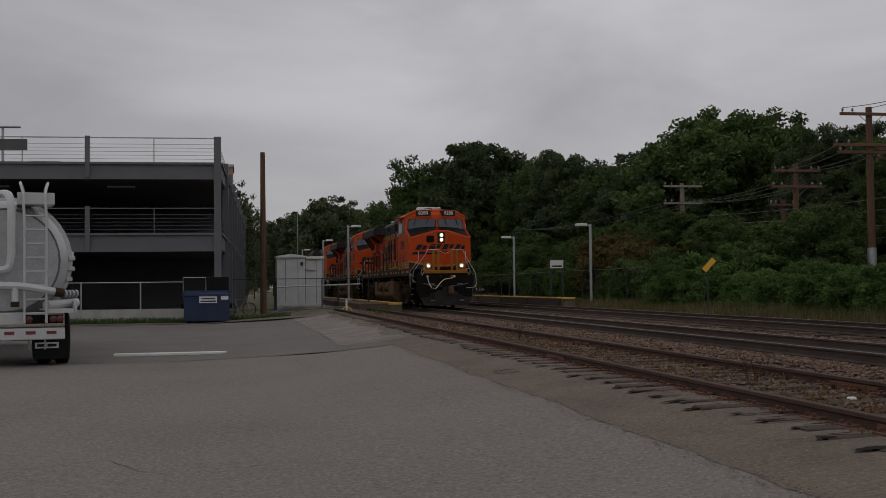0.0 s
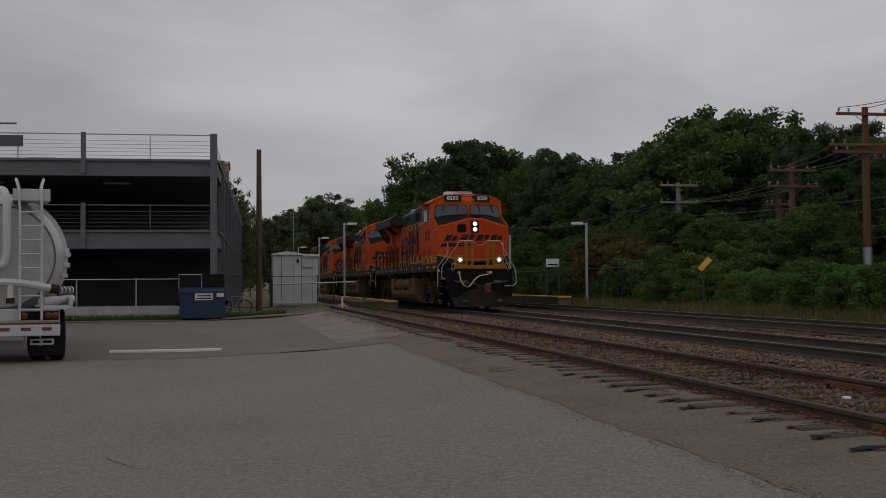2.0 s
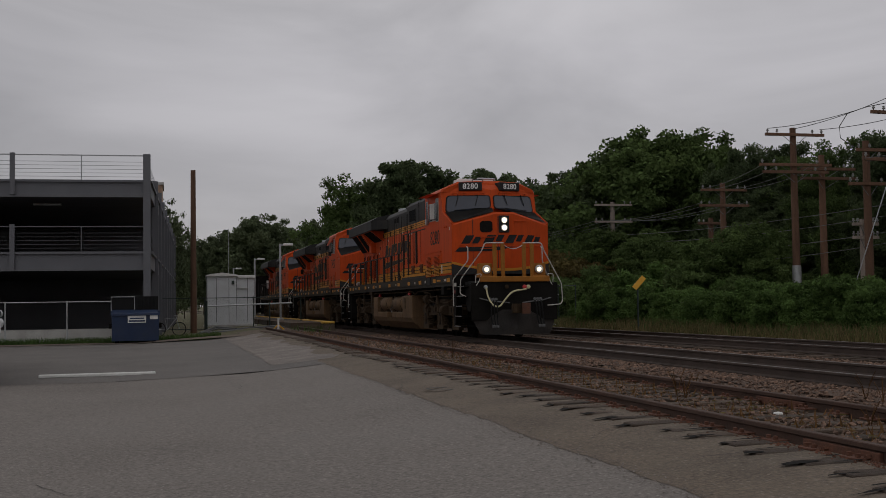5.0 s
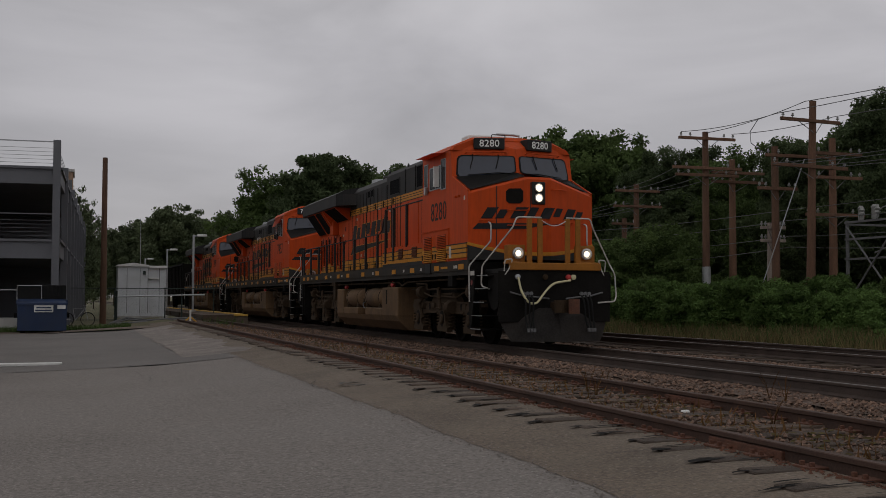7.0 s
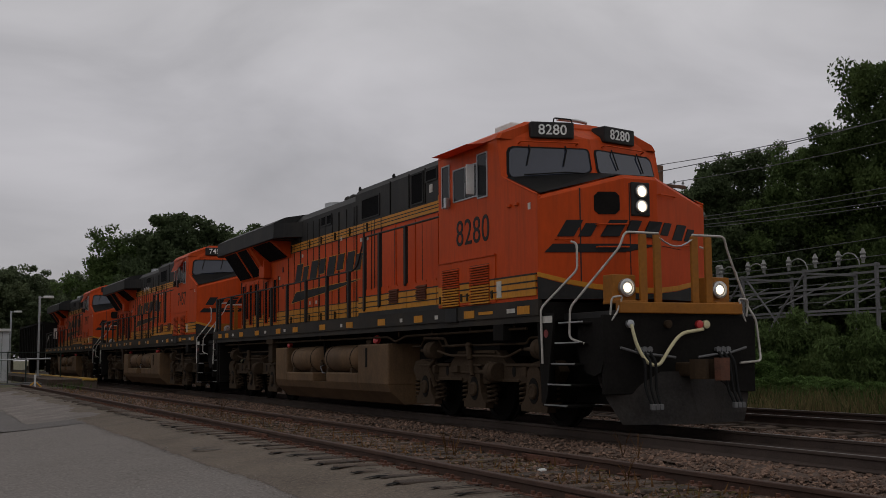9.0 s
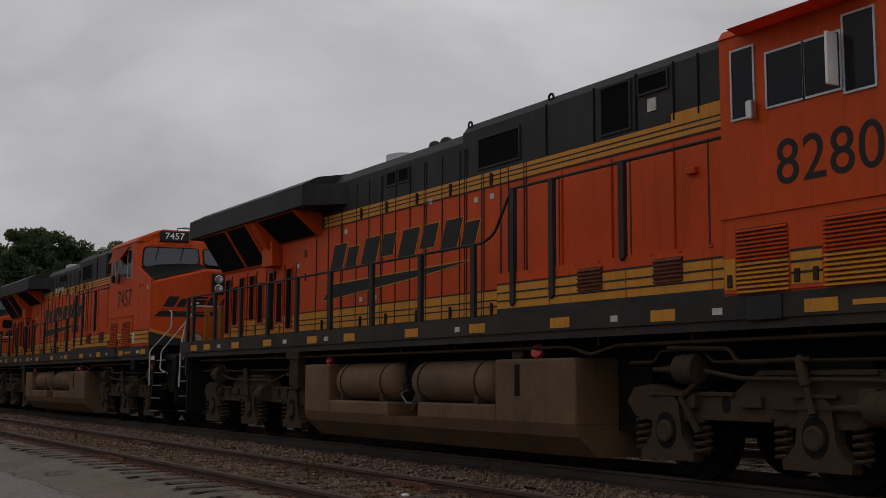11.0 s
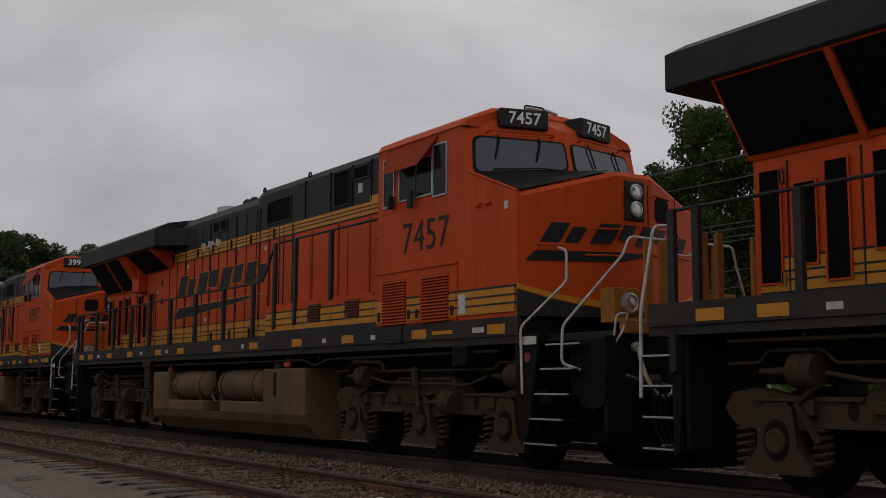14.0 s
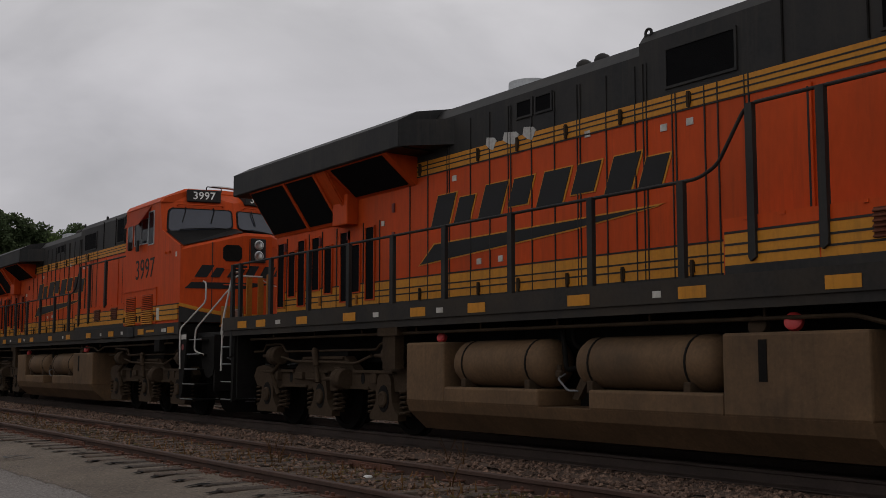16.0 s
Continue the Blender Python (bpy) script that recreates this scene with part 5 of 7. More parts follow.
    # roof fittings
    part("exhaust", lathe(bmesh.new(), (-0.35, 12.1, 4.82), (0, 0, 1), [(0, 0.34), (0.1, 0.32), (0.16, 0.32), (0.18, 0.26), (0.14, 0.22)], 20), "galvanised", lo, smooth=True)
    for yy in (10.4, 10.75):
        part("air_intake", lathe(bmesh.new(), (-0.55, yy, 4.82), (0, 0, 1), [(0, 0.1), (0.08, 0.11), (0.13, 0.09), (0.16, 0.04)], 12), "loco_black", lo, smooth=True)
    for yy in (9.3, 7.3):
        part("lifting_eye", tube(bmesh.new(), [(-0.82, yy + 0.05 * math.cos(a), 4.93 + 0.05 * math.sin(a)) for a in (math.pi * i / 6 for i in range(-2, 9))], 0.018, 6), "loco_black", lo)
    part("rear_wall", boxes((-0.9, 0.9, 19.0, 19.06, 1.94, 4.2), (-1.1, 1.1, 18.9, 20.2, 1.62, 1.74)), "loco_orange", lo)
    for yc in (2.63, 16.5):
        truck(lo, yc)
    wheels = [wheelset(lo, yy) for yy in (0.61, 2.63, 4.65, 14.48, 16.5, 18.52)]
    return lo, wheels


LOCOS = [locomotive(n, k == 0, 55.08 + 22.3 * k) for k, n in enumerate(("8280", "7457", "3997"))]

# ---- pavement details ----
rng = np.random.default_rng(4)


def strip_sheet(name, x0, x1, y0, y1, mat, lift, rough=(0.0, 0.0), step=0.2):
    """A sheet of paving laid on the ground, with ragged left and right edges."""
    ys = np.arange(y0, y1 + step, step)
    us = np.linspace(0, 1, 7)
    vs = []
    for y in ys:
        a = x0 + rough[0] * (noise.noise((y * 0.5, x0, 1)) + 0.7 * noise.noise((y * 2.1, x0, 5)) + 0.5 * noise.noise((y * 5.3, x0, 8)))
        b = x1 + rough[1] * (noise.noise((y * 0.5, x1, 2)) + 0.4 * noise.noise((y * 2.3, x1, 7)))
        for u in us:
            x = a + (b - a) * u
            vs.append((x, y, level(x) + lift))
    n = len(us)
    fs = [(j * n + i, j * n + i + 1, (j + 1) * n + i + 1, (j + 1) * n + i) for j in range(len(ys) - 1) for i in range(n - 1)]
    return raw(name, vs, fs, mat)


tagged(strip_sheet("old_asphalt", 3.05, 4.43, -12, 52, "asphalt_old", 0.034, (0.05, 0.03)), "crumbling brown old asphalt along the siding", "pavement", kind="structure")
tagged(strip_sheet("asphalt_patch", -7.5, 2.15, 22.3, 45.0, "asphalt_patch", 0.034, (0.3, 0.06)), "darker resurfaced asphalt patch", "pavement", kind="structure")
tagged(strip_sheet("asphalt_patch", 1.9, 3.05, 22.4, 24.0, "asphalt_patch", 0.038, (0.05, 0.25)), "darker resurfaced asphalt strip", "pavement", kind="structure")
tagged(strip_sheet("pale_paving", 2.17, 3.45, 24.0, 46.0, "asphalt_pale", 0.041, (0.07, 0.45)), "pale worn paving beside the patch", "pavement", kind="structure")
tagged(strip_sheet("dirt_edge", -30, 4.6, 45.6, 47.4, "asphalt_old", 0.05, (0.3, 0.3)), "gritty earth along the asphalt's far edge", "pavement", kind="structure")


def crack(x, y, heading, length, seed, width=1.0):
    """A tar-dark crack that wanders over the asphalt."""
    r = random.Random(seed)
    pts = []
    a = heading
    for i in range(int(length / 0.12)):
        pts.append((x, y))
        a += r.uniform(-0.45, 0.45) + (heading - a) * 0.15
        x, y = x + 0.12 * math.cos(a), y + 0.12 * math.sin(a)
    vs, fs = [], []
    for i, (px, py) in enumerate(pts):
        w = (0.0015 + 0.003 * r.random()) * width
        nx, ny = -math.sin(heading), math.cos(heading)
        for s in (-1, 1):
            vs.append((px + s * w * nx, py + s * w * ny, level(px) + 0.0345 + (0.012 if px > 2.5 else 0)))
    for i in range(len(pts) - 1):
        fs.append((2 * i, 2 * i + 1, 2 * i + 3, 2 * i + 2))
    return tagged(raw("crack", vs, fs, "tar"), "thin dark crack in the asphalt", "crack", "cracks in the asphalt", "structure")


for i, (x, y, h, ln) in enumerate(((-0.5, 8.6, 1.9, 1.3), (-3.6, 12, 0.5, 1.6), (-2.2, 16.5, 0.1, 2), (0.8, 14.0, 0.3, 1.6), (3.3, 7.2, 0.5, 1.5))):
    crack(x, y, h, ln, i)
crack(3.04, 14.5, 1.57, 7.5, 22, 1.6)
crack(3.25, 8.6, 0.25, 1.1, 23, 0.9)
crack(3.4, 11.5, 0.1, 0.9, 24, 0.8)
tagged(raw("manhole_ring", *(lambda vs: (vs, [(i, (i + 1) % 24, 24 + (i + 1) % 24, 24 + i) for i in range(24)]))([(3.45 + r * math.cos(a), 14.3 + 1.3 * r * math.sin(a), level(3.45) + 0.047) for r in (0.15, 0.19) for a in (2 * math.pi * i / 24 for i in range(24))]), "text_black"), "dark ring of a small cover in the old asphalt", "manhole", kind="structure")
stop = mesh_object("wheel_stop", boxes((-1.15, 1.15, -0.1, 0.1, 0, 0.065), bevel=0.015), "white_paint")
stop.matrix_basis = pose(-1.38, 24.3, level(-1.4) + 0.034, 0, 0, 2)
tagged(stop, "pale concrete parking wheel stop on the asphalt", "wheel stop")

# ---- ties, joints and ballast ----
bm = boxes((-1.3, 1.3, -0.11, 0.11, -0.17, 0), bevel=0.02)
tie_mesh = mesh_object("tie", bm, "tie").data
bpy.data.objects.remove(bpy.data.objects["tie"])


def lay_ties(track, cx, z, y0, y1, seed, gap=0.52):
    r = random.Random(seed)
    y = y0
    ends = []
    while y < y1:
        t = new("tie", tie_mesh)
        t.parent = track
        x = cx + bend(y) + r.uniform(-0.08, 0.08)
        t.matrix_basis = pose(x, y, z + r.uniform(-0.007, 0.007), r.uniform(-0.6, 0.6), 0, r.uniform(-2.5, 2.5))
        ends.append((x - 1.3, y))
        y += gap + r.uniform(-0.03, 0.03)
    return ends


ENDS = lay_ties(tracks[0], SIDE_X - 0.02, -0.103, -10.0, 50, 1)
lay_ties(tracks[1], MAIN_X, MAIN_Z - 0.215, -12.0, 66, 2)
lay_ties(tracks[2], FAR_X, FAR_Z - 0.188, 8.0, 66, 3)
# rail joints of the siding: bars with bolts
for x, y in ((SIDE_X - 0.7535, 6.85), (SIDE_X - 0.7535, 15.5), (SIDE_X + 0.7535, 10.2), (SIDE_X + 0.7535, 19.1), (SIDE_X - 0.7535, 24.3)):
    bm = bmesh.new()
    for s in (-1, 1):
        box(bm, x + s * 0.022 - 0.018, x + s * 0.022 + 0.018, y - 0.45, y + 0.45, -0.125, -0.05, bevel=0.008)
        for k in (-0.35, -0.14, 0.14, 0.35):
            cyl(bm, (x + s * 0.03, y + k, -0.09), (x + s * 0.075, y + k, -0.09), 0.022, 6)
    part("joint_bar", bm, "rust_red", tracks[0], "bolted rusty joint bar")
plate_bm = boxes((-0.15, 0.15, -0.09, 0.09, 0, 0.016), bevel=0.004)
for sx, sy in ((-0.105, 0.05), (0.105, -0.05), (-0.105, -0.05)):
    box(plate_bm, sx - 0.016, sx + 0.016, sy - 0.014, sy + 0.014, 0.012, 0.045, bevel=0.006)
plate_mesh = mesh_object("tie_plate", plate_bm, "rust_red").data
bpy.data.objects.remove(bpy.data.objects["tie_plate"])
for ex, ey in ENDS:
    if 4 < ey < 34:
        for k in (-0.7535, 0.7535):
            tp = new("tie_plate", plate_mesh)
            tp.parent = tracks[0]
            tp.matrix_basis = pose(SIDE_X + k, ey, -0.105)
r = random.Random(77)
vs, fs = [], []
for i in range(2600):
    y = 4.5 + 24 * r.random() ** 1.5
    x = 4.466 + r.choice((-1, -1, 1)) * (0.085 + abs(r.gauss(0, 0.06)))
    q, a, o = r.uniform(0.006, 0.02), r.uniform(0, 6.28), len(vs)
    z = level(x) + (0.036 if x < 4.44 else 0.07)
    for k in range(3):
        vs.append((x + q * math.cos(a + 2.1 * k), y + q * math.sin(a + 2.1 * k), z))
    vs.append((x, y, z + q * r.uniform(0.4, 1.0)))
    fs += [(o, o + 1, o + 3), (o + 1, o + 2, o + 3), (o + 2, o, o + 3)]
tagged(raw("rust_flakes", vs, fs, "rust_red"), "rust flakes and grit along the siding rail", "grit", kind="stuff")
r = random.Random(78)
vs, fs = [], []
for i in range(2200):
    y = 4.0 + 26 * r.random() ** 1.8
    x = 3.04 + 0.05 * noise.noise((y * 0.5, 3, 1)) + r.gauss(0, 0.06)
    q, a, o = r.uniform(0.004, 0.013), r.uniform(0, 6.28), len(vs)
    z = level(x) + 0.036
    for k in range(3):
        vs.append((x + q * math.cos(a + 2.1 * k), y + q * math.sin(a + 2.1 * k), z))
    vs.append((x, y, z + q * r.uniform(0.4, 0.9)))
    fs += [(o, o + 1, o + 3), (o + 1, o + 2, o + 3), (o + 2, o, o + 3)]
tagged(raw("loose_grit", vs, fs, "asphalt_pale"), "pale loose grit where the two pavings meet", "grit", kind="stuff")
# crumbled hollows at the tie ends in the old asphalt: shade painted as flat patches
r = random.Random(9)
vs, fs = [], []
for ex, ey in ENDS:
    if not 2 < ey < 36:
        continue
    spots = [(ex + r.uniform(-0.02, 0.03), ey + r.uniform(-0.05, 0.03), r.uniform(0.06, 0.17), r.uniform(0.02, 0.065))]
    spots += [(ex + 0.25 + r.uniform(-0.1, 0.1), ey - 0.125, r.uniform(0.12, 0.26), r.uniform(0.012, 0.032))] if r.random() < 0.85 else []
    spots += [(ex + 0.2 + r.uniform(-0.1, 0.15), ey + 0.12, r.uniform(0.06, 0.18), r.uniform(0.008, 0.022))] if r.random() < 0.5 else []
    for cx, cy, w, h in spots:
        n, base = 10, len(vs)
        for i in range(n):
            a = 2 * math.pi * i / n
            x = cx + w * math.cos(a) * r.uniform(0.45, 1.4)
            vs.append((x, cy + h * math.sin(a) * r.uniform(0.5, 1.4), level(x) + 0.0475))
        fs.append(tuple(range(base, base + n)))
tagged(raw("tie_end_hollows", vs, fs, "under_black"), "flat dark patches painting the shade of crumbled hollows around the buried tie ends", "hollows", kind="stuff")


def bed(name, x0, x1, y0, y1, lift, seed, label):
    ys, xs = np.arange(y0, y1, 0.35), np.arange(x0, x1 + 0.01, 0.2)
    vs = [(x + bend(y), y, level(x) + lift + 0.03 * noise.noise((x * 3, y * 3, seed)) + 0.02 * noise.noise((x * 9, y * 9, seed))) for y in ys for x in xs]
    n = len(xs)
    fs = [(j * n + i, j * n + i + 1, (j + 1) * n + i + 1, (j + 1) * n + i) for j in range(len(ys) - 1) for i in range(n - 1)]
    return tagged(raw(name, vs, fs, "ballast"), label, "ballast", kind="structure")


bed("ballast_bed", 4.5, 8.55, -25, 56, 0.055, 1, "dark dirt and ballast between siding and main track")
bed("ballast_bed", 8.3, 16.2, -25, 90, 0.07, 2, "brown ballast under the main tracks")


def scatter_stones(name, areas, label):
    """Broken stones over strips of the bed."""
    g = np.random.default_rng(11)
    base_v = np.array([(1, 0, 0), (-1, 0, 0), (0, 1, 0), (0, -1, 0), (0, 0, 1), (0, 0, -1)], float)
    base_f = [(0, 2, 4), (2, 1, 4), (1, 3, 4), (3, 0, 4), (2, 0, 5), (1, 2, 5), (3, 1, 5), (0, 3, 5)]
    V, F = [], []
    for x0, x1, y0, y1, count, size in areas:
        for _ in range(count):
            u = g.random()
            y = y0 + (y1 - y0) * u ** 1.6
            x = g.uniform(x0, x1)
            s = size * g.uniform(0.55, 1.35) * (1 + 0.5 * u)
            p = base_v * s * g.uniform(0.55, 1.15, (6, 1))
            a, b = g.uniform(0, 6.28, 2)
            ca, sa, cb, sb = math.cos(a), math.sin(a), math.cos(b), math.sin(b)
            p = p @ np.array([[ca, -sa, 0], [sa, ca, 0], [0, 0, 1]]) @ np.array([[1, 0, 0], [0, cb, -sb], [0, sb, cb]])
            p[:, 2] = p[:, 2] * 0.75 + level(x) + 0.075
            p[:, 0] += x + bend(y)
            p[:, 1] += y
            o = len(V) * 6
            V.append(p)
            F += [tuple(o + k for k in f) for f in base_f]
    ob = raw(name, np.concatenate(V), F, "stone")
    return tagged(ob, label, "ballast", kind="stuff")


scatter_stones("ballast_stones", [(6.15, 9.1, 4, 46, 17000, 0.032), (9.4, 10.6, 4, 50, 3500, 0.032), (10.9, 13.1, 8, 60, 9000, 0.034), (13.4, 16.0, 14, 70, 4500, 0.034), (4.6, 5.85, 5, 46, 3500, 0.026)], "loose brown and grey ballast stones")
st = mesh_object("pale_stone", boxes((-0.04, 0.04, -0.03, 0.03, 0, 0.035), bevel=0.014), "white_paint")
st.matrix_basis = pose(5.4, 9.3, -0.115, 0, 0, 20)
tagged(st, "pale lump of stone between the siding rails", "stone")


# ---- leaves, grass, shrubs and trees ----


def leaf_cloud(centres, radii, count, size, seed, long=1.6, droop=0.3):
    """Leaves gathered in clumps: arrays of corner points and quads."""
    g = np.random.default_rng(seed)
    k = g.integers(0, len(centres), count)
    d = g.normal(size=(count, 3))
    d /= np.linalg.norm(d, axis=1)[:, None]
    rad = g.random(count) ** 0.45
    p = np.asarray(centres)[k] + d * (rad * np.asarray(radii)[k])[:, None] * np.array([1, 1, 0.8])
    u = g.normal(size=(count, 3))
    u[:, 2] -= droop
    u /= np.linalg.norm(u, axis=1)[:, None]
    w = np.cross(u, d + g.normal(size=(count, 3)) * 0.7)
    w /= np.linalg.norm(w, axis=1)[:, None] + 1e-9
    s = size * g.uniform(0.6, 1.3, (count, 1))
    a, b = u * s * long * 0.5, w * s * 0.5
    V = np.stack([p - a, p + b * 0.9, p + a, p - b * 0.9], 1).reshape(-1, 3)
    F = np.arange(count * 4).reshape(-1, 4)
    return V, F


def quick_mesh(name, V, F, mat):
    me = bpy.data.meshes.new(name)
    me.vertices.add(len(V))
    me.vertices.foreach_set("co", np.asarray(V, np.float32).ravel())
    n = F.shape[1]
    me.loops.add(len(F) * n)
    me.loops.foreach_set("vertex_index", F.ravel().astype(np.int32))
    me.polygons.add(len(F))
    me.polygons.foreach_set("loop_start", np.arange(0, len(F) * n, n, dtype=np.int32))
    me.update()
    me.validate()
    me.materials.append(M[mat])
    return new(name, me)


def tree(seed, height, spread, mat, leaves, label, leaf=0.17, base=0.22):
    """A tapered trunk with limbs and a crown of leaf clumps, uneven in outline."""
    g = random.Random(seed)
    e = empty("tree", pose(0, 0, 0), label, "tree", "trees behind the tracks")
    bm = bmesh.new()
    tip = Vector((g.uniform(-0.4, 0.4), g.uniform(-0.4, 0.4), height * 0.72))
    tr = 0.016 * height
    mid = tip * 0.5 + Vector((g.uniform(-0.2, 0.2), g.uniform(-0.2, 0.2), 0))
    cyl(bm, (0, 0, -0.3), mid, tr, 9, tr * 0.65)
    cyl(bm, mid, tip, tr * 0.65, 8, tr * 0.2)
    cs, rs = [], []
    for i in range(34):
        h = base + (0.98 - base) * (i + 0.5) / 34
        a = i * 2.4 + g.uniform(-0.5, 0.5)
        prof = math.sin(math.pi * min(1, ((h - base) / (1 - base)) * 0.8 + 0.18)) ** 0.7
        d = spread * prof * g.uniform(0.45, 1.0)
        end = Vector((d * math.cos(a), d * math.sin(a), height * h * g.uniform(0.93, 1.03)))
        start = tip * min(1, h * 0.85)
        if i % 2 == 0:
            cyl(bm, start, end, tr * 0.3 * (1.1 - h), 5, tr * 0.06)
        for _ in range(7):
            q = end + Vector((g.gauss(0, 1), g.gauss(0, 1), g.gauss(0, 0.7))) * spread * 0.15
            cs.append(tuple(q))
            rs.append(spread * g.uniform(0.08, 0.2))
        for u in (0.45, 0.75):
            cs.append(tuple(start.lerp(end, u)))
            rs.append(spread * 0.26)
    part("trunk", bm, "bark", e)
    V, F = leaf_cloud(cs, rs, leaves, leaf, seed)
    V[:, 2] *= height / V[:, 2].max()
    crown = quick_mesh("crown", V, F, mat)
    crown.parent = e
    return e


KINDS = [tree(21, 10, 4.2, "leaf_dark", 36000, "tall dark green leafy tree behind the tracks"), tree(22, 10, 3.6, "leaf_dark", 36000, "tall dark green leafy tree behind the tracks"),
         tree(23, 10, 4.6, "leaf_mid", 36000, "broad mid-green leafy tree behind the tracks"), tree(24, 10, 3.2, "leaf_dark", 36000, "slender dark green tree behind the tracks"),
         tree(25, 10, 4.0, "leaf_mid", 36000, "mid-green leafy tree behind the tracks", base=0.1)]
FINE = [tree(28, 10, 3.9, "leaf_mid", 90000, "mid-green leafy tree behind the tracks", leaf=0.1, base=0.12), tree(29, 10, 3.5, "leaf_dark", 90000, "tall dark green leafy tree behind the tracks", leaf=0.1)]
for k, (x, y) in zip(FINE, ((44.5, 38.0), (46.0, 34.0))):
    k.matrix_basis = pose(x, y, level(x) - 0.05)
# these two wear the greyer leaves that carry painted haze
HAZED = tree(26, 10, 3.8, "leaf_hazed", 36000, "leafy tree far along the line, its green greyed for haze")
HAZED.matrix_basis = pose(27, 196, level(27) - 0.05)
HAZED.scale = (1.2, 1.2, 1.3)
THIN = tree(27, 10, 3.0, "leaf_hazed", 11000, "thin tree beside the garage, its green lightened for haze", base=0.15)
THIN.matrix_basis = pose(-0.6, 101, level(0) - 0.05)
THIN.scale = (0.95, 0.95, 1.12)
for k, (x, y) in zip(KINDS, ((38, 92), (41, 84), (40, 66), (42, 58), (39, 48))):
    k.matrix_basis = pose(x, y, level(x) - 0.05)


def plant(kinds, x, y, top, rz, wide=1.0):
    """A copy of one of the trees, its top at that height."""
    src = kinds
    h = (top - level(x)) / 10.0
    c = copy_thing(src, pose(x, y, level(x) - 0.05, 0, 0, rz))
    c.scale = (h * wide, h * wide, h)
    return c


SPOTS = [(5.9, 169.9, 11.5), (9.0, 164.8, 12.3), (11.5, 149.6, 13.2), (14.7, 154.3, 12.3), (21.6, 188.8, 13.3), (22.7, 168.5, 14.2), (22.2, 133.4, 14.0), (21.4, 123.2, 15.7), (23.5, 117.7, 16.3),
         (27.8, 121.9, 17.0), (31.8, 126.0, 15.8), (30.1, 111.0, 13.9), (29.5, 100.8, 13.5), (31.8, 100.1, 13.3), (35.1, 104.3, 12.3), (31.0, 86.6, 11.1), (30.2, 79.4, 11.2), (30.9, 76.0, 11.9),
         (31.7, 73.4, 12.6), (34.0, 74.6, 13.7), (35.2, 71.9, 12.8), (36.0, 69.2, 11.6), (34.8, 63.0, 10.5), (35.5, 60.3, 10.3), (35.9, 57.8, 9.3)]
NEAR = [(34.6, 51.4, 9.2), (32.2, 44.6, 8.6), (33.6, 40.0, 10.4), (35.6, 37.0, 10.5), (36.4, 33.6, 13.4), (43.7, 31.0, 13.9), (42.7, 27.0, 14.0)]
g = random.Random(5)
for i, (x, y, z) in enumerate(SPOTS + NEAR):
    plant(HAZED if i < 6 else KINDS[(i * 3 + 1) % 4] if i < 18 else FINE[(i // 2) % 2] if i >= 22 else KINDS[(2, 4)[i % 2]], x, y, z + 0.1, g.uniform(0, 360), g.uniform(0.8, 1.1))
# a second rank that closes the gaps below
for i in range(44):
    u = i / 43
    plant(KINDS[(i * 2) % 5], 26.5 + 9 * u ** 0.5 + g.uniform(-1, 4), 160 - 130 * u + g.uniform(-3, 3), (9.5 - 2.6 * u) + g.uniform(-1, 0.8), g.uniform(0, 360), 1.25)
for x, y, z in ((0.9, 118, 11.0), (2.0, 135, 7.5), (5.0, 160, 9.0)):
    plant(THIN if y < 120 else HAZED, x, y, z, g.uniform(0, 360), 0.7)


def shrub(seed, mat, leaves, label, leaf=0.062):
    """A many-stemmed bush of leafy sprays, 2 m high."""
    g = random.Random(seed)
    e = empty("shrub", pose(0, 0, 0), label, "shrub", "shrubs along the tracks")
    bm = bmesh.new()
    cs, rs = [], []
    for i in range(30):
        a, d = g.uniform(0, 6.28), 1.35 * g.random() ** 0.6
        h = 2.0 * (1 - 0.25 * (d / 1.3) ** 2) * g.uniform(0.6, 1.0)
        end = Vector((d * math.cos(a), d * math.sin(a), h))
        if i % 2 == 0:
            cyl(bm, (0.3 * end.x, 0.3 * end.y, -0.1), end, 0.022, 5, 0.006)
        cs.append(tuple(end))
        rs.append(g.uniform(0.22, 0.4))
        for k in range(2):
            cs.append((end.x * g.uniform(0.8, 1.2), end.y * g.uniform(0.8, 1.2), h * g.uniform(0.25, 0.75)))
            rs.append(g.uniform(0.3, 0.5))
    part("stems", bm, "bark", e)
    V, F = leaf_cloud(cs, rs, leaves, leaf, seed, 2.6, 0.6)
    V[:, 2] = np.maximum(V[:, 2], 0.05)
    quick_mesh("foliage", V, F, mat).parent = e
    return e


BUSHES = [shrub(41, "leaf_shrub", 26000, "bright green leafy shrub beside the far track"), shrub(42, "leaf_shrub", 26000, "bright green leafy shrub beside the far track"), shrub(43, "leaf_mid", 24000, "mid-green bushy shrub beside the far track"), shrub(44, "leaf_rust", 20000, "shrub with rust-brown leaves")]
for b, (x, y) in zip(BUSHES, ((20.3, 64.5), (20.1, 67), (21.5, 70), (22.6, 68))):
    b.matrix_basis = pose(x, y, level(x) - 0.03)


def bush(k, x, y, h, wide=1.2):
    c = copy_thing(BUSHES[k], pose(x, y, level(x) - 0.03, 0, 0, g.uniform(0, 360)))
    c.scale = (h / 2 * wide, h / 2 * wide, h / 2)


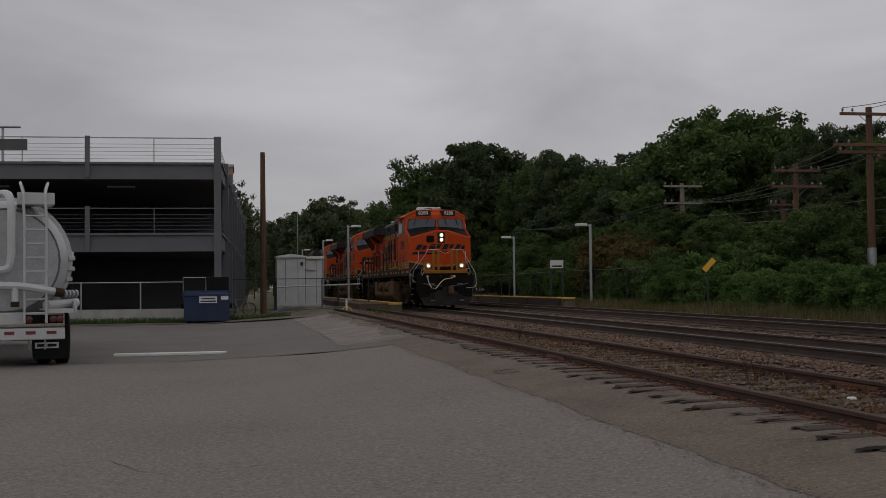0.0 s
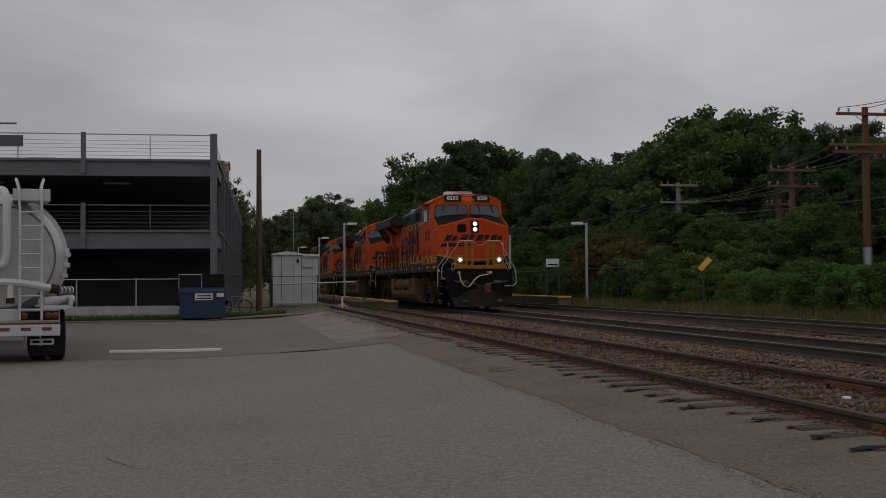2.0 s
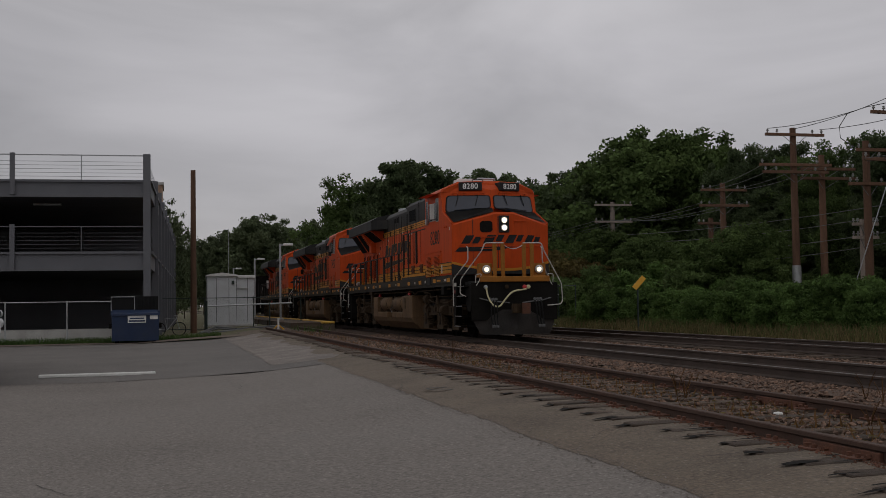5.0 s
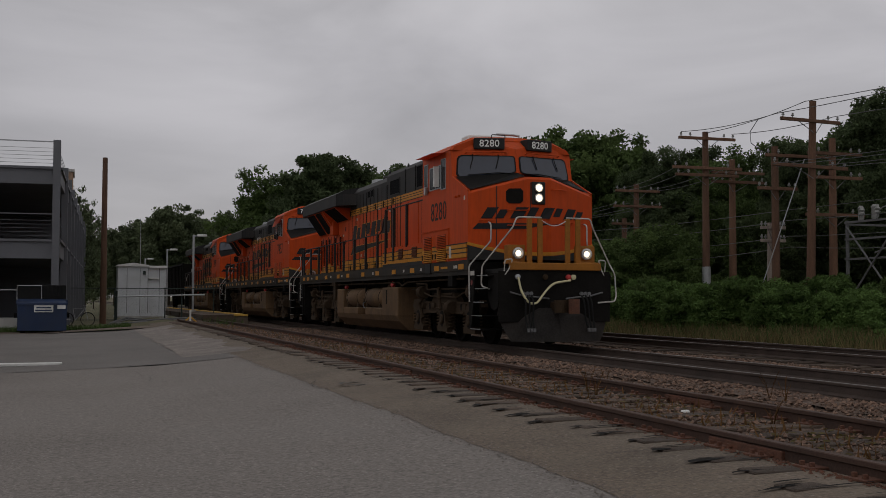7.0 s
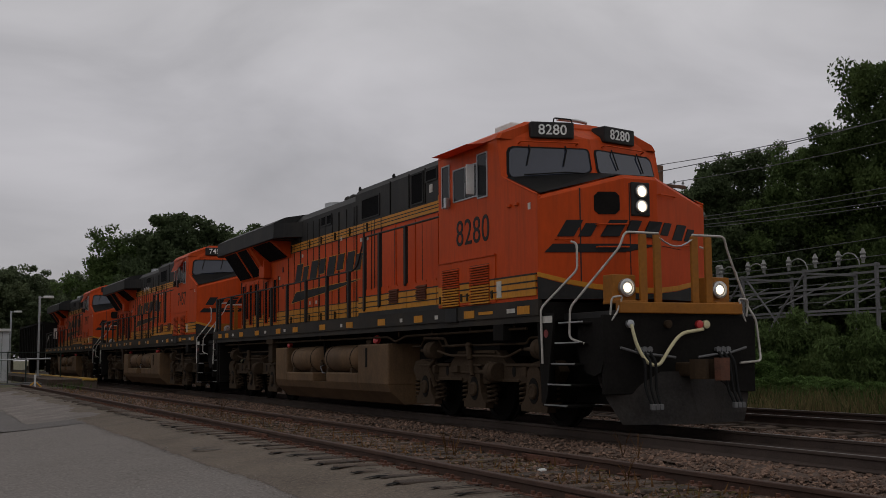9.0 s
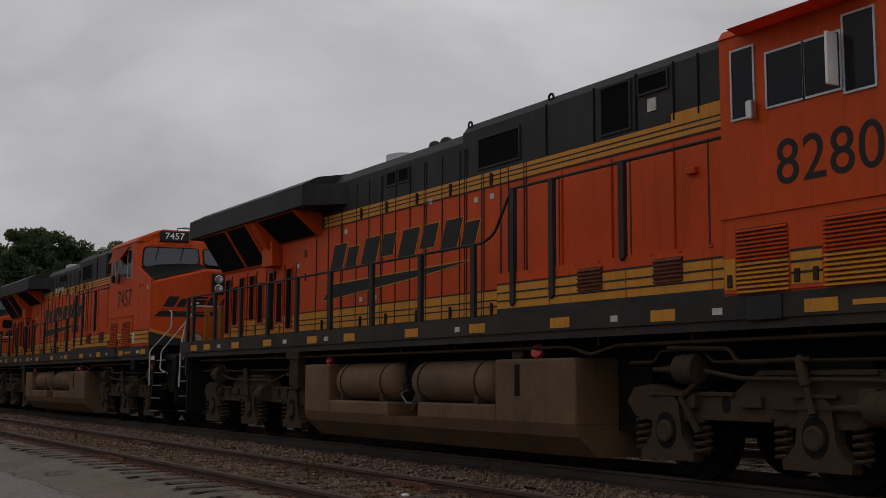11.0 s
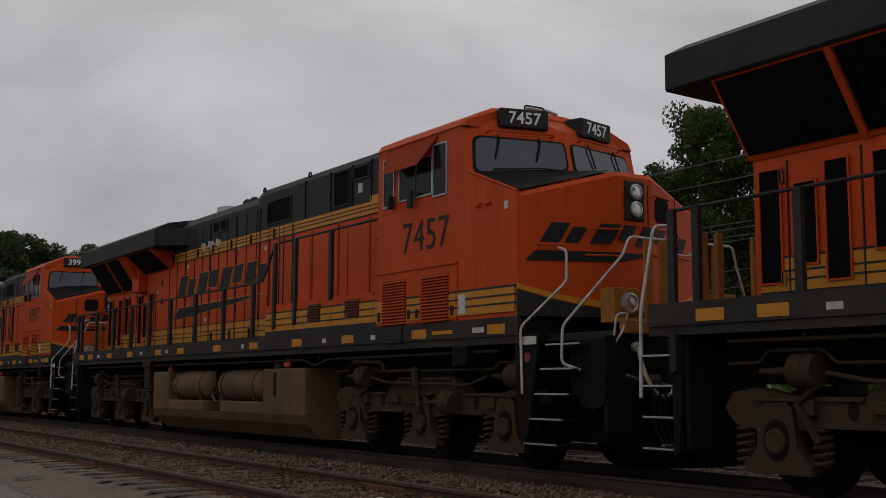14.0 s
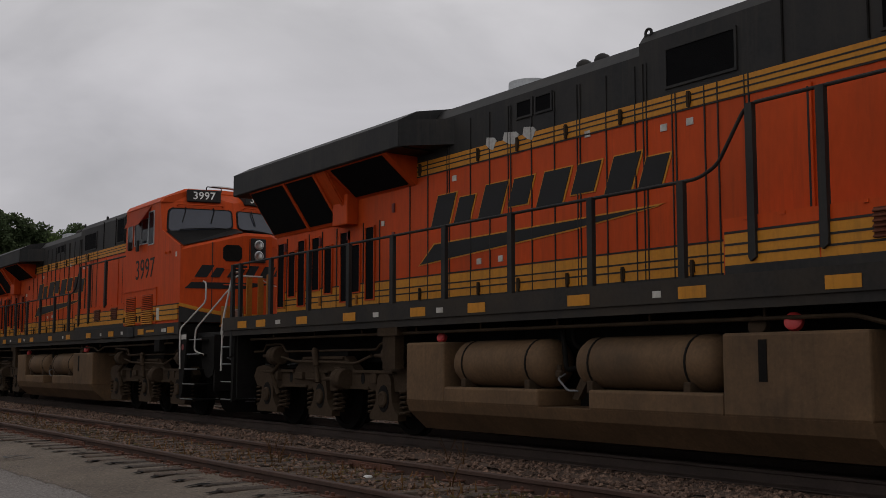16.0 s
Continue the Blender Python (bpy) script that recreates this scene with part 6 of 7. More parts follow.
for i in range(44):
    y = 13 + 1.15 * i + g.uniform(-0.4, 0.4)
    low = 0.45 if 16.5 < y < 23.5 else 1.0
    bush(i % 2, (19.6 if y < 49 else 21.2) + g.uniform(-0.5, 0.8), y, low * (1.42 + 0.45 * noise.noise((y * 0.25, 0, 0)) + g.uniform(-0.25, 0.2) + (0.05 if y > 30 else -0.1)), 1.2 / low ** 0.5)
for i in range(34):
    y = 12 + 2.0 * i + g.uniform(-0.6, 0.6)
    if 19 < y < 26.5:
        continue
    bush((0, 2, 2)[i % 3], 22.2 + g.uniform(-0.8, 1.0), y, (1.45 if y < 43 else 2.3) + g.uniform(-0.35, 0.35), 1.25)
for i in range(26):
    y = 44 + 2.6 * i + g.uniform(-0.8, 0.8)
    plant(KINDS[4 if i % 3 else 2], 24.8 + g.uniform(-1.5, 2.5), y, 4.6 + g.uniform(-0.8, 1.2), g.uniform(0, 360), 1.2)
for x, y, h in ((21.8, 21.4, 1.9), (22.0, 23.8, 2.1), (22.2, 25.6, 1.8)):
    bush(2, x, y, h, 0.75)
for x, y, h in ((22.5, 62, 3.4), (23.5, 66, 4.0), (23, 58, 3.0), (22.0, 64.5, 2.6)):
    bush(3, x, y, h)


def grass(name, x0, x1, y0, y1, count, h, mat, seed, label):
    q = np.random.default_rng(seed)
    x, y = q.uniform(x0, x1, count), y0 + (y1 - y0) * q.random(count) ** 1.3
    z = np.interp(x, [p[0] for p in PROFILE], [p[1] for p in PROFILE])
    tall = h * q.uniform(0.4, 1.25, count)
    a = q.uniform(0, 6.28, count)
    lean = q.normal(0, 0.3, (count, 2)) * tall[:, None]
    w = 0.012 + 0.012 * q.random(count)
    V = np.stack([np.stack([x - w * np.cos(a), y - w * np.sin(a), z], 1), np.stack([x + w * np.cos(a), y + w * np.sin(a), z], 1), np.stack([x + lean[:, 0], y + lean[:, 1], z + tall], 1)], 1).reshape(-1, 3)
    ob = quick_mesh(name, V, np.arange(count * 3).reshape(-1, 3), mat)
    return tagged(ob, label, "grass", kind="stuff")


grass("dry_grass", 16.5, 19.0, 12, 75, 20000, 0.42, "grass_dry", 1, "dry pale grass between the far track and the shrubs")
grass("green_grass", 16.9, 20.5, 12, 75, 9000, 0.45, "grass_green", 2, "green grass and weeds at the foot of the shrubs")
grass("verge_grass", -14, 2.2, 47.5, 49.3, 9000, 0.26, "grass_green", 3, "green grass along the low wall")
grass("siding_weeds", 4.8, 5.8, 5, 46, 1500, 0.15, "weed_rust", 4, "sparse dry rust-brown weeds between the siding rails")
grass("platform_weeds", 5.4, 6.4, 44, 53, 140, 0.34, "grass_green", 5, "weeds by the end of the siding")


def weed(x, y, h, seed):
    r = random.Random(seed)
    bm = bmesh.new()
    for i in range(5):
        a = r.uniform(0, 6.28)
        e = (h * 0.3 * math.cos(a), h * 0.3 * math.sin(a), h * r.uniform(0.6, 1))
        tube(bm, [(0, 0, 0), (e[0] * 0.4, e[1] * 0.4, e[2] * 0.6), e], 0.004, 4)
    ob = mesh_object("dry_weed", bm, "weed_rust")
    ob.matrix_basis = pose(x, y, level(x) + 0.05)
    return tagged(ob, "thin dry weed stalk standing in the ballast", "weed", "weeds in the ballast")


for i, (x, y, h) in enumerate(((8.35, 12.3, 0.42), (8.3, 11.9, 0.35), (5.4, 11.2, 0.3), (5.5, 11.6, 0.35), (5.6, 8.2, 0.25), (5.3, 21, 0.4), (7.4, 15, 0.25))):
    weed(x, y, h, i)

litter_v, litter_f = [], []
r = random.Random(31)
for i in range(900):
    x, y = r.uniform(4.62, 5.85), 5 + 22 * r.random() ** 1.5
    a, s = r.uniform(0, 6.28), r.uniform(0.012, 0.03)
    o = len(litter_v)
    for k in range(4):
        q = a + k * math.pi / 2
        litter_v.append((x + s * (1.6 if k % 2 else 1) * math.cos(q), y + s * math.sin(q), level(x) + 0.085 + r.uniform(0, 0.02)))
    litter_f.append((o, o + 1, o + 2, o + 3))
tagged(raw("leaf_litter", litter_v, litter_f, "leaf_rust"), "dry rust-brown leaf litter between the siding rails", "leaf litter", kind="stuff")

# ---- parking garage ----


def parking_garage():
    e = empty("parking_garage", pose(-0.68, 50.0, -0.47, 0, 0, -1.5), "grey steel open-deck parking garage with dark decks and rooftop railings", "parking garage")
    z = 0.47
    W, D = 34.0, 52.0
    for z0, z1 in ((2.72, 2.95), (5.85, 6.1)):
        part("deck", boxes((-W, -0.2, 0.2, D, z0 + z, z1 + z)), "garage_concrete", e, "concrete parking deck")
    part("ground_slab", boxes((-W, -0.2, 0.2, D, 0.0, 0.12)), "garage_concrete", e)
    # added partition partway down the decks, keeps daylight out of the interior
    part("light_stop_wall", boxes((-W, -0.4, 22.0, 22.3, 0.1, 6.0 + z)), "garage_steel", e)
    part("side_wall", boxes((-W, -W + 0.3, 0.2, 30, 0.1, 6.0 + z)), "garage_steel", e)
    for z0, z1 in ((2.58, 3.39), (5.71, 6.45)):
        bm = boxes((-W, -0.02, 0.0, 0.16, z0 + z + 0.08, z1 + z - 0.1))
        box(bm, -W, -0.02, -0.08, 0.24, z0 + z, z0 + z + 0.08)
        box(bm, -W, -0.02, -0.10, 0.26, z1 + z - 0.1, z1 + z)
        part("edge_beam", bm, "garage_steel", e, "grey steel edge beam")
        bm = boxes((-0.16, 0.0, 0.2, D, z0 + z + 0.08, z1 + z - 0.1), (-0.22, 0.08, 0.2, D, z1 + z - 0.1, z1 + z))
        part("edge_beam", bm, "garage_steel", e)
    cols = [(-0.14 - 5.47 * i, 0.0) for i in range(7)]
    for i, (x, y) in enumerate(cols):
        bm = boxes((x - 0.15, x + 0.15, -0.15, -0.11, 0, (7.57 if i < 9 else 6) + z), (x - 0.15, x + 0.15, 0.11, 0.15, 0, 7.57 + z), (x - 0.02, x + 0.02, -0.12, 0.12, 0, 7.57 + z))
        if i == 0:
            part("column", bm, "garage_steel", e, "grey steel corner column")
        else:
            bm.free()
            part("column", boxes((x - 0.1, x + 0.1, -0.14, 0.0, 5.8 + z, 7.57 + z)), "garage_steel", e)
            part("column", boxes((x - 0.1, x + 0.1, -0.14, 0.0, 2.6 + z, 4.55 + z)), "garage_steel", e)
    for i in range(1, 10):
        y = 5.5 * i
        part("column", boxes((-0.16, 0.14, y - 0.15, y + 0.15, 0, 7.0 + z)), "garage_steel", e)
    for zf, n in ((3.39, 5), (6.45, 5)):
        mt = "galvanised" if zf > 5 else "garage_steel"
        for j in range(n):
            part("guard_cable", boxes((-W, -0.3, 0.10, 0.125, zf + z + 0.15 + j * 0.16, zf + z + 0.165 + j * 0.16)), mt, e)
            part("guard_cable", boxes((-0.1, -0.08, 0.3, D, zf + z + 0.15 + j * 0.16, zf + z + 0.165 + j * 0.16)), mt, e)
        top = 1.05
        part("top_rail", boxes((-W, -0.3, 0.09, 0.14, zf + z + top, zf + z + top + 0.045)), mt, e)
        for i in range(13):
            part("rail_post", boxes((-2.87 - 2.735 * i, -2.83 - 2.735 * i, 0.09, 0.13, zf + z, zf + z + top)), mt, e)
    for i in range(5):
        part("ceiling_light", boxes((-5.2 - 5.5 * i, -4.0 - 5.5 * i, 3.0, 3.2, 5.62 + z, 5.7 + z)), "galvanised", e)
    part("sign_panel", boxes((-12.5, -8.1, 0.02, 0.08, 6.95 + z, 7.42 + z)), "garage_concrete", e, "blank grey board on the railing")
    return e


parking_garage()


def roof_lamp(x, y, h):
    e = empty("roof_lamp", pose(x, y, 6.1), "grey twin-arm lamp post on the garage roof", "lamp post", "lamp posts on the garage roof")
    part("pole", cyl(bmesh.new(), (0, 0, 0), (0, 0, h), 0.06, 8), "galvanised", e)
    part("lamp_head", boxes((-0.75, 0.75, -0.12, 0.12, h, h + 0.08), bevel=0.02), "galvanised", e)


roof_lamp(-10.2, 52.5, 2.1)
roof_lamp(-9.9, 62.0, 1.6)
tw = empty("stair_tower", pose(-1.4, 92, level(-1)), "tan brick stair tower behind the garage", "building")
part("wall", boxes((-2, 1.1, 0, 5, 0, 11.2)), "brick_tan", tw)
part("coping", boxes((-2.1, 1.2, -0.1, 5.1, 11.2, 11.4)), "concrete", tw)

lw = mesh_object("low_wall", boxes((-30, -0.9, 49.35, 49.55, -0.6, 0.12)), "concrete")
tagged(lw, "pale low concrete wall before the garage", "wall", kind="structure")


def pipe_fence(x0, x1, y, z0, z1, gap, name="chain_link_fence", along="x", mat="galvanised", label="grey pipe-framed chain-link fence"):
    """Posts, rails and a mesh of thin wires."""
    e = empty(name, pose(0, 0, 0), label, "fence", "fences")

    def at(u, w):
        return (u, y, w) if along == "x" else (y, u, w)
    n = int((x1 - x0) / gap)
    for i in range(n + 1):
        u = x0 + (x1 - x0) * i / n
        part("post", cyl(bmesh.new(), at(u, z0), at(u, z1 + 0.04), 0.03, 8), mat, e)
    for w in (z1, z0 + 0.12):
        part("rail", cyl(bmesh.new(), at(x0, w), at(x1, w), 0.022, 6), mat, e)
    V, F = [], []
    step = 0.16
    h = z1 - z0
    for k in range(int((x1 - x0 + h) / step)):
        for s in (1, -1):
            u = x0 - (h if s > 0 else 0) + k * step
            a, b = (u, z0), (u + s * h, z1)
            if min(a[0], b[0]) < x0 or max(a[0], b[0]) > x1:
                continue
            o = len(V)
            V += [at(a[0], a[1]), at(a[0] + 0.003, a[1]), at(b[0] + 0.003, b[1]), at(b[0], b[1])]
            F.append((o, o + 1, o + 2, o + 3))
    if V:
        raw("wire_mesh", V, F, "garage_steel" if mat == "galvanised" else mat, e)
    return e


pipe_fence(-16, -1.6, 48.9, -0.47, 1.25, 2.2)
pipe_fence(-0.6, 7.2, 62.5, -0.35, 1.45, 2.4, mat="fence_green", label="dark chain-link fence by the signal cabinet")
pipe_fence(52, 92, 19.4, -0.1, 1.75, 2.5, along="y", mat="fence_green", label="dark chain-link fence behind the far platform")
b = empty("gate_barrier", pose(0, 0, 0), "long white pipe barrier before the signal cabinet", "barrier")
part("bar", cyl(bmesh.new(), (2.0, 61.5, 1.0), (6.6, 61.5, 1.12), 0.04, 8), "galvanised", b)
part("post", cyl(bmesh.new(), (2.05, 61.5, -0.4), (2.05, 61.5, 1.3), 0.06, 8), "fence_green", b)
part("post", cyl(bmesh.new(), (5.4, 61.5, -0.3), (5.4, 61.5, 1.2), 0.04, 8), "fence_green", b)
for pts, rad in (([(1.6, 57, -0.3), (2.4, 58, -0.05), (3.4, 57.5, -0.16), (6.3, 60, -0.05)], 0.05), ([(1.9, 56.6, -0.3), (4.2, 57.2, -0.2), (6.6, 59, -0.1)], 0.06), ([(1.5, 56.8, -0.35), (2.5, 57.6, -0.12), (3.5, 57.0, -0.22)], 0.04)):
    tagged(mesh_object("loose_pipe", tube(bmesh.new(), pts, rad), "steel_dull", True), "loose grey pipe lying on the gravel", "pipe", "loose pipes")

# ---- dumpster, cabinet, bicycle ----


def dumpster():
    e = empty("dumpster", pose(-1.25, 47.2, level(-1.25) + 0.03, 0, 0, 3), "blue steel dumpster with one black lid thrown open", "dumpster")
    bm = bmesh.new()
    prism(bm, [(-0.75, 0.1), (0.62, 0.1), (0.72, 1.35), (-0.85, 1.15)], "x", -0.9, 0.9)
    part("body", bm, "dumpster_blue", e)
    part("rim", boxes((-0.94, 0.94, -0.9, -0.8, 1.1, 1.2), (-0.94, -0.88, -0.85, 0.75, 1.14, 1.3), (0.88, 0.94, -0.85, 0.75, 1.14, 1.3), bevel=0.012), "dumpster_blue", e)
    for s in (-1, 1):
        part("fork_pocket", boxes((min(s * 0.9, s * 1.02), max(s * 0.9, s * 1.02), -0.55, 0.35, 0.6, 0.78), bevel=0.015), "under_black", e)
        part("skid", boxes((s * 0.7 - 0.08, s * 0.7 + 0.08, -0.7, 0.6, 0, 0.1)), "under_black", e)
    part("lid", boxes((0.02, 0.93, 0.55, 0.62, 1.2, 1.88), *[(0.06 + i * 0.145, 0.13 + i * 0.145, 0.52, 0.56, 1.22, 1.86) for i in range(6)], bevel=0.01), "rubber", e, "ribbed black plastic lid")
    part("lid_frame", tube(bmesh.new(), [(-0.92, 0.6, 1.25), (-0.92, 0.6, 1.86), (0.0, 0.6, 1.86), (0.0, 0.6, 1.25)], 0.02, 6), "galvanised", e)
    part("lid", boxes((-0.9, -0.02, 0.62, 0.66, 1.22, 1.84)), "rubber", e)
    part("sticker", boxes((-0.3, 0.4, -0.862, -0.852, 0.82, 1.1)), "white_paint", e, "white sticker with dark lines")
    part("sticker_line", boxes((-0.22, 0.32, -0.87, -0.86, 0.97, 1.02)), "dumpster_blue", e)
    part("sticker_line", boxes((-0.26, 0.36, -0.87, -0.86, 0.86, 0.92)), "dumpster_blue", e)
    part("sticker", boxes((0.55, 0.85, -0.862, -0.852, 0.95, 1.1)), "white_paint", e)
    return e


dumpster()


def signal_cabinet():
    e = empty("signal_cabinet", pose(2.17, 65, -0.16), "pale grey metal signal equipment cabinet with two doors", "equipment cabinet")
    part("body", boxes((0.05, 1.68, 0, 2.2, 0.1, 2.85), (1.68, 2.66, 0.1, 2.2, 0.1, 2.75), bevel=0.01), "cabinet_grey", e)
    bm = bmesh.new()
    prism(bm, [(0.0, 2.85), (1.74, 2.85), (1.74, 2.93), (0.87, 3.06), (0.0, 2.93)], "y", -0.12, 2.3)
    part("roof", bm, "white_paint", e)
    part("roof", boxes((1.72, 2.72, -0.02, 2.3, 2.75, 2.9), bevel=0.02), "white_paint", e)
    for x in (0.55, 1.25, 1.68, 2.3):
        part("door_joint", boxes((x - 0.012, x + 0.012, -0.006 if x < 1.7 else 0.094, 0.02 if x < 1.7 else 0.12, 0.25, 2.75)), "fence_green", e)
    part("hood_vent", boxes((1.4, 1.55, -0.12, 0.0, 2.4, 2.6), bevel=0.02), "fence_green", e)
    part("shelf", boxes((1.75, 2.3, 0.0, 0.1, 2.15, 2.19)), "white_paint", e)
    part("plinth", boxes((-0.1, 2.8, -0.1, 2.3, 0, 0.1)), "concrete", e)
    part("antenna", cyl(bmesh.new(), (1.3, 1, 2.9), (1.3, 1, 5.6), 0.015, 6), "galvanised", e)
    return e


signal_cabinet()


def bicycle():
    e = empty("bicycle", pose(0.1, 56.5, level(0.1), 0, 0, 15), "dark bicycle standing by the garage", "bicycle")
    for x in (-0.5, 0.5):
        part("wheel", tube(bmesh.new(), [(x + 0.33 * math.cos(a), 0, 0.34 + 0.33 * math.sin(a)) for a in (2 * math.pi * i / 20 for i in range(21))], 0.02, 6), "rubber", e)
    part("frame", tube(tube(bmesh.new(), [(-0.5, 0, 0.34), (-0.1, 0, 0.3), (-0.2, 0, 0.85), (0.35, 0, 0.85), (-0.1, 0, 0.3)], 0.02, 6), [(0.5, 0, 0.34), (0.35, 0, 0.95)], 0.02, 6), "galvanised", e)
    part("handlebar", tube(bmesh.new(), [(0.35, -0.25, 1.0), (0.35, 0.25, 1.0)], 0.015, 6), "galvanised", e)


bicycle()

# ---- tanker truck: seen from behind ----


def tanker_truck():
    g0 = level(-4.5) + 0.03
    e = empty("tanker_truck", pose(-4.15, 21.6, g0, 0, 0, 12), "white vacuum tanker truck with a rear ladder, parked on asphalt", "truck")
    bm = lathe(bmesh.new(), (0, 0.25, 1.95), (0, 1, 0), [(0, 0.45), (0.04, 0.75), (0.16, 1.0), (0.42, 1.13), (0.9, 1.19), (6.6, 1.19), (7.0, 1.0), (7.2, 0.5)], 40)
    part("tank", bm, "truck_white", e, "white rounded tank barrel", smooth=True)
    for y in (0.55, 2.2, 4.0, 5.8):
        part("band", lathe(bmesh.new(), (0, y + 0.25, 1.95), (0, 1, 0), [(0, 1.15), (0, 1.225), (0.09, 1.225), (0.09, 1.15)], 40), "truck_white", e, smooth=True)
    part("rear_door_ring", lathe(bmesh.new(), (0, 0.22, 1.95), (0, 1, 0), [(0, 0.86), (0, 0.93), (0.06, 0.95), (0.06, 0.86)], 32), "galvanised", e, smooth=True)
    for z in (2.0, 1.8, 1.6):
        bm = bmesh.new()
        x = math.sqrt(1.21 ** 2 - (z - 1.95) ** 2)
        box(bm, x - 0.06, x + 0.06, 0.75, 2.0, z - 0.03, z + 0.05, bevel=0.01)
        part("side_rib", bm, "truck_white", e)
    part("side_lamp", boxes((1.2, 1.26, 1.0, 1.06, 2.06, 2.14)), "white_paint", e)
    for x in (0.32, 0.7):
        bm = tube(bmesh.new(), rounded([(x, -0.12, 0.8), (x, -0.12, 2.7), (x - 0.02, -0.1, 3.2), (x - 0.08 if x < 0.5 else x + 0.05, 0.1, 3.42), (x, 0.35, 3.3), (x, 0.5, 3.1)], 0.12), 0.025)
        part("ladder_rail", bm, "truck_white", e, smooth=True)
    for i in range(8):
        part("ladder_rung", cyl(bmesh.new(), (0.32, -0.12, 0.98 + i * 0.255), (0.7, -0.12, 0.98 + i * 0.255), 0.016, 8), "truck_white", e)
    part("top_platform", boxes((0.2, 0.85, 0.05, 0.7, 2.98, 3.04), (0.2, 0.85, 0.0, 0.04, 2.98, 3.2), bevel=0.01), "truck_white", e)
    bm = tube(bmesh.new(), rounded([(-0.6, -0.1, 1.75), (0.06, -0.1, 1.78), (0.1, -0.1, 2.0), (0.1, -0.1, 3.0), (0.05, 0.1, 3.18), (-0.1, 0.5, 3.2)], 0.15), 0.075)
    part("vent_pipe", bm, "truck_white", e, smooth=True)
    part("hose_pipe", tube(bmesh.new(), rounded([(-1.2, -0.15, 1.52), (0.3, -0.15, 1.48), (0.9, -0.1, 1.36)], 0.2), 0.07), "truck_white", e, smooth=True)
    part("hose_end", cyl(bmesh.new(), (0.85, -0.12, 1.37), (1.0, -0.1, 1.34), 0.085, 14), "grime", e)
    part("valve_pipe", tube(bmesh.new(), [(0.16, -0.15, 1.45), (0.16, -0.17, 1.15)], 0.06), "truck_white", e)
    part("valve_end", cyl(bmesh.new(), (0.16, -0.17, 1.2), (0.16, -0.17, 1.1), 0.075, 14), "grime", e)
    part("suction_hose", cyl(bmesh.new(), (0.7, 0.0, 1.12), (1.27, 0.5, 1.16), 0.09, 14), "truck_white", e)
    for i in range(5):
        part("coupling", lathe(bmesh.new(), (0.95 + i * 0.07, 0.2 + i * 0.06, 1.33), (0.75, 0.66, 0), [(0, 0.05), (0.0, 0.075), (0.04, 0.075), (0.04, 0.05)], 12), "galvanised", e, smooth=True)
    part("hose_tray", boxes((0.68, 1.22, -0.1, 4.5, 0.98, 1.06), (1.18, 1.24, -0.1, 4.5, 0.98, 1.2)), "truck_white", e)
    part("rear_panel", boxes((-1.2, 1.02, -0.05, 0.1, 0.72, 1.0), bevel=0.02), "truck_white", e)
    part("bumper", boxes((-1.25, 1.02, -0.2, -0.05, 0.5, 0.72), bevel=0.02), "truck_white", e)
    part("bumper_board", boxes((-1.2, 1.0, -0.22, -0.02, 0.735, 0.79), bevel=0.012), "wood_grey", e, "weathered brown bumper board")
    # the lamps' recess is only a near-black strip painting its shade
    part("lamp_recess_shade", boxes((0.3, 1.0, -0.058, -0.05, 0.79, 0.95)), "under_black", e)
    part("seam_ring", lathe(bmesh.new(), (0, 0.235, 1.95), (0, 1, 0), [(0, 0.955), (0, 0.972), (0.02, 0.972), (0.02, 0.955)], 32), "steel_dull", e, "dark gasket round the rear door", smooth=True)
    for i in range(6):
        part("reflector_tape", boxes((-1.1 + i * 0.36, -0.93 + i * 0.36, -0.206, -0.2, 0.6, 0.66)), "sign_dull", e)
    for x in (0.4, 0.82, 0.94):
        part("tail_lamp", lathe(bmesh.new(), (x, -0.05, 0.87), (0, -1, 0), [(0, 0.065), (0.04, 0.065), (0.05, 0.04)], 16), "lens_red", e, "dark red round tail lamp", smooth=True)
    for x in (-0.9, 0.86):
        for y in (0.9, 2.2):
            for k in (-0.17, 0.17):
                w = lathe(bmesh.new(), (x + k - 0.13, y, 0.5), (1, 0, 0), [(0, 0.28), (0.0, 0.44), (0.03, 0.49), (0.23, 0.49), (0.26, 0.44), (0.26, 0.28), (0.2, 0.25)], 28)
                wh = part("wheel", w, "rubber", e, "black truck tyre", smooth=True)
                part("rim", lathe(bmesh.new(), (x + k - 0.1, y, 0.5), (1, 0, 0), [(0, 0.26), (0.2, 0.26), (0.2, 0.12), (0.24, 0.1)], 20), "galvanised", wh, smooth=True)
    part("chassis", boxes((-0.45, -0.3, 0, 8.6, 0.62, 0.85), (0.3, 0.45, 0, 8.6, 0.62, 0.85), (-1, 1, 0.85, 0.95, 0.45, 0.55), (-1, 1, 2.15, 2.25, 0.45, 0.55)), "under_black", e)
    part("mud_flap", boxes((0.5, 1.12, 0.3, 0.32, 0.12, 0.62)), "rubber", e)
    part("mud_flap_plate", boxes((0.52, 0.94, 0.285, 0.3, 0.32, 0.43)), "white_paint", e, "white plate with dark bars")
    part("plate_bar", boxes((0.56, 0.70, 0.28, 0.286, 0.35, 0.4)), "text_black", e)
    part("plate_bar", boxes((0.74, 0.9, 0.28, 0.286, 0.35, 0.4)), "text_black", e)
    for x in (0.42, 0.7):
        part("flap_hanger", boxes((x - 0.015, x + 0.015, 0.27, 0.3, 0.3, 0.55)), "truck_white", e)
    part("fender", boxes((0.6, 1.16, 0.2, 3.0, 1.02, 1.06), bevel=0.01), "truck_white", e)
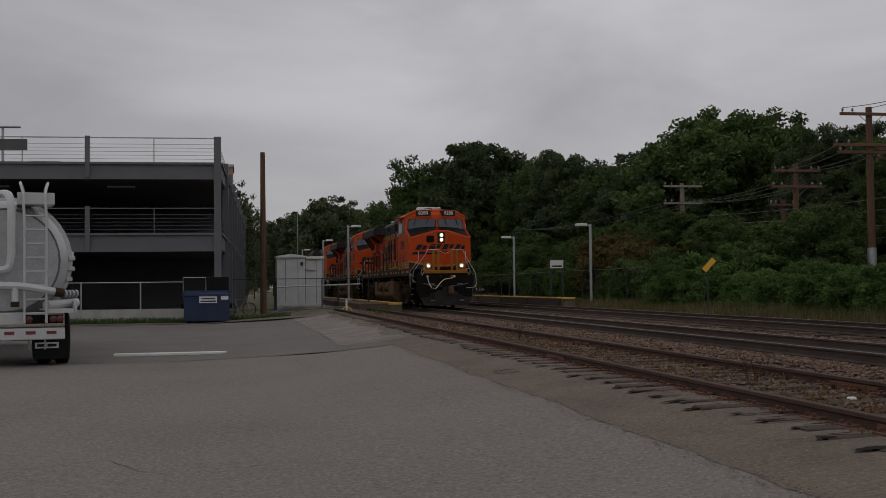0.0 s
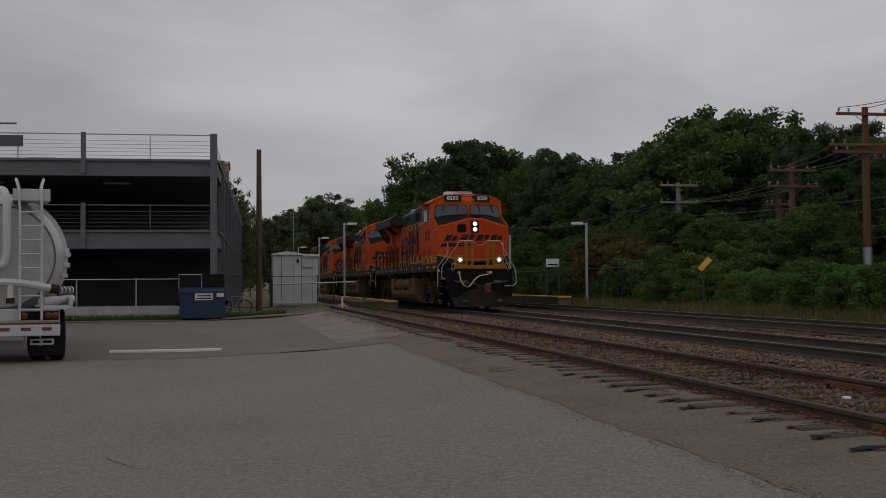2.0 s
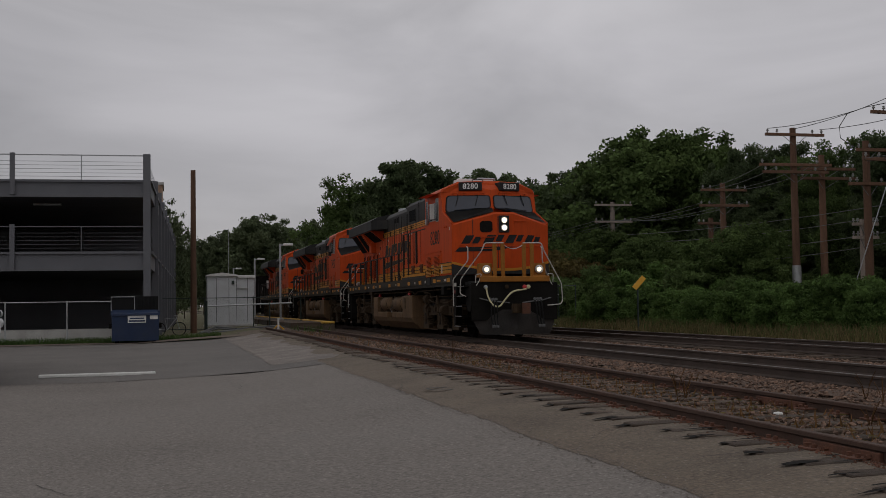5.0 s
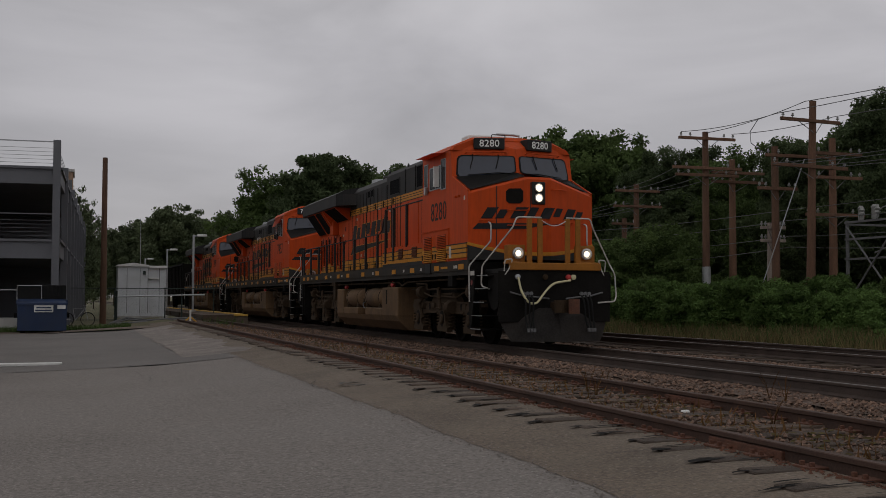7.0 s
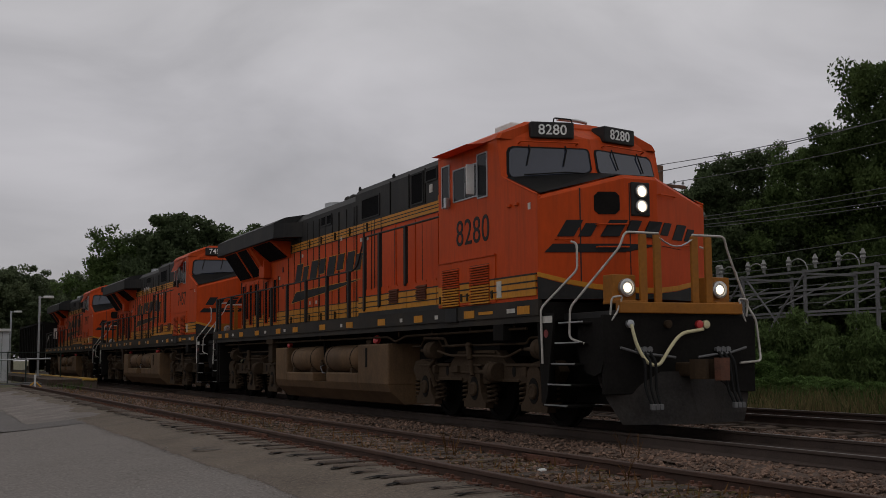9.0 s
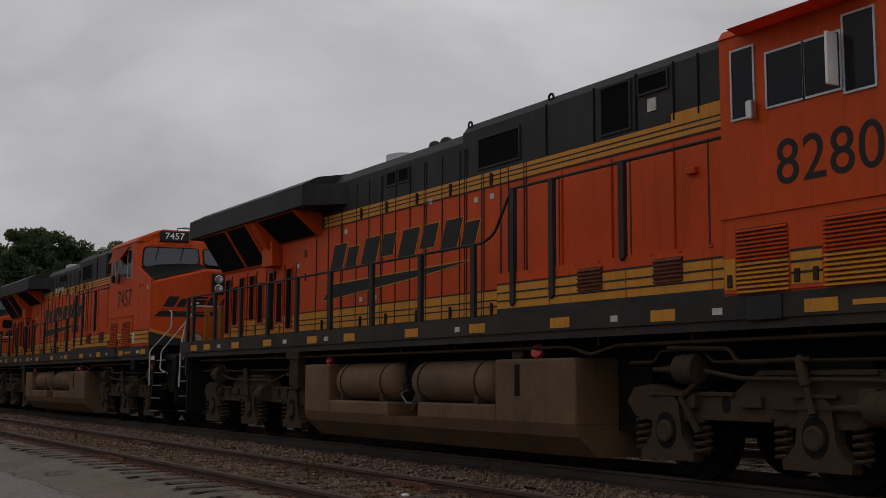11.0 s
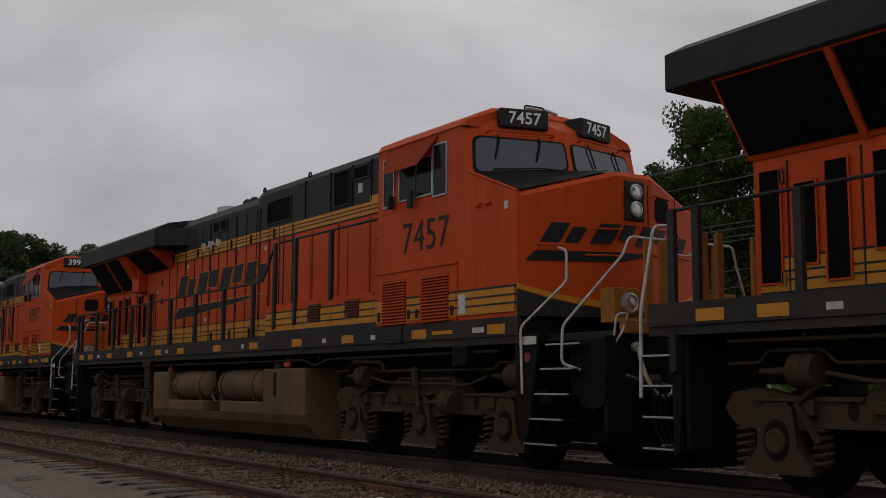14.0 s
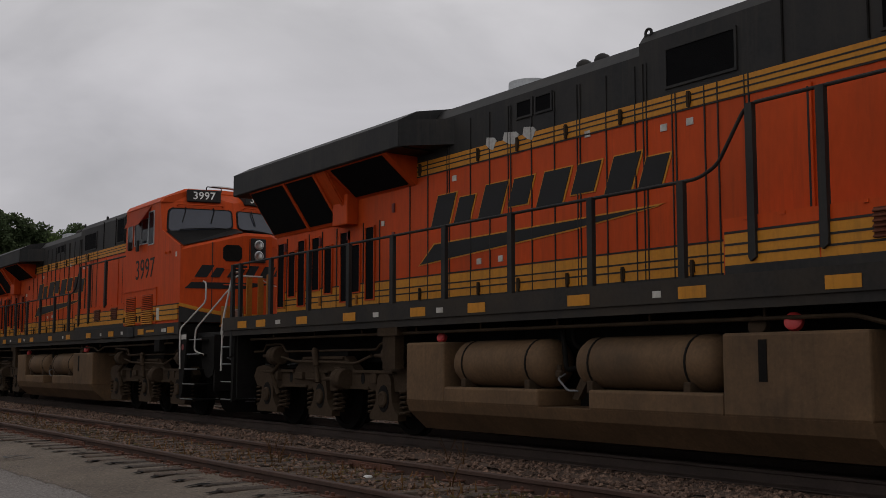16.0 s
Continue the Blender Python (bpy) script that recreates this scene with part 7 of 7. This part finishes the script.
    part("cab", boxes((-1.2, 1.2, 8.0, 9.9, 0.6, 2.9), bevel=0.12), "truck_white", e)
    return e


tanker_truck()

# ---- platforms and their lamps ----


def platform(name, x0, x1, y0, y1, top, edge, label):
    e = empty(name, pose(0, 0, 0), label, "platform", "station platforms", "structure")
    for k in range(int((y1 - y0) / 6)):
        ya, yb = y0 + 6 * k, y0 + 6 * (k + 1) - 0.03
        dx = bend((ya + yb) / 2)
        part("deck_slab", boxes((x0 + dx, x1 + dx, ya, yb, top - 0.55, top)), "tie", e, "dark timber platform deck")
        ex = x1 if edge > 0 else x0
        part("yellow_edge", boxes((ex + dx - 0.3 * (edge > 0), ex + dx + 0.3 * (edge < 0), ya, yb, top + 0.003, top + 0.05)), "platform_yellow", e)
    ex = x1 if edge > 0 else x0 + 0.7
    part("end_block", boxes((ex - 0.6, ex, y0 - 0.4, y0, top - 0.6, top - 0.05), bevel=0.02), "asphalt_old", e)
    part("end_edge", boxes((ex - 0.65, ex, y0 - 0.45, y0 - 0.1, top - 0.05, top + 0.05), bevel=0.01), "platform_yellow", e, "yellow platform end")
    return e


platform("platform_west", 6.0, 8.0, 55.5, 130, 0.12, 1, "low station platform with a yellow edge")
platform("platform_east", 15.7, 16.5, 54.0, 110, 0.28, -1, "low station platform with a yellow edge beyond the tracks")


def platform_lamp(x, y, z, h, arm):
    e = empty("platform_lamp", pose(x, y, z), "white steel platform lamp post with a short arm", "lamp post", "platform lamps")
    part("pole", boxes((-0.06, 0.06, -0.06, 0.06, 0, h), bevel=0.015), "galvanised", e)
    part("base", boxes((-0.18, 0.18, -0.18, 0.18, 0, 0.08), bevel=0.01), "concrete", e)
    part("arm", boxes((min(0, arm * 0.3), max(0, arm * 0.3), -0.04, 0.04, h - 0.1, h - 0.03)), "galvanised", e)
    part("lamp_head", boxes((min(arm * 0.2, arm * 0.78), max(arm * 0.2, arm * 0.78), -0.15, 0.15, h - 0.11, h + 0.03), bevel=0.03), "white_paint", e)


platform_lamp(6.77, 69.6, 0.12, 4.65, 1)
platform_lamp(6.8, 90.6, 0.12, 4.65, 1)
platform_lamp(6.4, 113.0, 0.12, 4.65, 1)
platform_lamp(17.2, 69.2, level(17.2), 4.31, -1)
platform_lamp(18.0, 56.0, level(18.0), 4.28, -1)
sg = empty("station_sign", pose(17.6, 61.0, level(17.6)), "white station sign on two green posts", "sign")
for s in (-0.35, 0.35):
    part("post", boxes((s - 0.05, s + 0.05, -0.05, 0.05, 0, 2.52)), "fence_green", sg)
part("board", boxes((-0.38, 0.38, -0.09, -0.05, 2.12, 2.57), bevel=0.008), "white_paint", sg)
part("sign_line", boxes((-0.3, 0.3, -0.096, -0.09, 2.2, 2.28)), "text_black", sg)
ms = empty("marker_sign", pose(17.0, 39.0, level(17.0)), "slanted yellow marker board on a dark post beside the far track", "sign")
part("post", cyl(bmesh.new(), (0, 0, 0), (0, 0, 1.75), 0.035, 8), "fence_green", ms)
bd = part("board", boxes((-0.1, 0.1, -0.05, -0.03, -0.28, 0.28), bevel=0.004), "sign_yellow", ms)
bd.matrix_basis = pose(0.05, -0.02, 1.92, 0, 42, -12)
bo = empty("switch_marker", pose(5.0, 52.5, -0.2), "small orange and white marker by the end of the siding", "marker")
part("post", boxes((-0.04, 0.04, -0.04, 0.04, 0, 0.6)), "white_paint", bo)
part("foot", tube(bmesh.new(), [(-0.3, 0, 0.02), (0, 0, 0.3), (0.3, 0, 0.02)], 0.04, 6), "sign_yellow", bo)

# ---- utility poles and wires ----


def utility_pole(x, y, top, mat, arms, lean=(0, 0), group="utility poles", base_grey=False):
    z0 = level(x)
    h = top - z0
    e = empty("utility_pole", pose(x, y, z0, lean[0], lean[1], 0), "brown wooden utility pole with crossarms and insulators" if arms else "bare weathered wooden pole", "utility pole", group)
    part("pole", cyl(bmesh.new(), (0, 0, -0.2), (0, 0, h), 0.17, 14, 0.125), mat, e)
    if base_grey:
        part("guard", cyl(bmesh.new(), (0, 0, 0), (0, 0, 2.2), 0.185, 14), "galvanised", e)
    for dz, w, off in arms:
        z = h - dz
        a = part("crossarm", boxes((-w / 2 + off, w / 2 + off, -0.2, -0.1, z - 0.06, z + 0.06), bevel=0.01), "wood_grey" if mat != "wood_pole" else "wood_pole", e)
        for s in (-1, 1):
            part("brace", cyl(bmesh.new(), (s * w * 0.2 + off, -0.15, z - 0.05), (s * 0.05, -0.15, z - 0.42), 0.013, 6), "steel_dull", e)
        for u in (-0.46, -0.3, 0.3, 0.46):
            part("insulator", lathe(bmesh.new(), (w * u + off, -0.15, z + 0.06), (0, 0, 1), [(0, 0.02), (0.05, 0.02), (0.06, 0.055), (0.1, 0.055), (0.11, 0.03), (0.15, 0.04), (0.17, 0.02)], 10), "insulator", e, smooth=True)
    return e


utility_pole(1.35, 60.0, 8.11, "wood_pole", (), group="poles by the garage")
utility_pole(25.2, 41.6, 8.0, "wood_pole", ((0.3, 2.7, 0), (1.55, 3.3, 0), (1.85, 3.0, 0)), base_grey=True)
utility_pole(25.0, 34.3, 8.1, "wood_pole", ((0.75, 2.5, -0.2), (2.4, 3.2, -0.2)), lean=(0, 1.5))
utility_pole(25.0, 36.35, 6.7, "wood_pole", ((0.35, 2.8, 0.9), (1.6, 1.7, 0)))
utility_pole(27.0, 42.4, 7.0, "wood_pole", ((0.6, 2.6, 0.2), (1.0, 2.6, 0.2)))
utility_pole(26.0, 49.3, 6.55, "wood_pole", ((0.35, 2.4, 0), (1.1, 2.6, 0)))
utility_pole(27.5, 53.5, 5.2, "wood_pole", ((0.3, 1.6, 0),))
utility_pole(26.0, 63.1, 6.9, "wood_grey", ((0.2, 2.4, 0), (1.2, 2.4, 0), (2.3, 1.4, -0.3)))
utility_pole(27.0, 35.6, 7.0, "wood_pole", ((0.6, 2.4, 0), (1.5, 2.4, 0), (2.9, 2.6, 0)))
utility_pole(25.5, 37.4, 3.9, "wood_grey", ((0.2, 1.1, 0), (0.7, 1.1, 0)))


def wire(a, b, sag, r=0.014):
    a, b = Vector(a), Vector(b)
    n = 12
    bm = tube(bmesh.new(), [a.lerp(b, i / n) - Vector((0, 0, 4 * sag * (i / n) * (1 - i / n))) for i in range(n + 1)], r, 5)
    return tagged(mesh_object("overhead_wire", bm, "wire"), "thin dark overhead wire between the poles", "wire", "overhead wires")


for dx in (-1.2, 0.0, 1.2):
    wire((25.2 + dx, 41.5, 7.95), (24.8 + dx, 34.2, 7.55 + 0.5 * (dx == 0)), 0.12)
    wire((24.8 + dx, 34.2, 7.55 + 0.5 * (dx == 0)), (24.0 + dx, 2.0, 8.4), 0.7)
for dx in (-1.4, -0.6, 0.6, 1.4):
    wire((26 + dx * 0.8, 49.2, 5.6), (26 + dx * 0.8, 63, 5.75), 0.25, 0.012)
    wire((25.2 + dx, 41.5, 6.5), (26 + dx * 0.8, 49.2, 6.25), 0.15, 0.012)
    wire((24.8 + dx, 34.2, 5.75), (24.0 + dx, 2.0, 6.2), 0.6, 0.012)
    wire((26 + dx * 0.8, 63, 5.75), (26 + dx * 0.8, 100, 6.0), 0.4, 0.012)
for z, s in ((3.9, 0.3), (3.3, 0.35), (2.9, 0.5), (4.3, 0.2)):
    wire((25.4, 36, z), (26, 63, z + 0.6), s, 0.014)
    wire((25.4, 36, z), (24.5, 12, z + 0.4), s, 0.012)
gw = mesh_object("guy_wire", cyl(bmesh.new(), (24.9, 34.4, 6.0), (23.6, 36.0, level(23.6)), 0.02, 6), "galvanised")
tagged(gw, "slanting steel guy wire of the utility pole", "guy wire")
lp = tube(bmesh.new(), [(24.2, 36.2, 7.7), (23.9, 36.3, 7.2), (24.0, 36.4, 6.8), (24.5, 36.4, 6.5)], 0.016, 5)
tagged(mesh_object("jumper_loop", lp, "wire"), "dark looped jumper wire between poles", "wire", "overhead wires")


def substation():
    e = empty("substation_frame", pose(26.0, 29.3, level(26)), "galvanised steel substation lattice behind the shrubs", "substation")
    for x in (0, 2.2):
        for y in (-4.5, -1.5, 1.5, 4.2):
            part("leg", boxes((x - 0.045, x + 0.045, y - 0.045, y + 0.045, 0, 3.6)), "steel_dull", e)
    for z in (2.2, 2.9, 3.5):
        for x in (0, 2.2):
            part("beam", boxes((x - 0.05, x + 0.05, -4.6, 4.3, z, z + 0.07)), "steel_dull", e)
    for y in (-4.5, -1.5, 1.5, 4.2):
        part("cross_beam", boxes((0, 2.2, y - 0.05, y + 0.05, 3.43, 3.5)), "steel_dull", e)
    for y in (-1.5, 1.5):
        part("brace", cyl(bmesh.new(), (-0.05, y, 0.6), (-0.05, y + 2.7, 3.4), 0.035, 6), "steel_dull", e)
        part("brace", cyl(bmesh.new(), (-0.08, y + 2.7, 0.6), (-0.08, y, 3.4), 0.035, 6), "steel_dull", e)
    for y in (-4, -3, -2, -0.8, 0.4, 1.2, 2.6, 3.4):
        part("insulator", lathe(bmesh.new(), (0, y, 3.62), (0, 0, 1), [(0, 0.05), (0.1, 0.05)] + [(0.12 + 0.06 * i, 0.1 if i % 2 else 0.06) for i in range(5)] + [(0.45, 0.03)], 10), "insulator", e, smooth=True)
    for y in (3.0, 3.7):
        part("bushing", lathe(bmesh.new(), (0.2, y, 3.6), (0, 0, 1), [(0, 0.1), (0.36, 0.1), (0.42, 0.12), (0.5, 0.05)], 12), "insulator", e, smooth=True)
    part("transformer", boxes((-1.6, 0.6, -3.9, -0.4, 0, 1.2), bevel=0.04), "transformer_blue", e, "pale blue transformer housing")
    part("housing_roof", boxes((-1.7, 0.7, -4.0, -0.3, 1.2, 1.29), bevel=0.02), "white_paint", e)
    for y in (-4.6, -3.2, -1.8, -0.4):
        part("guard_post", cyl(bmesh.new(), (-1.95, y, 0), (-1.95, y, 0.95), 0.03, 8), "white_paint", e)
    part("guard_rail", cyl(bmesh.new(), (-1.95, -4.8, 0.92), (-1.95, 1.6, 0.92), 0.03, 8), "white_paint", e)
    part("guard_rail", cyl(bmesh.new(), (-1.95, -4.8, 0.5), (-1.95, 1.6, 0.5), 0.025, 8), "white_paint", e)
    for y in (-3.4, -1.2, 0.8, 2.2):
        part("jumper", tube(bmesh.new(), [(0.0, y + 0.45 * math.cos(a), 3.55 + 0.42 * math.sin(a)) for a in (math.pi * i / 10 for i in range(11))], 0.02, 6), "insulator", e)
    for y in (-4.0, -2.6, -0.6, 0.7, 2.4):
        part("switch_bar", cyl(bmesh.new(), (-0.3, y, 2.4), (2.4, y + 0.5, 3.3), 0.025, 6), "steel_dull", e)
    return e


substation()


def hopper_car(y):
    """The dark freight car behind the locomotives."""
    e = empty("hopper_car", pose(MAIN_X, y, MAIN_Z), "dark grimy open freight car coupled behind the locomotives", "freight car")
    bm = boxes((-1.5, 1.5, 0.6, 15.5, 1.25, 3.7))
    part("body", bm, "under_black", e)
    for s in (-1, 1):
        for i in range(14):
            part("side_post", boxes((min(s * 1.5, s * 1.58), max(s * 1.5, s * 1.58), 0.7 + i * 1.12, 0.82 + i * 1.12, 1.25, 3.7)), "under_black", e)
        part("top_chord", boxes((min(s * 1.45, s * 1.6), max(s * 1.45, s * 1.6), 0.6, 15.5, 3.62, 3.75)), "under_black", e)
    part("placard", boxes((-0.9, -0.4, 0.58, 0.6, 2.6, 3.3)), "white_paint", e)
    part("coupler", boxes((-0.12, 0.12, 0.05, 0.6, 0.78, 1.0)), "grime", e)
    ws = []
    for yc in (2.2, 13.9):
        part("side_frame", boxes((-1.1, -1.0, yc - 1.2, yc + 1.2, 0.4, 0.75), (1.0, 1.1, yc - 1.2, yc + 1.2, 0.4, 0.75), (-1, 1, yc - 0.3, yc + 0.3, 0.5, 1.25)), "grime", e)
        ws += [wheelset(e, yc - 0.85), wheelset(e, yc + 0.85)]
    return e, ws


CARS = [hopper_car(55.08 + 22.3 * 2 + 20.4)]


def travel(t):
    """Where the first nose stands along the line after t seconds."""
    return ((-9.4418e-04 * t - 2.41416e-02) * t - 4.204649) * t + 55.0753


def motions():
    spins = [0.16 * i for i in range(101)]
    trains = [(e, ws, 22.3 * k) for k, (e, ws) in enumerate(LOCOS)] + [(e, ws, 22.3 * 2 + 20.4) for e, ws in CARS]
    for e, ws, back in trains:
        rows = []
        for i in range(17):
            y = travel(i) + back
            a = math.degrees(math.atan2(-(bend(y + 18) - bend(y + 1)), 17.0))
            rows.append((float(i), pose(MAIN_X + bend(y), y, MAIN_Z, 0, 0, a)))
        walk(e, rows)
        for w in ws:
            x, yy, z = w.matrix_basis.translation
            walk(w, [(t, pose(x, yy, z, math.degrees((travel(0) - travel(t)) / 0.533), 0, 0)) for t in spins])


motions()
